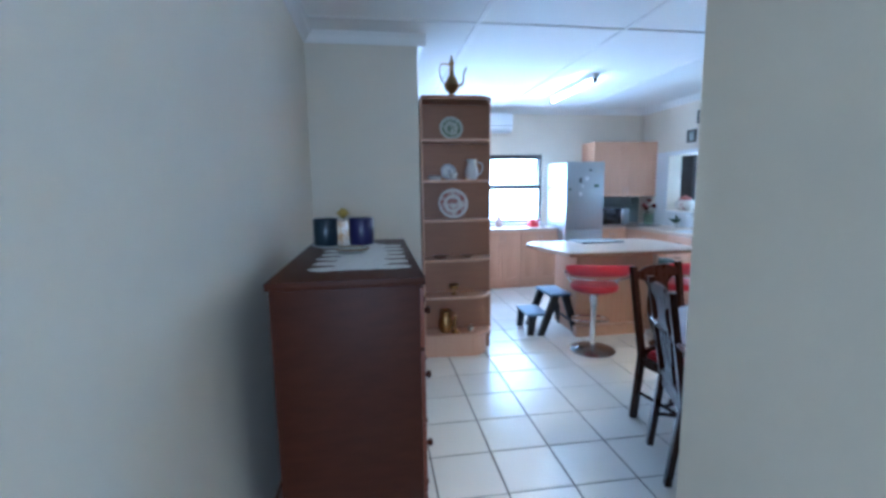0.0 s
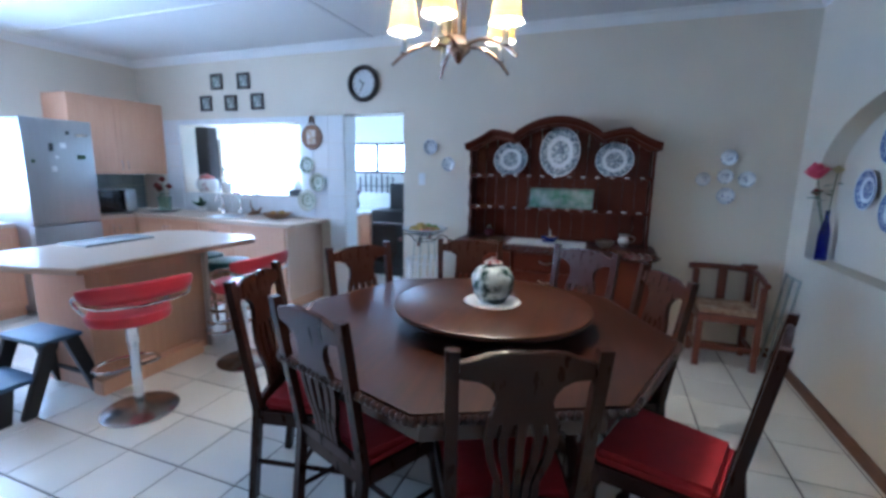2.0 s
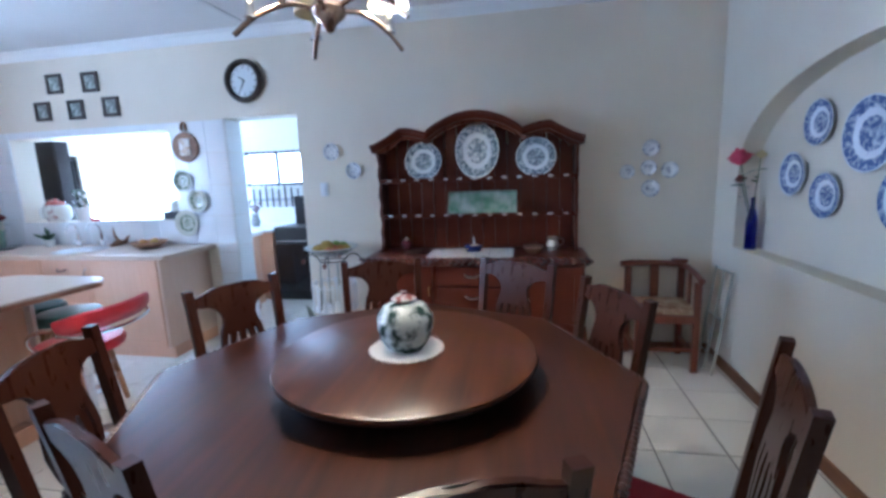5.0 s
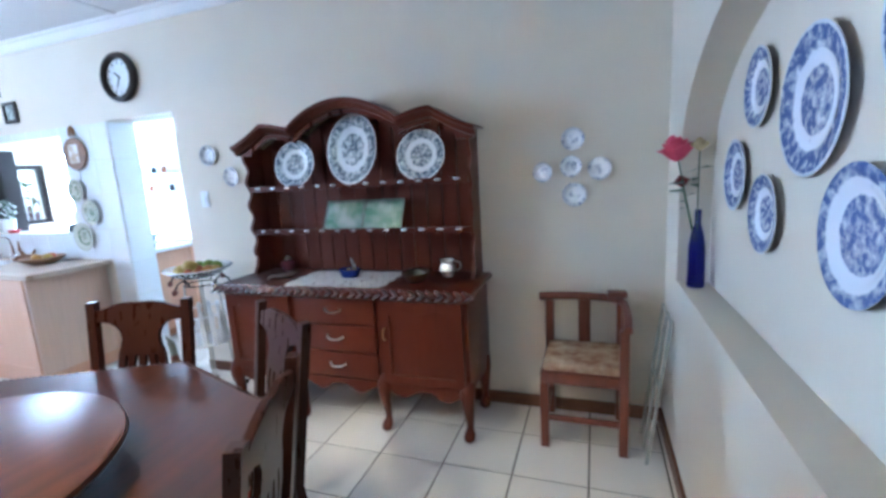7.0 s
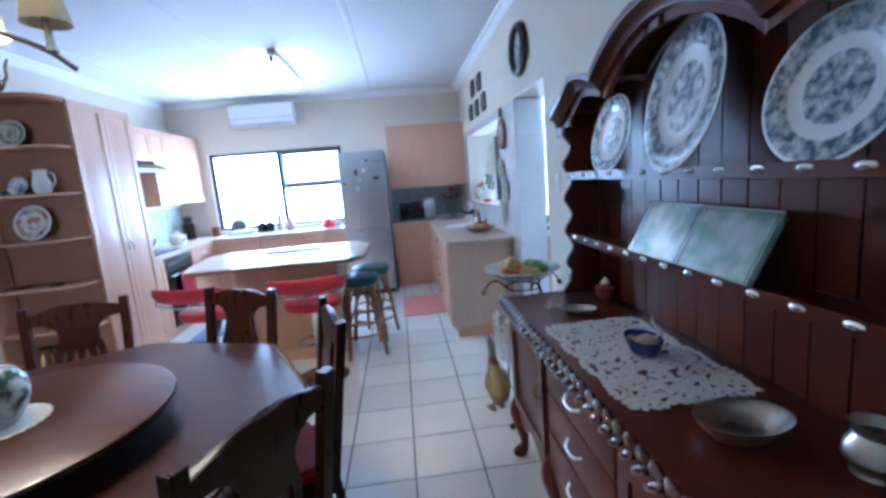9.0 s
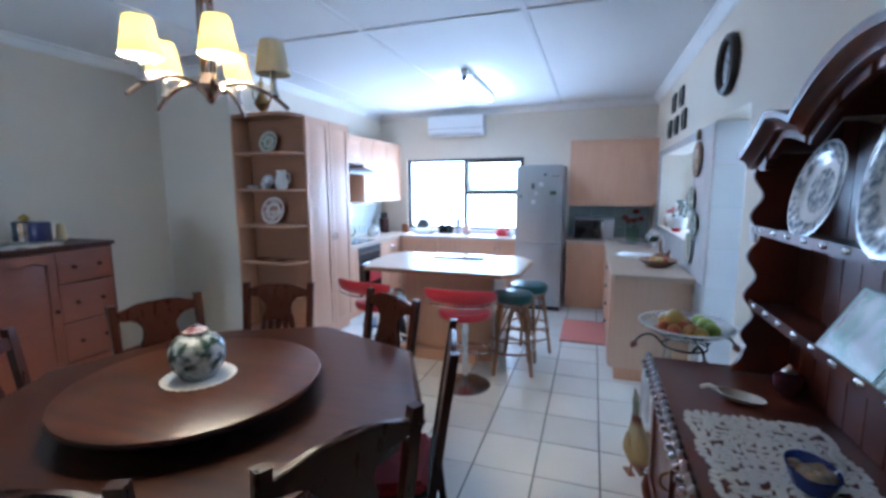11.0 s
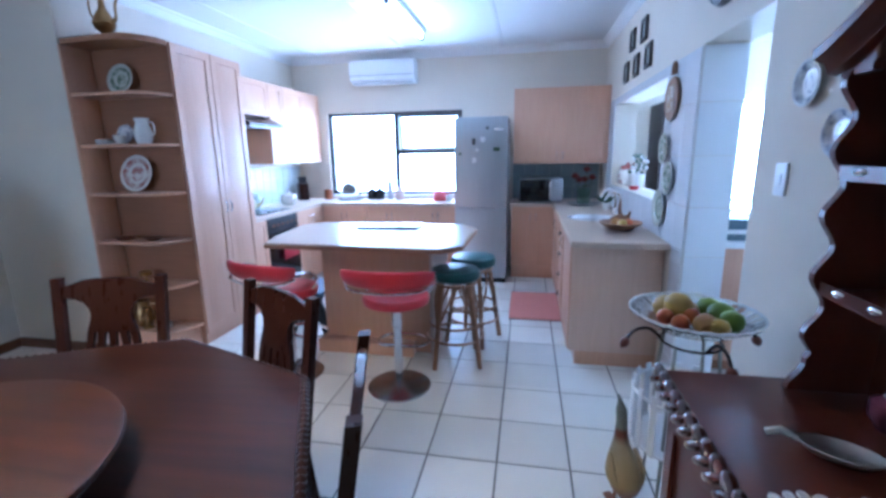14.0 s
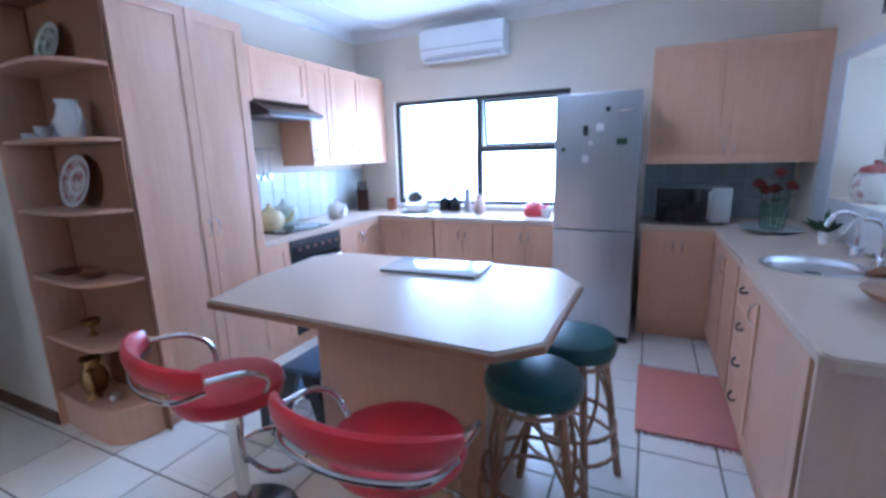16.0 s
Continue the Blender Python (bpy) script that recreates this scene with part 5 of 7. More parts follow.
part_of("knob", lathe, ([(0, 0), (0.008, 0), (0.008, 0.012), (0.016, 0.02), (0.012, 0.03), (0, 0.033)], 14), SIDEW, d).matrix_local = pose(0.77, -0.028, 0.75, 90)
lace_cloth("lace_mat", "white lace runner along the sideboard top", pose(-0.07, 2.08, 1.201), 0.15, 0.74, 0.05, 0.3, True)
cd = thing("candle_plate", "white plate carrying three decorated candles", "plate", pose(-0.18, 2.38, 1.207))
part_of("plate", lathe, ([(0, 0.004), (0.12, 0.006), (0.165, 0.014), (0.168, 0.012), (0.12, 0), (0, 0)], 36), WHITEC, cd)
ROUND = [(0, 0), (0.06, 0), (0.064, 0.006), (0.064, 0.135), (0.058, 0.142), (0.045, 0.137), (0, 0.135)]
for x, y, mt, nm, sq in ((-0.09, 0.0, mat("dark_green_candle_wax", (0.015, 0.03, 0.045), (0.011, 0.022, 0.033), 9, 0.3), "thick dark blue-green round candle", 1), (0.005, -0.04, STONEP, "pale floral square candle", 0), (0.095, 0.0, mat("violet_blue_candle_wax", (0.02, 0.018, 0.09), (0.014, 0.013, 0.065), 9, 0.3), "thick violet blue round candle", 1)):
    cnd = thing("candle", nm + " on the sideboard", "candle", pose(-0.18 + x, 2.38 + y, 1.216), "candles on the sideboard")
    if sq:
        part_of("wax", lathe, (ROUND, 30), mt, cnd)
    else:
        part_of("wax", box, (-0.031, 0.031, -0.031, 0.031, 0, 0.135, 0.008), mt, cnd)
    part_of("wick", tube, ([(0, 0, 0.13), (0.002, 0, 0.148)], 0.0015, 5), BLACKP, cnd)
cr = thing("cream_candle", "tapered cream candle standing on the sideboard", "candle", pose(-0.22, 2.585, 1.201))
part_of("wax", lathe, ([(0, 0), (0.036, 0), (0.034, 0.02), (0.024, 0.12), (0.018, 0.125), (0, 0.122)], 20), mat("cream_candle_wax", (0.62, 0.5, 0.28), (0.55, 0.43, 0.23), 8, 0.5), cr)
part_of("wick", tube, ([(0, 0, 0.122), (0.002, 0, 0.135)], 0.0015, 5), BLACKP, cr)
sf = rose("sunflower", "small yellow artificial sunflower between the candles", pose(-0.175, 2.34, 1.349), 0.036, FR["lemon"], 0.012)
sd = thing("shallow_dish", "shallow grey dish with brown rim on the lace", "dish", pose(-0.12, 2.13, 1.206))
part_of("dish", lathe, ([(0, 0.006), (0.05, 0.008), (0.075, 0.02), (0.078, 0.018), (0.055, 0), (0, 0)], 28), mat("grey_green_dish_glaze", (0.4, 0.42, 0.38), (0.3, 0.32, 0.29), 12, 0.3), sd)
part_of("rim", tube, ([(0.077 * math.cos(k * math.pi / 14), 0.077 * math.sin(k * math.pi / 14), 0.02) for k in range(28)], 0.0035, 6, True), RATTAN, sd, "brown rim")

# ---- kitchen cabinets ----


def shaker(parent, x0, x1, z0, z1, y=0.0, handle=None, name="door", material=BEECH):
    """Door with a slim raised frame. handle: (x, z, upright)."""
    d = part_of(name, box, (x0, x1, y - 0.016, y - 0.001, z0, z1, 0.002), material, parent)
    bm = bmesh.new()
    w = min(0.06, (z1 - z0) * 0.3)
    for a0, a1, b0, b1 in ((x0, x0 + w, z0, z1), (x1 - w, x1, z0, z1), (x0 + w, x1 - w, z1 - w, z1), (x0 + w, x1 - w, z0, z0 + w)):
        prism(bm, [(a0, b0), (a1, b0), (a1, b1), (a0, b1)], y - 0.022, y - 0.0165, "xzy")
    part("door_frame", bm, material, d, "", False)
    if handle:
        bow_handle(d, handle[0], handle[1], y - 0.022, 0.1, CHROME, handle[2])
    return d


def base_unit(m, w, label, doors=2, d=0.56, h=0.86, drawers=0):
    ob = thing("base_cabinet", label, "cabinet", m, "kitchen base cabinets")
    part_of("body", box, (0, w, 0.0, d, 0.1, h, 0.002), BEECH, ob)
    part_of("plinth", box, (0, w, 0.03, d, 0.0, 0.0995), BEECH, ob)
    g = 0.002
    if drawers:
        for k in range(drawers):
            z0, z1 = 0.105 + (h - 0.11) * k / drawers, 0.105 + (h - 0.11) * (k + 1) / drawers - 0.004
            f = part_of("drawer", box, (g, w - g, -0.018, -0.001, z0, z1, 0.003), BEECH, ob)
            bow_handle(f, w / 2, z1 - 0.07, -0.018, 0.1, BLACKP)
    else:
        for k in range(doors):
            x0, x1 = w * k / doors + g, w * (k + 1) / doors - g
            shaker(ob, x0, x1, 0.105, h - 0.004, 0.0, ((x1 - 0.03) if k % 2 == 0 and doors > 1 else (x0 + 0.03), h - 0.12, True))
    return ob


def wall_unit(m, w, z0, z1, label, doors=2, d=0.33, low=True):
    ob = thing("wall_cabinet", label, "cabinet", m, "kitchen wall cabinets")
    part_of("body", box, (0, w, 0.0, d, z0, z1, 0.002), BEECH, ob)
    for k in range(doors):
        x0, x1 = w * k / doors + 0.002, w * (k + 1) / doors - 0.002
        shaker(ob, x0, x1, z0 + 0.002, z1 - 0.002, 0.0, ((x1 - 0.03) if k % 2 == 0 and doors > 1 else (x0 + 0.03), z0 + 0.1, True) if low else None)
    return ob


XF, YF = 0.93, 6.30           # fronts of the west and north counters
XEF = 3.83                    # front of the east counter
# tall pantry
pan = thing("pantry_cupboard", "tall beech pantry cupboard with two doors", "cupboard", pose(1.02, 3.962, 0, 0, 0, 90))
part_of("body", box, (0, 0.772, 0.0, 0.64, 0.1, 2.27, 0.003), BEECH, pan)
part_of("plinth", box, (0, 0.772, 0.03, 0.64, 0, 0.0995), BEECH, pan)
shaker(pan, 0.002, 0.398, 0.105, 2.268, 0.0, (0.372, 1.08, True))
shaker(pan, 0.402, 0.77, 0.105, 2.268, 0.0, (0.428, 1.08, True))
# open corner shelves
osh = thing("open_shelf_unit", "open beech shelf unit with rounded shelves of ornaments", "shelf unit", pose(XK + 0.012, YP - 0.012, 0))
# back panel in the darkened beech: shelf shade lies in its colour
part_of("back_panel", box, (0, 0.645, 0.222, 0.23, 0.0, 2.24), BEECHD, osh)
part_of("side_panel", box, (0, 0.016, 0.002, 0.221, 0.0, 2.24, 0.002), BEECH, osh)
SHP = [(0.017, 0.02)] + [(0.017 + 0.46 * t, 0.02 - 0.03 * math.sin(math.pi * t * 0.5)) for t in (0.25, 0.5, 0.75, 1.0)] + [(0.477 + 0.165 * math.sin(a), 0.22 - 0.23 * math.cos(a)) for a in [k * math.pi / 16 for k in range(1, 9)]] + [(0.017, 0.221)]
SHZ = [0.19, 0.535, 0.87, 1.22, 1.562, 1.905]
for z in SHZ:
    bm = bmesh.new()
    prism(bm, SHP, z, z + 0.018)
    part("shelf", bm, BEECH, osh, "", False)
bm = bmesh.new()
prism(bm, [(x * 1.02 - 0.005, y - 0.012 if y < 0.2 else y) for x, y in SHP], 2.2405, 2.275)
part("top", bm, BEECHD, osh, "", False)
bm = bmesh.new()
prism(bm, [(x * 0.94 + 0.002, 0.015 + y * 0.93) for x, y in SHP], 0.0, 0.188)
part("plinth", bm, BEECH, osh, "", False)

# west counter run
base_unit(pose(XF, 4.74, 0, 0, 0, 90), 0.3, "narrow beech base cabinet beside the oven", 1)
oven = thing("oven", "black built-in oven with control knobs", "oven", pose(XF, 5.045, 0, 0, 0, 90))
part_of("body", box, (0, 0.595, 0, 0.55, 0.1, 0.86, 0.003), BLACKP, oven)
part_of("plinth", box, (0, 0.595, 0.03, 0.55, 0, 0.0995), BEECH, oven)
dr = part_of("oven_door", box, (0.005, 0.59, -0.025, -0.001, 0.16, 0.7, 0.006), BLACKG, oven, "black glass oven door")
part_of("handle", tube, ([(0.05, -0.05, 0.66), (0.545, -0.05, 0.66)], 0.009, 8), CHROME, dr)
pn = part_of("control_panel", box, (0.005, 0.59, -0.022, -0.001, 0.715, 0.855, 0.004), BLACKP, oven)
for k in range(6):
    part_of("knob", lathe, ([(0, 0), (0.018, 0), (0.015, 0.02), (0, 0.022)], 14), CHROME, pn).matrix_local = pose(0.08 + k * 0.088, -0.0225, 0.785, 90)
cloth = thing("red_oven_cloth", "red kitchen towel hanging on the oven handle", "towel", pose(XF, 5.045, 0, 0, 0, 90))
part_of("cloth", box, (0.2, 0.5, -0.066, -0.06, 0.4, 0.672, 0.002), REDC, cloth)
base_unit(pose(XF, 5.645, 0, 0, 0, 90), 0.65, "beech base cabinet in the kitchen corner", 2)
# north run
for x in (0.96, 1.55, 2.13):
    base_unit(pose(x, YF, 0), 0.575, "beech base cabinet under the kitchen window", 2)
base_unit(pose(3.33, YF, 0), 0.5, "beech base cabinet below the microwave", 2)
# east run, facing the island
base_unit(pose(XEF, 6.28, 0, 0, 0, -90), 0.99, "beech sink cabinet under the hatch", 2, 0.55)
base_unit(pose(XEF, 5.285, 0, 0, 0, -90), 0.43, "beech drawer unit with dark handles", 0, 0.55, 0.86, 4)
base_unit(pose(XEF, 4.85, 0, 0, 0, -90), 0.72, "beech base cabinet at the counter's end", 1, 0.55)
endp = thing("end_panel", "pale beech end panel of the sink counter", "panel", pose(0, 0, 0))
part_of("panel", box, (XEF - 0.012, XE - 0.004, 4.105, 4.128, 0.1, 0.86, 0.003), PALEB, endp)
part_of("plinth", box, (XEF + 0.03, XE - 0.004, 4.11, 4.128, 0.0, 0.0995), BEECH, endp)


def worktop(name, label, outline, z0=0.862, z1=0.9):
    ob = thing(name, label, "worktop", pose(0, 0, 0))
    bm = bmesh.new()
    prism(bm, outline, z0, z1)
    bmesh.ops.bevel(bm, geom=[e for e in bm.edges if abs(e.verts[0].co.z - e.verts[1].co.z) < 1e-4 and e.verts[0].co.z > z1 - 0.001], offset=0.007, segments=2, affect="EDGES")
    part("slab", bm, TOPM, ob)
    return ob


worktop("corner_worktop", "beige speckled laminate worktop below the window", [(XK + 0.003, 4.738), (XF + 0.03, 4.738), (XF + 0.03, YF - 0.03), (2.69, YF - 0.03), (2.69, YN - 0.003), (XK + 0.003, YN - 0.003)])
SKX, SKY, SKR = 4.08, 5.16, 0.2
wt = thing("sink_worktop", "beige speckled laminate worktop round the sink", "worktop", pose(0, 0, 0))
arc = [(SKX + SKR * math.cos(math.pi * k / 18), SKR * math.sin(math.pi * k / 18)) for k in range(19)]
for outline in ([(XEF - 0.03, SKY), (XEF - 0.03, 4.05), (XEF, 4.02), (XE - 0.003, 4.02), (XE - 0.003, SKY)] + [(x, SKY - y) for x, y in arc],
                [(XE - 0.003, SKY), (XE - 0.003, YN - 0.003), (3.31, YN - 0.003), (3.31, YF - 0.03), (XEF - 0.03, YF - 0.03), (XEF - 0.03, SKY)] + [(x, SKY + y) for x, y in arc[::-1]]):
    bm = bmesh.new()
    prism(bm, outline, 0.862, 0.9)
    bmesh.ops.bevel(bm, geom=[e for e in bm.edges if abs(e.verts[0].co.z - e.verts[1].co.z) < 1e-4 and e.verts[0].co.z > 0.899 and not all(abs(v.co.y - SKY) < 1e-3 for v in e.verts)
                              and not all((v.co.x - SKX) ** 2 + (v.co.y - SKY) ** 2 < 0.05 for v in e.verts)], offset=0.007, segments=2, affect="EDGES")
    part("slab", bm, TOPM, wt)

# wall cabinets
wall_unit(pose(0.70, 4.738, 0, 0, 0, 90), 0.325, 1.88, 2.26, "small beech cabinet over the counter", 1, 0.325, False)
wall_unit(pose(0.70, 5.065, 0, 0, 0, 90), 0.585, 1.9, 2.26, "beech cabinet above the cooker hood", 1, 0.325, False)
wall_unit(pose(0.70, 5.652, 0, 0, 0, 90), 0.295, 1.40, 2.26, "narrow beech wall cabinet beside the hood", 1, 0.325)
wall_unit(pose(0.70, 5.95, 0, 0, 0, 90), 0.9, 1.40, 2.26, "pale beech wall cabinet with two doors", 2, 0.325)
wall_unit(pose(3.335, 6.47, 0), 1.06, 1.345, 2.195, "beech double wall cabinet above the microwave", 2, 0.385)
hood = thing("cooker_hood", "slim dark steel cooker hood", "cooker hood", pose(0.70, 5.065, 0, 0, 0, 90))
bm = bmesh.new()
prism(bm, [(0.32, 1.78), (-0.16, 1.78), (-0.17, 1.805), (-0.02, 1.875), (0.32, 1.895)], 0.0, 0.585, "yzx")
part("canopy", bm, mat("dark_hood_steel", (0.06, 0.055, 0.055), (0.045, 0.04, 0.04), 6, 0.3, metal=0.7), hood, "", False)
part_of("light_strip", box, (0.05, 0.535, -0.14, 0.0, 1.772, 1.779), STEEL, hood)

# island
isl = thing("kitchen_island", "kitchen island with beige top and beech body", "kitchen island", pose(0, 0, 0))
bm = bmesh.new()
prism(bm, [(1.66, 4.03), (1.74, 3.76), (2.98, 3.72), (3.10, 3.84), (3.12, 4.50), (2.98, 4.72), (1.74, 4.72), (1.60, 4.56)], 0.865, 0.9)
bmesh.ops.bevel(bm, geom=[e for e in bm.edges if abs(e.verts[0].co.z - e.verts[1].co.z) < 1e-4 and e.verts[0].co.z > 0.899], offset=0.007, segments=2, affect="EDGES")
part("top", bm, TOPM, isl)
bm = bmesh.new()
prism(bm, [(1.663, 4.028), (1.743, 3.757), (2.982, 3.717), (3.103, 3.838), (3.123, 4.502), (2.982, 4.723), (1.738, 4.723), (1.597, 4.562)], 0.867, 0.889)
part("edge_strip", bm, TOPEDGE, isl, "brown wooden edge strip", False)
part_of("body", box, (1.98, 2.82, 4.12, 4.66, 0.0, 0.864, 0.003), BEECH, isl)
part_of("side_panel", box, (2.825, 2.85, 4.08, 4.68, 0.0, 0.864, 0.003), mat("pale_island_panel", (0.6, 0.52, 0.45), (0.54, 0.46, 0.4), 4, 0.45), isl, "pale end panel")
part_of("footing", box, (1.95, 2.7, 4.02, 4.115, 0.0, 0.1, 0.003), BEECH, isl)
mat_ob = thing("cutting_board", "flat white cutting board on the island", "cutting board", pose(2.41, 4.54, 0.901, 0, 0, 2))
part_of("board", box, (-0.25, 0.25, -0.14, 0.14, 0, 0.014, 0.004), mat("white_glass_board", (0.7, 0.73, 0.74), (0.64, 0.67, 0.68), 6, 0.12), mat_ob)
part_of("rubber_base", box, (-0.245, 0.245, -0.142, -0.135, 0, 0.01, 0.001), BLACKP, mat_ob, "dark board edge")

# ---- bar stools ----


def bar_stool():
    st = thing("bar_stool", "chrome swivel bar stool with red padded seat", "bar stool", pose(0, 0, 0), "red bar stools")
    part_of("base", lathe, ([(0, 0), (0.2, 0), (0.205, 0.008), (0.19, 0.018), (0.08, 0.034), (0.03, 0.06), (0, 0.06)], 40), STOOLB, st)
    part_of("column", lathe, ([(0.027, 0.05), (0.027, 0.42), (0.033, 0.425), (0.033, 0.55), (0.05, 0.57), (0, 0.57)], 20), CHROME, st)
    part_of("footrest", tube, (bezier([(0, 0.03, 0.27), (0.13, 0.06, 0.26), (0.17, 0.15, 0.255), (0.12, 0.24, 0.255), (0, 0.265, 0.255), (-0.12, 0.24, 0.255), (-0.17, 0.15, 0.255), (-0.13, 0.06, 0.26), (0, 0.03, 0.27)], 5), 0.01, 8), CHROME, st)
    part_of("seat", lathe, ([(0, 0.56), (0.15, 0.562), (0.195, 0.58), (0.205, 0.61), (0.195, 0.635), (0.15, 0.645), (0.05, 0.638), (0, 0.636)], 36), REDV, st, "red leatherette seat", squash=(1.05, 0.98))
    bm = bmesh.new()
    n = 20
    rows = []
    for i in range(n + 1):
        u = radians(-78 + 156 * i / n)
        e = 1 - 0.5 * abs(2 * i / n - 1) ** 4
        sec = []
        for k in range(10):
            b = 2 * math.pi * k / 10
            dd, zz = 0.028 * e * math.cos(b), 0.795 + 0.05 * e * math.sin(b) + 0.02 * math.cos(b)
            sec.append(bm.verts.new(((0.275 + dd) * math.sin(u), -0.15 - (0.13 + dd) * math.cos(u), zz)))
        rows.append(sec)
    for p, q in zip(rows, rows[1:]):
        for k in range(10):
            bm.faces.new((p[k], p[(k + 1) % 10], q[(k + 1) % 10], q[k]))
    bm.faces.new(rows[0])
    bm.faces.new(rows[-1][::-1])
    part("backrest", bm, REDV, st, "red padded curved backrest")
    for s in (-1, 1):
        part_of("arm", tube, (bezier([(s * 0.262, -0.17, 0.785), (s * 0.262, -0.05, 0.765), (s * 0.245, 0.03, 0.71), (s * 0.205, 0.04, 0.64), (s * 0.13, 0.0, 0.565)], 5), 0.01, 8), CHROME, st, "bent chrome arm")
    part_of("back_tube", tube, (bezier([(-0.262, -0.17, 0.75), (-0.2, -0.255, 0.73), (0, -0.292, 0.722), (0.2, -0.255, 0.73), (0.262, -0.17, 0.75)], 5), 0.009, 8), CHROME, st, "chrome tube under the backrest")
    return st


bs = bar_stool()
bs.matrix_world = pose(2.715, 3.61, 0, 0, 0, 2)
copy_thing(bs, pose(1.935, 3.665, 0, 0, 0, -16))

# ---- rattan stools ----


def cane_stool():
    st = thing("rattan_stool", "brown cane stool with dark green padded seat", "stool", pose(0, 0, 0), "cane stools")
    part_of("seat", lathe, ([(0, 0.615), (0.15, 0.615), (0.172, 0.63), (0.178, 0.665), (0.165, 0.69), (0.12, 0.7), (0, 0.702)], 32), GREENV, st, "dark green vinyl cushion")
    for i in range(4):
        a = radians(45 + 90 * i)
        c, s = math.cos(a), math.sin(a)
        part_of("leg", tube, ([(0.225 * c, 0.225 * s, 0), (0.175 * c, 0.175 * s, 0.35), (0.135 * c, 0.135 * s, 0.61)], 0.0165, 8), CANE, st)
        for sgn in (-1, 1):
            part_of("cane_brace", tube, (bezier([(0.185 * c, 0.185 * s, 0.3), (0.16 * math.cos(a + sgn * 0.35), 0.16 * math.sin(a + sgn * 0.35), 0.45), (0.115 * math.cos(a + sgn * 0.75), 0.115 * math.sin(a + sgn * 0.75), 0.6)], 4), 0.008, 6), CANE, st)
    for z, r in ((0.2, 0.2), (0.3, 0.187), (0.595, 0.15)):
        part_of("ring", tube, ([(r * math.cos(k * math.pi / 12), r * math.sin(k * math.pi / 12), z) for k in range(24)], 0.009, 6, True), CANE, st)
    return st


cs = cane_stool()
cs.matrix_world = pose(3.02, 4.05, 0, 0, 0, 12)
copy_thing(cs, pose(3.10, 4.44, 0, 0, 0, -20))

# ---- step stool ----
sp = thing("step_stool", "black folding step stool with blue grey treads", "step stool", pose(1.84, 4.34, 0, 0, 0, 90))
for s in (-1, 1):
    x = s * 0.19
    bm = bmesh.new()
    prism(bm, [(-0.2, 0.0), (-0.13, 0.0), (0.0, 0.4), (-0.07, 0.42)], x - 0.02, x + 0.02, "yzx")
    part("back_leg", bm, BLACKP, sp, "", False)
    bm = bmesh.new()
    prism(bm, [(0.25, 0.0), (0.185, 0.0), (0.03, 0.4), (0.1, 0.42)], x - 0.02, x + 0.02, "yzx")
    part("front_leg", bm, BLACKP, sp, "", False)
    bm = bmesh.new()
    prism(bm, [(0.35, 0.0), (0.29, 0.0), (0.26, 0.2), (0.34, 0.2)], x * 0.88 - 0.018, x * 0.88 + 0.018, "yzx")
    part("step_support", bm, BLACKP, sp, "", False)
t1 = part_of("top_tread", box, (-0.21, 0.21, -0.1, 0.13, 0.4, 0.43, 0.01), BLUEP, sp, "blue grey ribbed tread")
part_of("lower_tread", box, (-0.19, 0.19, 0.13, 0.36, 0.2, 0.228, 0.008), BLUEP, sp, "blue grey ribbed tread")
part_of("cross_bar", box, (-0.19, 0.19, -0.15, -0.13, 0.1, 0.13, 0.003), BLACKP, sp)

# ---- fridge ----
fr = thing("fridge", "tall brushed steel fridge freezer with magnets", "fridge", pose(2.70, 6.02, 0))
part_of("cabinet", box, (0, 0.585, 0.06, 0.68, 0.04, 1.86, 0.006), STEEL, fr)
d1 = part_of("fridge_door", box, (0, 0.585, 0, 0.058, 0.885, 1.865, 0.012), STEEL, fr)
part_of("freezer_door", box, (0, 0.585, 0, 0.058, 0.06, 0.875, 0.012), STEEL, fr)
part_of("toe_grille", box, (0.01, 0.575, 0.04, 0.1, 0, 0.055), BLACKP, fr)
for x, z, w, h, mt in ((0.2, 1.57, 0.035, 0.07, BLACKP), (0.29, 1.6, 0.05, 0.05, WHITEP), (0.24, 1.5, 0.03, 0.03, WHITEP), (0.2, 1.38, 0.045, 0.05, WHITEP), (0.43, 1.5, 0.07, 0.04, LEAF), (0.05, 1.46, 0.03, 0.03, LEAF), (0.44, 1.72, 0.1, 0.018, CHROME), (0.35, 1.73, 0.03, 0.03, BLACKP)):
    part_of("magnet", box, (x, x + w, -0.006, -0.0005, z, z + h, 0.002), mt, d1, "small fridge magnet")

# ---- aircon ----
ac = thing("air_conditioner", "white split air conditioner unit high on the wall", "air conditioner", pose(1.265, YN - 0.002, 2.36))
bm = bmesh.new()
prism(bm, [(0, 0), (-0.12, 0), (-0.19, 0.035), (-0.205, 0.1), (-0.205, 0.24), (-0.19, 0.275), (0, 0.275)], 0, 0.84, "yzx")
bmesh.ops.bevel(bm, geom=[e for e in bm.edges], offset=0.006, segments=2, affect="EDGES")
part("housing", bm, WHITEP, ac)
part_of("louvre", box, (0.04, 0.8, -0.178, -0.125, -0.004, 0.012, 0.002), mat("pale_grey_louvre", (0.5, 0.52, 0.54), (0.45, 0.47, 0.49), 4, 0.4), ac)
part_of("seam", box, (0.0, 0.84, -0.2075, -0.2055, 0.09, 0.094), BLACKP, ac)

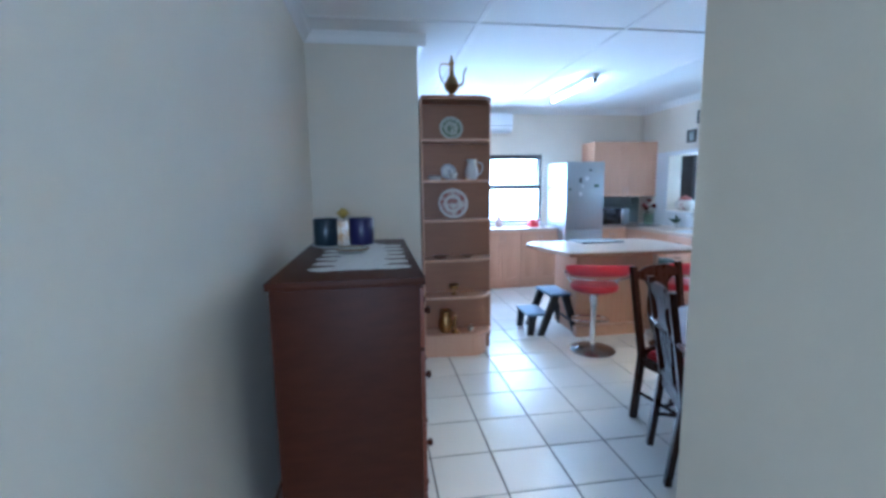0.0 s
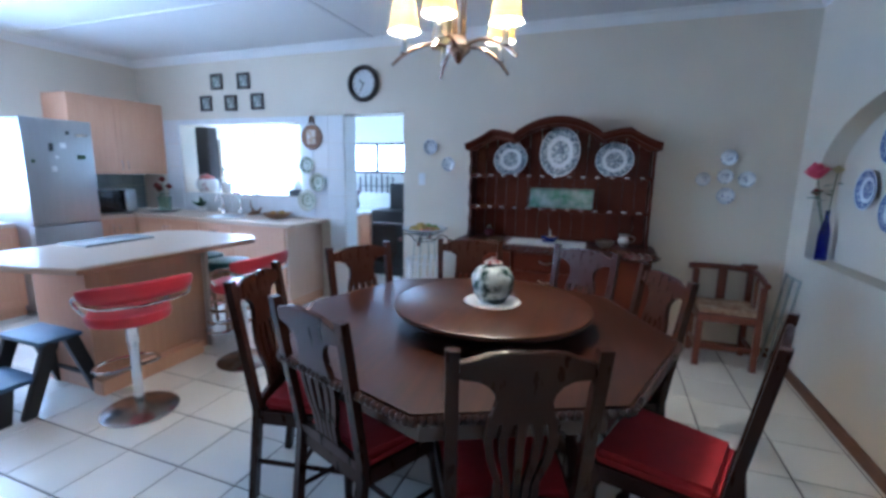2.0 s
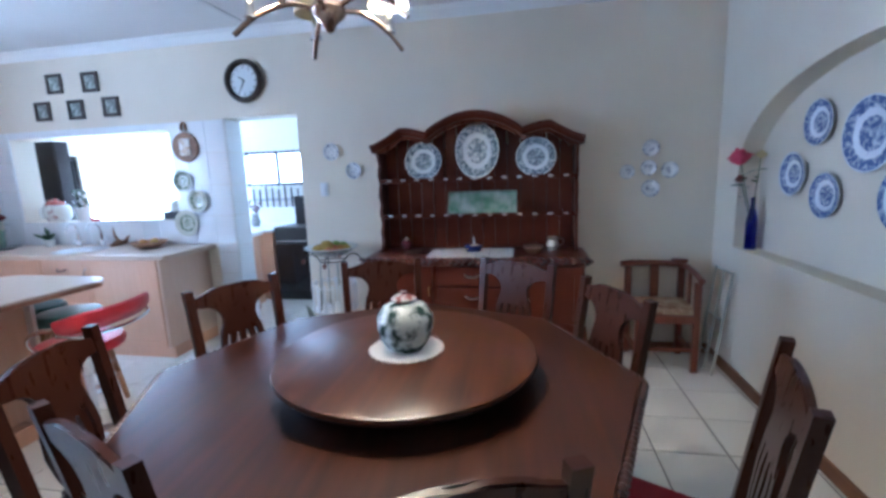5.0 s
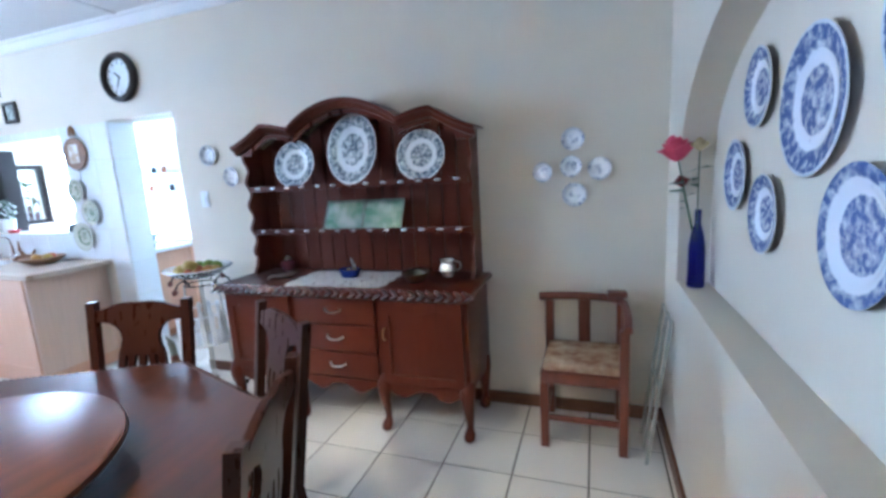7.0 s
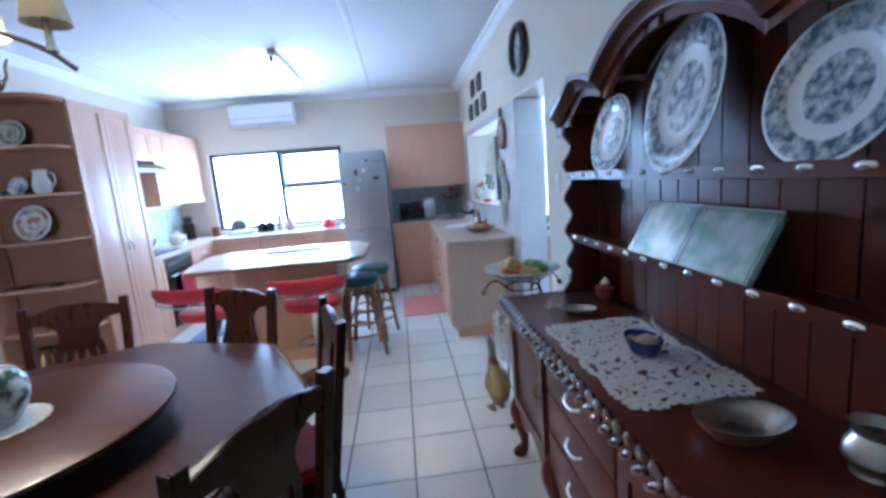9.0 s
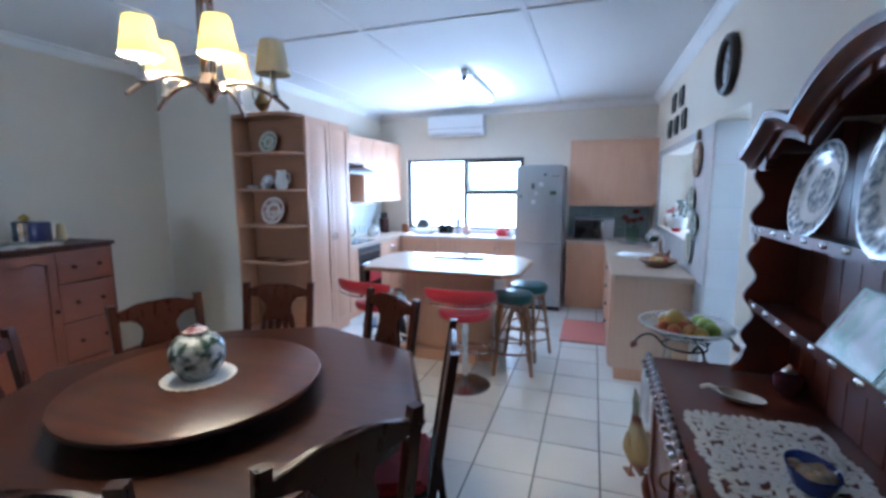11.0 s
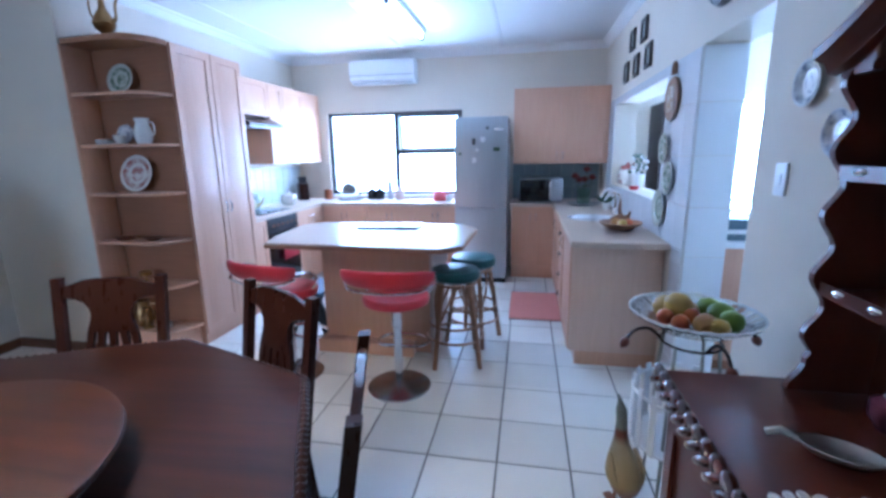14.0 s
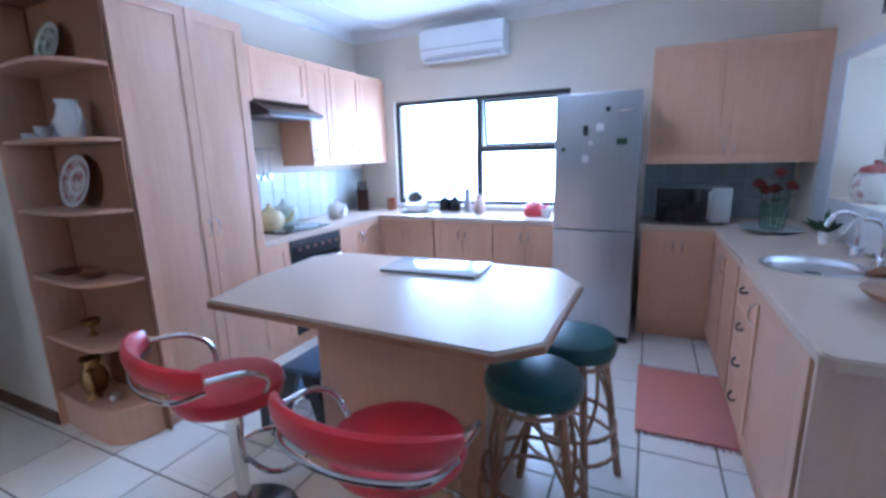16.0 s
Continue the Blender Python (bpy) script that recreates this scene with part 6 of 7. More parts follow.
# ---- things on the counters ----
mw = thing("microwave", "black and silver microwave oven on the worktop", "microwave", pose(3.41, 6.36, 0.901))
part_of("case", box, (0, 0.5, 0.02, 0.38, 0.012, 0.275, 0.006), STEEL, mw)
d = part_of("door", box, (0.005, 0.37, 0.0, 0.019, 0.018, 0.27, 0.004), BLACKG, mw, "black glass door")
part_of("handle", box, (0.345, 0.365, -0.03, -0.001, 0.04, 0.25, 0.004), CHROME, d)
part_of("control_panel", box, (0.375, 0.495, 0.0, 0.019, 0.018, 0.27, 0.004), STEEL, mw)
for x in (0.04, 0.44):
    part_of("foot", box, (x, x + 0.03, 0.05, 0.33, 0, 0.0115), BLACKP, mw)
sink = thing("round_sink", "round stainless steel sink set in the worktop", "sink", pose(SKX, SKY, 0.9))
part_of("bowl", lathe, ([(0.196, 0.001), (0.216, 0.001), (0.218, 0.003), (0.212, 0.005), (0.196, 0.0045), (0.188, -0.002), (0.18, -0.016), (0.165, -0.027), (0.1, -0.034), (0.03, -0.036), (0, -0.036)], 48), SINKM, sink)
part_of("drain", lathe, ([(0, -0.034), (0.03, -0.034), (0.034, -0.0355)], 20), BLACKP, sink)
tap = thing("sink_tap", "chrome swan-neck mixer tap", "tap", pose(4.33, 5.2, 0.9))
part_of("spout", tube, (bezier([(0, 0, 0), (0, 0, 0.13), (-0.03, 0, 0.21), (-0.1, 0, 0.22), (-0.15, 0, 0.15)], 6), 0.011, 8), CHROME, tap)
part_of("base", lathe, ([(0, 0), (0.03, 0), (0.026, 0.03), (0.014, 0.05), (0, 0.05)], 18), CHROME, tap)
for s in (-1, 1):
    part_of("lever", tube, ([(0, s * 0.02, 0.03), (0, s * 0.065, 0.05)], 0.008, 8), CHROME, tap)
tap2 = copy_thing(tap, pose(4.33, 5.47, 0.9, 0, 0, 14))
fb = thing("wooden_bowl", "wide shallow pale brown wooden bowl on the worktop", "bowl", pose(4.2, 4.55, 0.901))
part_of("bowl", lathe, ([(0, 0.012), (0.07, 0.014), (0.13, 0.045), (0.15, 0.06), (0.156, 0.058), (0.135, 0.035), (0.075, 0), (0, 0)], 36), CANE, fb)
for k, (nm, x, y) in enumerate((("orange", -0.03, 0.03), ("apple", 0.05, -0.02), ("lemon", 0.0, -0.06))):
    bm = bmesh.new()
    lathe(bm, [(0, 0.03), (0.011, 0.034), (0.027, 0.025), (0.036, 0), (0.028, -0.024), (0.012, -0.033), (0, -0.03)], 14)
    o = tagged(new(nm, mesh(bm, nm, FR[nm], True)), nm + " lying in the wooden bowl", "fruit", "fruit in the wooden bowl")
    o.matrix_world = pose(4.2 + x, 4.55 + y, 0.951, 10 * k, 20, 0)
pl = thing("flower_plate", "white plate under the glass of flowers", "plate", pose(4.12, 6.18, 0.901))
part_of("plate", lathe, ([(0, 0.006), (0.12, 0.008), (0.18, 0.024), (0.184, 0.022), (0.12, 0), (0, 0)], 36), WHITEC, pl)
gv = thing("glass_flower_vase", "clear green glass vase holding red flowers", "vase", pose(4.12, 6.18, 0.911))
part_of("body", lathe, ([(0, 0), (0.06, 0), (0.075, 0.05), (0.07, 0.12), (0.085, 0.17), (0.081, 0.17), (0.066, 0.12), (0.07, 0.05), (0.056, 0.006), (0, 0.006)], 28), glass("pale_green_glass", (0.75, 0.9, 0.82), 0.05), gv)
for k, (x, y, rx, ry, st) in enumerate(((-0.03, 0, 5, -14, 0.27), (0.02, 0.02, -4, 4, 0.33), (0.03, -0.02, 6, 12, 0.25), (-0.01, 0.03, -10, -6, 0.22), (0.0, -0.03, 14, 20, 0.24))):
    rose("red_flower", "dark red artificial flower in the vase", pose(4.12 + x, 6.18 + y, 0.93, rx, ry, 30 * k), 0.045, PETALR, st)
BISC = china("floral_jar_china", 0.2, (0.3, 0.07, 0.06), (0.74, 0.72, 0.66), cover=0.46, density=22)
bj = thing("biscuit_jar", "white floral china biscuit jar with red lid", "jar", pose(XE + 0.1, 5.88, HZ0 + 0.002, 0, 0, 12))
part_of("body", lathe, ([(0, 0), (0.075, 0), (0.1, 0.03), (0.112, 0.08), (0.105, 0.14), (0.085, 0.165), (0, 0.167)], 28), BISC, bj, squash=(0.8, 1.25))
part_of("lid", lathe, ([(0, 0.168), (0.08, 0.168), (0.075, 0.195), (0.03, 0.21), (0.014, 0.214), (0.016, 0.232), (0, 0.238)], 24), mat("red_jar_lid_glaze", (0.4, 0.04, 0.04), (0.55, 0.3, 0.25), 18, 0.2), bj, "red patterned lid", squash=(0.8, 1.1))
part_of("handle", tube, (bezier([(0, 0.12, 0.13), (0, 0.17, 0.12), (0, 0.17, 0.06), (0, 0.13, 0.04)], 4), 0.009, 8), WHITEC, bj)
pp = thing("floral_platter", "white floral platter standing behind the biscuit jar", "plate", pose(XE + 0.16, 6.02, HZ0 + 0.002))
part_of("platter", lathe, ([(0, 0.004), (0.1, 0.006), (0.14, 0.016), (0.143, 0.013), (0.1, 0), (0, 0)], 36), CHW, pp, squash=(0.8, 1.0)).matrix_local = pose(0.02, 0, 0.116, 0, -80, 0)
rdish = thing("red_dish", "small bright red dish on the hatch ledge", "dish", pose(XE + 0.06, 5.38, HZ0 + 0.002))
part_of("dish", lathe, ([(0, 0.006), (0.03, 0.008), (0.045, 0.03), (0.05, 0.03), (0.034, 0), (0, 0)], 24), REDV, rdish)
hj = thing("white_jug", "small white jug standing on the dark tin", "jug", pose(XE + 0.1, 4.5, HZ0 + 0.078))
part_of("body", lathe, ([(0, 0), (0.035, 0), (0.046, 0.03), (0.04, 0.07), (0.03, 0.085), (0.036, 0.1), (0.032, 0.1), (0, 0.08)], 22), WHITEC, hj)
part_of("handle", tube, (bezier([(0, 0.034, 0.085), (0, 0.066, 0.075), (0, 0.066, 0.04), (0, 0.043, 0.03)], 4), 0.005, 6), WHITEC, hj)
dw = thing("driftwood_ornament", "brown twisted driftwood ornament beside the tap", "ornament", pose(4.29, 4.95, 0.901))
for pts, rad in (([(-0.09, 0.02, 0.02), (-0.02, 0, 0.035), (0.06, -0.02, 0.03)], [0.01, 0.016, 0.022, 0.026, 0.028, 0.026, 0.022, 0.016, 0.01]), ([(0, 0, 0.03), (-0.02, 0.03, 0.1), (-0.01, 0.05, 0.18)], [0.02, 0.018, 0.016, 0.014, 0.012, 0.01, 0.008, 0.006, 0.004]), ([(0.03, -0.01, 0.03), (0.05, -0.04, 0.08), (0.04, -0.07, 0.1)], [0.016, 0.015, 0.014, 0.012, 0.01, 0.009, 0.007, 0.005, 0.003])):
    part_of("branch", tube, (bezier(pts, 4), rad, 8), RATTAN, dw)
gp = thing("sink_plant", "small leafy green plant in a white pot", "plant", pose(4.3, 5.78, 0.901))
part_of("pot", lathe, ([(0, 0), (0.035, 0), (0.045, 0.07), (0.04, 0.07), (0.036, 0.06), (0, 0.06)], 20), WHITEC, gp)
rnd = random.Random(15)
for k in range(22):
    bm = bmesh.new()
    q = pose(0, 0, 0.06, rnd.uniform(-50, 50), rnd.uniform(-50, 50), rnd.uniform(0, 360))
    L = rnd.uniform(0.06, 0.15)
    bm.faces.new([bm.verts.new(q @ Vector(v)) for v in ((0, 0, 0), (0.016, 0.006, L * 0.6), (0, 0.02, L), (-0.016, 0.006, L * 0.6))])
    part("leaf", bm, LEAF, gp)
hp = thing("hatch_plant", "grey-green leafy pot plant on the hatch ledge", "plant", pose(XE + 0.13, 5.6, HZ0 + 0.002))
part_of("pot", lathe, ([(0, 0), (0.055, 0), (0.07, 0.13), (0.064, 0.13), (0.055, 0.12), (0, 0.12)], 20), WHITEC, hp)
rnd = random.Random(5)
for k in range(44):
    bm = bmesh.new()
    a, t = rnd.uniform(0, 6.28), rnd.uniform(0.2, 1)
    p = Vector((0.085 * t * math.cos(a), 0.085 * t * math.sin(a), 0.14 + 0.17 * rnd.random()))
    bmesh.ops.create_icosphere(bm, subdivisions=1, radius=0.022, matrix=Matrix.Translation(p) @ pose(0, 0, 0, 90 * rnd.random(), 90 * rnd.random(), 0) @ Matrix.Diagonal((1, 0.8, 0.35, 1)))
    part("leaf" if k % 3 else "blossom", bm, GREYLEAF if k % 3 else WHITEC, hp)
bx = thing("dark_tin", "small dark tin standing on the hatch ledge", "tin", pose(XE + 0.1, 4.5, HZ0 + 0.002))
part_of("body", box, (-0.05, 0.05, -0.09, 0.09, 0, 0.075, 0.005), BLACKP, bx)

# counter below the window
hob = thing("hob", "black ceramic hob set in the worktop", "hob", pose(0.65, 5.34, 0.9015))
part_of("glass_plate", box, (-0.24, 0.24, -0.28, 0.28, 0, 0.006, 0.002), BLACKG, hob)
for x, y in ((-0.11, -0.13), (0.11, -0.13), (-0.11, 0.13), (0.11, 0.13)):
    part_of("ring", lathe, ([(0.06, 0.0063), (0.085, 0.0063), (0.085, 0.0075), (0.06, 0.0075)], 24), STEEL, hob).matrix_local = Matrix.Translation((x, y, 0))


def turned(name, label, cat, x, y, z, profile, material, s=1.0, rz=0, handle=None, spout=None, knob=False):
    ob = thing(name, label, cat, pose(x, y, z, 0, 0, rz))
    part_of("body", lathe, ([(r * s, h * s) for r, h in profile], 26), material, ob)
    if handle:
        part_of("handle", tube, (bezier([(-a * s, 0, b * s) for a, b in handle], 4), 0.006 * s, 6), material, ob)
    if spout:
        part_of("spout", tube, (bezier([(a * s, 0, b * s) for a, b in spout], 4), [0.012 * s] * 4 + [0.008 * s] * (4 * (len(spout) - 1) - 3), 8), material, ob)
    if knob:
        part_of("lid", lathe, ([(0, profile[-1][1] * s), (0.03 * s, profile[-1][1] * s + 0.002), (0.01 * s, (profile[-1][1] + 0.018) * s), (0.012 * s, (profile[-1][1] + 0.03) * s), (0, (profile[-1][1] + 0.036) * s)], 18), material, ob)
    return ob


POT = [(0, 0), (0.055, 0), (0.075, 0.03), (0.08, 0.06), (0.066, 0.095), (0.035, 0.11), (0, 0.112)]
JUG = [(0, 0), (0.045, 0), (0.06, 0.03), (0.065, 0.08), (0.05, 0.13), (0.042, 0.16), (0.052, 0.19), (0.046, 0.19), (0, 0.15)]
HND = [(0.05, 0.16), (0.1, 0.15), (0.1, 0.08), (0.06, 0.04)]
turned("yellow_teapot", "cream and yellow teapot on the hob", "teapot", 0.62, 5.2, 0.909, POT, mat("cream_yellow_glaze", (0.6, 0.52, 0.3), (0.5, 0.42, 0.22), 14, 0.25), 1.45, 40, [(0.07, 0.09), (0.12, 0.08), (0.11, 0.03), (0.075, 0.03)], [(0.07, 0.04), (0.11, 0.06), (0.13, 0.1)], True)
turned("green_teapot", "pale green pot standing behind the hob", "pot", 0.5, 5.48, 0.909, POT, mat("pale_green_pot_glaze", (0.45, 0.5, 0.4), (0.35, 0.4, 0.3), 12, 0.3), 1.5, 10, [(0.07, 0.09), (0.12, 0.08), (0.11, 0.03), (0.075, 0.03)], None, True)
turned("white_teapot", "white glazed teapot on the corner worktop", "teapot", 0.66, 6.0, 0.901, POT, WHITEC, 1.25, -30, [(0.07, 0.09), (0.12, 0.08), (0.11, 0.03), (0.075, 0.03)], [(0.07, 0.04), (0.11, 0.06), (0.13, 0.1)], True)
turned("glass_kettle", "clear glass kettle on a dark tray", "kettle", 1.2, 6.62, 0.917, [(0, 0), (0.08, 0), (0.085, 0.03), (0.08, 0.1), (0.06, 0.14), (0.05, 0.15), (0, 0.155)], CLEAR, 1.45, 200, [(0.06, 0.15), (0.13, 0.14), (0.13, 0.06), (0.085, 0.03)], None, True)
tr = thing("kettle_tray", "round dark tray on the worktop", "tray", pose(1.2, 6.62, 0.901))
part_of("tray", lathe, ([(0, 0.004), (0.15, 0.006), (0.165, 0.015), (0.17, 0.013), (0.155, 0), (0, 0)], 32), BLACKP, tr)
for x in (1.46, 1.57):
    g = turned("dark_goblet", "upturned dark stemmed goblet by the window", "goblet", x, 6.74, 0.901, [(0.04, 0), (0.042, 0.04), (0.036, 0.08), (0.008, 0.1), (0.006, 0.16), (0.036, 0.175), (0.034, 0.182), (0, 0.182)], BLACKG, 1.5)
    g["group"] = "goblets by the window"
turned("steel_bottle", "slim steel flask beside the window mullion", "flask", 1.72, 6.72, 0.901, [(0, 0), (0.034, 0), (0.036, 0.01), (0.036, 0.2), (0.026, 0.22), (0.026, 0.24), (0, 0.242)], STEEL)
turned("pink_jug", "pale pink and white jug on the worktop", "jug", 1.88, 6.62, 0.901, JUG, mat("pale_pink_glaze", (0.66, 0.52, 0.48), (0.58, 0.42, 0.4), 14, 0.25), 0.95, 30, HND)
turned("utensil_pot", "reddish utensil pot in the worktop corner", "pot", 0.85, 6.7, 0.901, [(0, 0), (0.05, 0), (0.055, 0.05), (0.055, 0.13), (0.05, 0.13), (0.05, 0.02), (0, 0.02)], COPPER)
kt = turned("red_kettle", "red kettle with arched black handle", "kettle", 2.42, 6.58, 0.901, [(0, 0), (0.085, 0), (0.092, 0.02), (0.085, 0.08), (0.05, 0.12), (0, 0.125)], REDV, 1.0, 20, None, [(0.075, 0.06), (0.11, 0.08), (0.13, 0.11)], True)
part_of("arch_handle", tube, (bezier([(-0.06, 0, 0.11), (-0.05, 0, 0.19), (0, 0, 0.215), (0.05, 0, 0.19), (0.06, 0, 0.11)], 4), 0.008, 8), BLACKP, kt, "black arched handle")
turned("white_cup", "small white cup beside the red kettle", "cup", 2.55, 6.5, 0.901, [(0, 0), (0.03, 0), (0.04, 0.03), (0.042, 0.07), (0.038, 0.07), (0.036, 0.03), (0, 0.008)], WHITEC)
kb = thing("knife_block", "dark wooden knife block in the worktop corner", "knife block", pose(0.52, 6.62, 0.901, 0, 0, 40))
part_of("block", box, (-0.06, 0.06, -0.09, 0.09, 0, 0.22, 0.008), CHAIRW, kb)
for x in (-0.035, 0.0, 0.035):
    for y in (-0.05, 0.03):
        part_of("knife_handle", box, (x - 0.008, x + 0.008, y - 0.014, y + 0.014, 0.2205, 0.31, 0.004), BLACKP, kb)
ut = thing("utensil_rail", "steel rail with hanging kitchen utensils", "utensil rail", pose(XK + 0.002, 5.1, 1.45, 0, 0, 90))
part_of("rail", tube, ([(0, -0.03, 0.1), (0.42, -0.03, 0.1)], 0.006, 8), CHROME, ut)
for x in (0.02, 0.4):
    part_of("bracket", box, (x - 0.006, x + 0.006, -0.03, 0.0, 0.094, 0.106), CHROME, ut)
for k in range(5):
    x = 0.06 + k * 0.075
    u = part_of("utensil", tube, ([(x, -0.035, 0.1), (x, -0.035, -0.1 - 0.02 * (k % 2))], 0.0045, 6), STEEL, ut, "hanging steel utensil")
    part_of("utensil_head", lathe, ([(0, -0.008), (0.03, -0.004), (0.032, 0.004), (0, 0.008)], 16), STEEL, u).matrix_local = pose(x, -0.035, -0.13 - 0.02 * (k % 2), 90)

# ornaments in the open shelves
ox, oy = XK, YP
turned("brass_ewer", "slender aged brass ewer on the shelf unit", "ewer", ox + 0.3, oy + 0.1, 2.277, [(0, 0), (0.05, 0), (0.042, 0.012), (0.02, 0.03), (0.055, 0.06), (0.07, 0.095), (0.052, 0.14), (0.022, 0.19), (0.016, 0.26), (0.026, 0.285), (0.012, 0.3), (0.006, 0.34), (0, 0.35)], BRASS, 1.0, 0,
       [(0.018, 0.27), (0.09, 0.27), (0.1, 0.18), (0.06, 0.1)], [(0.06, 0.09), (0.1, 0.13), (0.105, 0.2), (0.13, 0.25)])
for z, r, mt, dx in ((SHZ[5], 0.105, CHG, 0.3), (SHZ[3], 0.135, CHW, 0.31)):
    plate("shelf_plate", "decorated plate standing on the open shelves", r, mt, pose(ox + dx, oy + 0.165, z + 0.02 + r * 0.97, 76, 0, 0), 1.0, "plates on the open shelves")
plate("shelf_plate", "small decorated saucer standing on the open shelves", 0.07, CH7, pose(ox + 0.27, oy + 0.165, SHZ[4] + 0.02 + 0.068, 76, 0, 0), 1.0, "plates on the open shelves")
turned("cream_jug", "cream china jug on the open shelves", "jug", ox + 0.47, oy + 0.1, SHZ[4] + 0.019, JUG, WHITEC, 0.92, 180, HND)
turned("tea_cup", "white china cup and saucer on the open shelves", "cup", ox + 0.3, oy + 0.07, SHZ[4] + 0.019, [(0, 0), (0.05, 0.004), (0.055, 0.01), (0.02, 0.012), (0.036, 0.035), (0.04, 0.06), (0.036, 0.06), (0, 0.02)], WHITEC)
turned("saucer_stack", "low stack of white saucers on the open shelves", "saucers", ox + 0.14, oy + 0.1, SHZ[4] + 0.019, [(0, 0), (0.05, 0.003), (0.06, 0.012), (0.05, 0.014), (0.06, 0.024), (0.05, 0.026), (0.06, 0.035), (0, 0.03)], WHITEC)
turned("copper_dish", "small shallow copper dish on the open shelves", "dish", ox + 0.18, oy + 0.1, SHZ[2] + 0.019, [(0, 0), (0.05, 0.003), (0.075, 0.02), (0.07, 0.02), (0, 0.008)], COPPER)
turned("copper_dish", "small shallow copper dish on the open shelves", "dish", ox + 0.42, oy + 0.1, SHZ[2] + 0.019, [(0, 0), (0.04, 0.003), (0.06, 0.018), (0.056, 0.018), (0, 0.008)], COPPER)
turned("brass_bell", "small brass goblet on the open shelves", "goblet", ox + 0.3, oy + 0.1, SHZ[1] + 0.019, [(0, 0), (0.03, 0), (0.012, 0.015), (0.01, 0.04), (0.04, 0.06), (0.045, 0.09), (0.04, 0.09), (0, 0.06)], BRASS)
turned("brass_jug", "dark brass jug on the lowest shelf", "jug", ox + 0.22, oy + 0.1, SHZ[0] + 0.019, JUG, BRASS, 1.05, 200, HND)
turned("brass_candlestick", "small brass candlestick on the lowest shelf", "candlestick", ox + 0.3, oy + 0.05, SHZ[0] + 0.019, [(0, 0), (0.04, 0), (0.035, 0.01), (0.01, 0.025), (0.014, 0.08), (0.008, 0.13), (0.022, 0.16), (0.016, 0.16), (0, 0.15)], BRASS)
turned("silver_pot", "small tarnished silver pot on the lowest shelf", "pot", ox + 0.45, oy + 0.08, SHZ[0] + 0.019, POT, SILVER, 0.4, 0, None, None, True)

# rug
rug = thing("kitchen_rug", "faded red woven cotton rug with dark fringe", "rug", pose(3.605, 5.31, 0.0015))
bm = bmesh.new()
n, k = 14, 20
g = [[bm.verts.new((-0.24 + 0.48 * i / n, -0.39 + 0.78 * j / k, 0.007 + 0.002 * noise.noise((i * 0.5, j * 0.5, 3)))) for j in range(k + 1)] for i in range(n + 1)]
b2 = [[bm.verts.new((v.co.x, v.co.y, 0)) for v in r] for r in g]
for i in range(n):
    for j in range(k):
        bm.faces.new((g[i][j], g[i + 1][j], g[i + 1][j + 1], g[i][j + 1]))
        bm.faces.new((b2[i][j], b2[i][j + 1], b2[i + 1][j + 1], b2[i + 1][j]))
for e in range(k):
    bm.faces.new((g[0][e], g[0][e + 1], b2[0][e + 1], b2[0][e]))
    bm.faces.new((g[n][e], b2[n][e], b2[n][e + 1], g[n][e + 1]))
for e in range(n):
    bm.faces.new((g[e][0], b2[e][0], b2[e + 1][0], g[e + 1][0]))
    bm.faces.new((g[e][k], g[e + 1][k], b2[e + 1][k], b2[e][k]))
part("weave", bm, RUGM, rug)
FRINGE = mat("dark_red_fringe", (0.2, 0.04, 0.035), (0.12, 0.03, 0.025), 20, 0.95)
rnd = random.Random(9)
for s in (-1, 1):
    bm = bmesh.new()
    for i in range(38):
        x = -0.235 + 0.47 * i / 37
        tube(bm, [(x, s * 0.388, 0.005), (x + rnd.uniform(-0.008, 0.008), s * (0.415 + 0.01 * rnd.random()), 0.003)], 0.0025, 4)
    part("fringe", bm, FRINGE, rug)

# ---- scullery ----
sc = thing("scullery_counter", "white topped wooden scullery counter", "counter", pose(0, 0, 0))
part_of("body", box, (5.62, SX - 0.003, 4.20, 6.2, 0.0, 0.84, 0.003), BEECH, sc)
part_of("top", box, (5.59, SX - 0.003, 4.18, 6.2, 0.841, 0.875, 0.005), WHITEP, sc, "white worktop")
stv = thing("black_stove", "black freestanding oven in the scullery", "oven", pose(5.62, 3.565, 0))
part_of("body", box, (0, 0.6, 0, 0.6, 0.0, 0.9, 0.004), BLACKP, stv)
part_of("back_splash", box, (0.32, 0.6, 0.02, 0.48, 0.901, 1.26, 0.006), BLACKP, stv, "black raised back box")
part_of("door", box, (-0.02, -0.001, 0.02, 0.58, 0.12, 0.7, 0.004), BLACKG, stv)
part_of("handle", tube, ([(-0.05, 0.05, 0.74), (-0.05, 0.55, 0.74)], 0.008, 8), CHROME, stv)
scb = thing("scullery_cabinet", "beech scullery cabinet with white worktop behind the hatch wall", "cabinet", pose(0, 0, 0))
part_of("body", box, (XE + T + 0.004, 5.27, 4.14, 5.85, 0.08, 0.86, 0.003), BEECH, scb)
part_of("plinth", box, (XE + T + 0.004, 5.22, 4.18, 5.85, 0.0, 0.0795), BEECHD, scb)
part_of("top", box, (XE + T + 0.004, 5.3, 4.11, 5.87, 0.861, 0.9, 0.005), WHITEP, scb, "white worktop")
MAUVE = mat("dried_mauve_blossom", (0.22, 0.14, 0.18), (0.13, 0.09, 0.12), 20, 0.8)
GREYT = mat("blue_grey_tray_plastic", (0.16, 0.22, 0.27), (0.12, 0.17, 0.21), 9, 0.4)
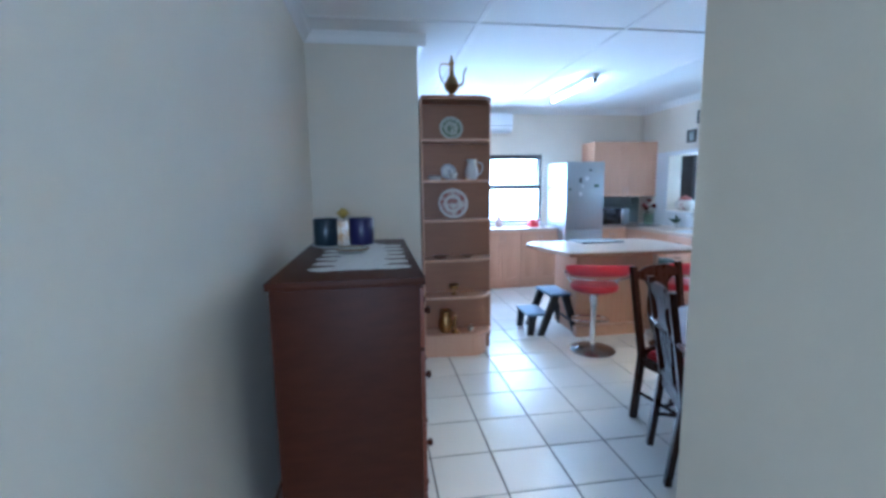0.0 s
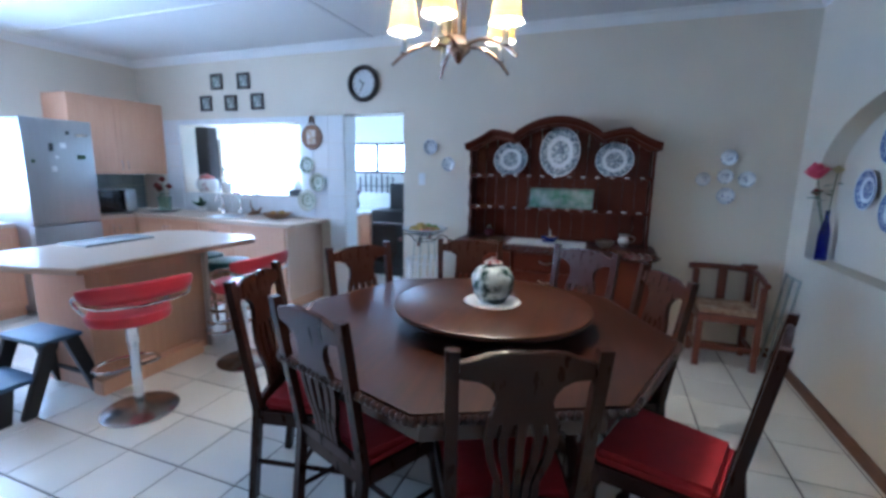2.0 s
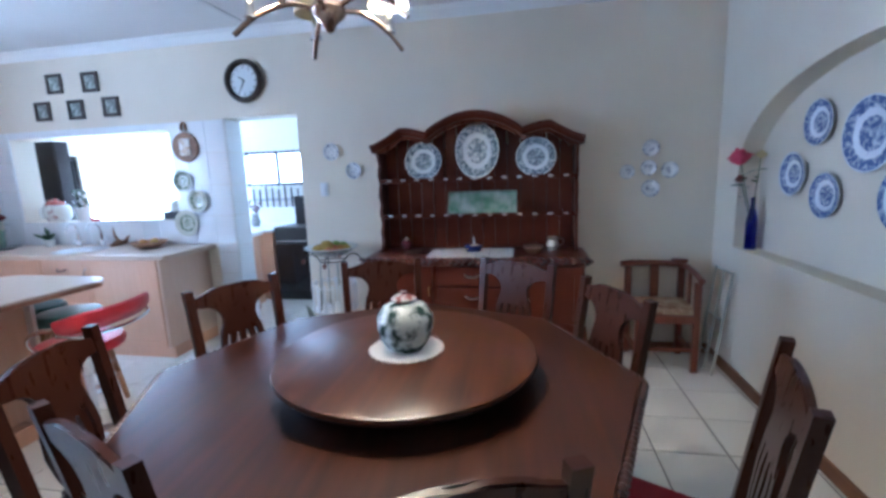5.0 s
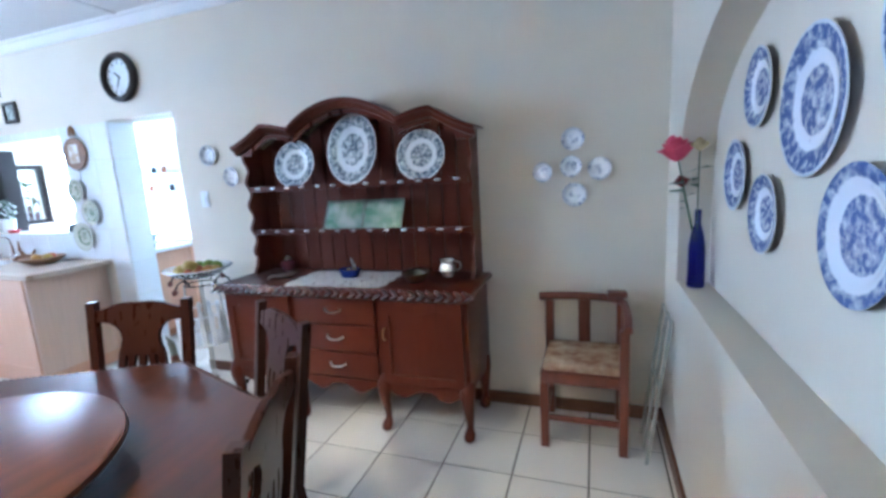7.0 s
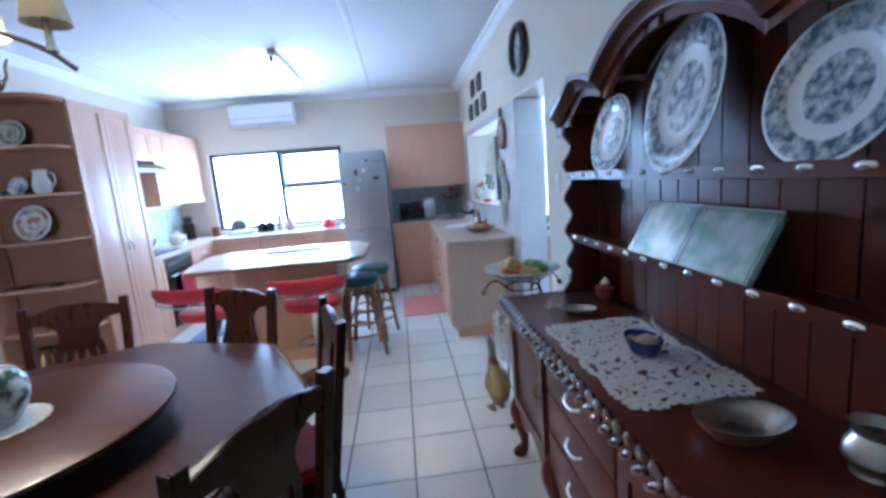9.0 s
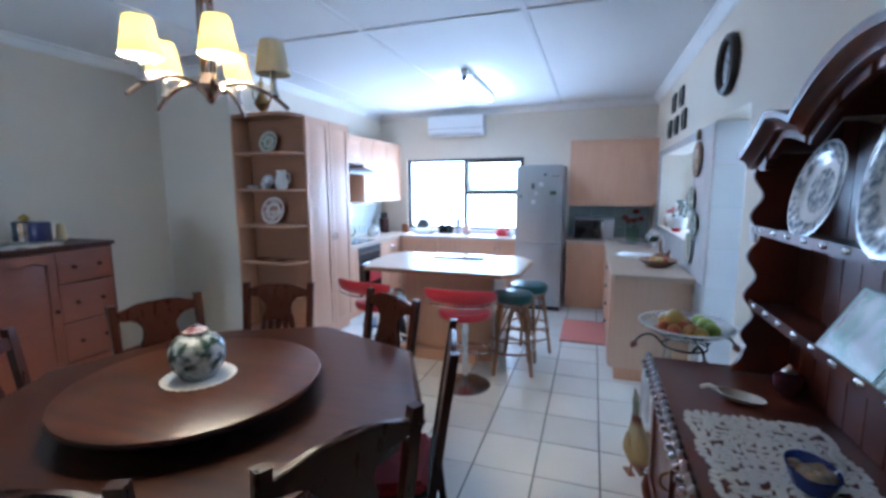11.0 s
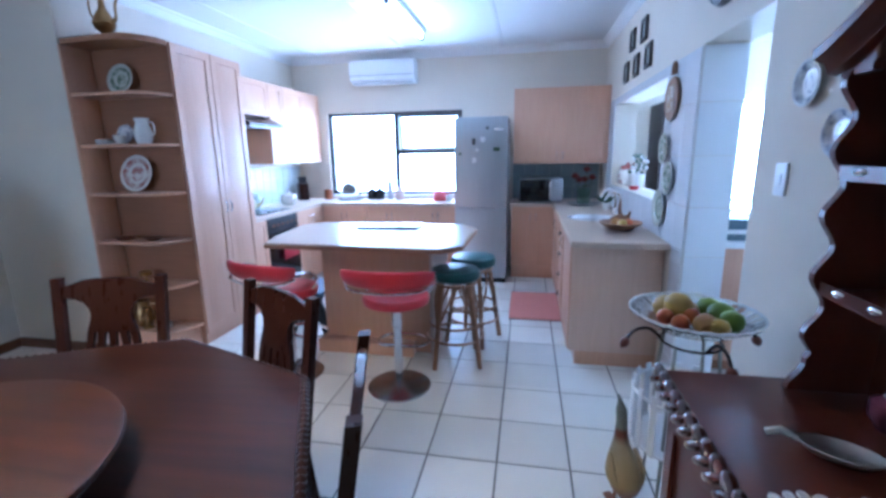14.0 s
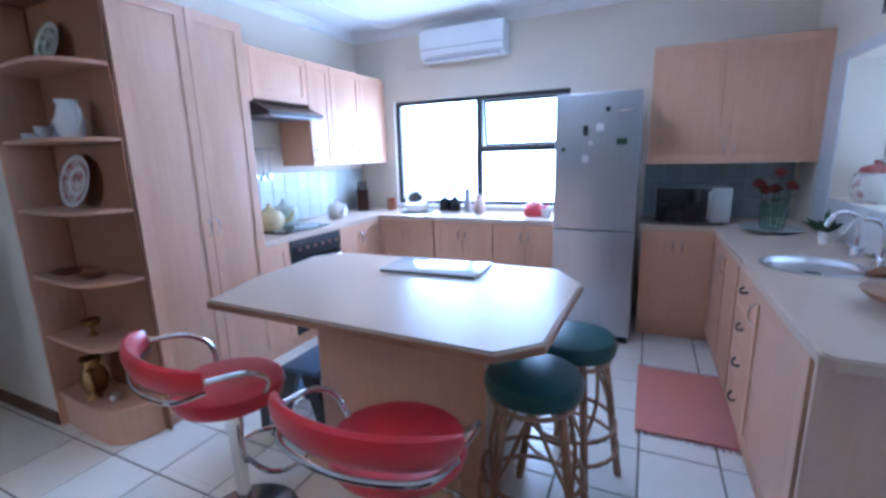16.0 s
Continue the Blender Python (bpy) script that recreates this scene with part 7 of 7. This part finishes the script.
for k in range(2):
    st = thing("stacked_tray", "blue-grey tray stacked on the scullery worktop", "tray", pose(4.78 + 0.01 * k, 4.34, 0.901 + 0.071 * k, 0, 0, 3 * k), "stacked trays")
    part_of("tray_base", box, (-0.15, 0.15, -0.17, 0.17, 0, 0.045, 0.012), GREYT, st)
    part_of("tray_rim", box, (-0.17, 0.17, -0.19, 0.19, 0.0455, 0.07, 0.008), WHITEP if k == 0 else GREYT, st)
sv = turned("mauve_flower_jar", "grey jar of dried mauve flowers on the counter", "vase", 5.95, 4.62, 0.876, JUG, mat("grey_jar_glaze", (0.3, 0.3, 0.32), (0.22, 0.22, 0.24), 10, 0.3), 0.9)
rnd = random.Random(31)
for k in range(16):
    q = pose(0, 0, 0.14, rnd.uniform(-35, 35), rnd.uniform(-35, 35), 0)
    bm = bmesh.new()
    bmesh.ops.create_icosphere(bm, subdivisions=1, radius=0.026, matrix=q @ Matrix.Translation((0, 0, rnd.uniform(0.08, 0.2))) @ Matrix.Diagonal((1, 1, 0.7, 1)))
    part("blossom", bm, MAUVE, sv)
kr = thing("knife_rail", "magnetic rail with a row of dark knives", "knife rail", pose(SX - 0.004, 4.55, 1.2))
part_of("rail", box, (-0.015, 0, -0.4, 0.4, -0.015, 0.015), STEEL, kr)
for k in range(8):
    y = -0.34 + k * 0.095
    part_of("knife", box, (-0.024, -0.016, y - 0.012, y + 0.012, -0.1, 0.14 + 0.02 * (k % 3), 0.003), BLACKP, kr)
cb = thing("dark_cupboard", "tall narrow dark cupboard in the scullery", "cupboard", pose(4.90, 6.30, 0))
part_of("body", box, (0, 0.16, 0, 0.5, 0, 1.98, 0.004), BRONZE, cb)
part_of("door", box, (0.005, 0.155, -0.018, -0.001, 0.05, 1.97, 0.003), BRONZE, cb)
wsh = thing("scullery_shelf", "small white wall shelf with jars", "shelf", pose(SX - 0.003, 5.75, 1.42))
for z in (0, 0.24):
    part_of("shelf", box, (-0.13, 0, -0.3, 0.3, z, z + 0.018, 0.002), WHITEP, wsh)
for k in range(6):
    part_of("jar", lathe, ([(0, 0), (0.03, 0), (0.032, 0.01), (0.032, 0.07), (0.022, 0.09), (0, 0.092)], 14), (BLACKP, COPPER, WHITEC)[k % 3], wsh).matrix_local = pose(-0.065, -0.24 + 0.095 * k, 0.0185 + 0.24 * (k % 2))

# ---- tiles, last ----
shared = {}


def floor_tile(x0, x1, y0, y1, parent):
    w, h = round(x1 - x0, 3), round(y1 - y0, 3)
    if (w, h) not in shared:
        b = bmesh.new()
        box(b, -w / 2, w / 2, -h / 2, h / 2, -0.008, 0, 0.0025)
        shared[(w, h)] = mesh(b, "tile", TILE)
    o = new("tile", shared[(w, h)])
    o.parent = parent
    o.matrix_local = Matrix.Translation(((x0 + x1) / 2, (y0 + y1) / 2, 0.0))


P, J = 0.3485, 0.0085
rest = bmesh.new()
rects = [(XW, XS, YB, YS), (XW, XE, YS, YP), (XK, XE, YP, YN), (XE, XE + T, DY0, DY1), (XE + T, SX, 2.6, YN)]
count = 0
for i in range(-4, 18):
    for j in range(-15, 14):
        x0, y0 = 0.60 + P * i + J / 2, 2.28 + 0.354 * j + J / 2
        for rx0, rx1, ry0, ry1 in rects:
            a0, a1, b0, b1 = max(x0, rx0), min(x0 + P - J, rx1), max(y0, ry0), min(y0 + 0.354 - J, ry1)
            if a1 - a0 < 0.02 or b1 - b0 < 0.02:
                continue
            if count < 300 and a0 < XE and b0 > YS - 0.01 and b1 < 6.35 and not (a1 < 0.16 and b1 < 3.0):
                floor_tile(a0, a1, b0, b1, floor_ob)
                count += 1
            else:
                box(rest, a0, a1, b0, b1, -0.008, 0)
rest_ob = new("tile_field", mesh(rest, "tile_field", TILE))
rest_ob.parent = floor_ob
tagged(rest_ob, kind="stuff")

# white tiles: hatch wall below and beside the opening, doorway reveal
rows = []
for j in range(4):
    z0, z1 = max(0.902, 0.875 + 0.285 * j), min(0.875 + 0.285 * (j + 1), 2.02)
    if z1 - z0 < 0.03:
        continue
    for y0, y1 in [(3.79 + 0.2 * k, min(3.99 + 0.2 * k, 6.45)) for k in range(14)]:
        if y1 - y0 < 0.03:
            continue
        parts = [(y0, y1, z0, z1)]
        if y1 > HY0 and y0 < HY1 and z1 > HZ0 and z0 < HZ1:
            parts = []
            if y0 < HY0 - 0.02:
                parts.append((y0, HY0, z0, z1))
            if y1 > HY1 + 0.02:
                parts.append((HY1, y1, z0, z1))
            if z0 < HZ0 - 0.02:
                parts.append((max(y0, HY0), min(y1, HY1), z0, HZ0))
            if z1 > HZ1 + 0.02:
                parts.append((max(y0, HY0), min(y1, HY1), HZ1, z1))
        for a0, a1, b0, b1 in parts:
            rows.append((XE - 0.0005, (a0 + a1) / 2, (b0 + b1) / 2, a1 - a0 - 0.003, b1 - b0 - 0.003, "x"))
for j in range(5):
    z0, z1 = 0.02 + 0.2 * j, min(0.02 + 0.2 * (j + 1), 0.9)
    rows.append((XE - 0.0005, 3.89, (z0 + z1) / 2, 0.197, z1 - z0 - 0.003, "x"))
for j in range(7):
    z0, z1 = 0.02 + 0.285 * j, 0.305 + 0.285 * j
    rows.append((XE + T / 2, DY1 - 0.0005, (z0 + z1) / 2, T - 0.004, z1 - z0 - 0.003, "y"))
tile_set(hatch, rows, WTILE)
# grey-green tiles behind the counters
back = thing("backsplash", "grey green tiled splashback behind the worktops", "wall tiles", pose(0, 0, 0))
back["kind"] = "structure"
rows = []
for k in range(7):
    for j in range(3):
        z0 = 0.902 + 0.148 * j
        rows.append((3.32 + 0.15 * k + 0.075, YN - 0.0005, z0 + 0.073, 0.147, 0.145, "y"))
tile_set(back, rows, TEALT)
rows = []
for k in range(14):
    for j in range(3):
        z0 = 0.902 + 0.148 * j
        rows.append((XK + 0.0078, 4.745 + 0.15 * k + 0.075, z0 + 0.073, 0.147, 0.145, "x"))
tile_set(back, rows, WESTT)
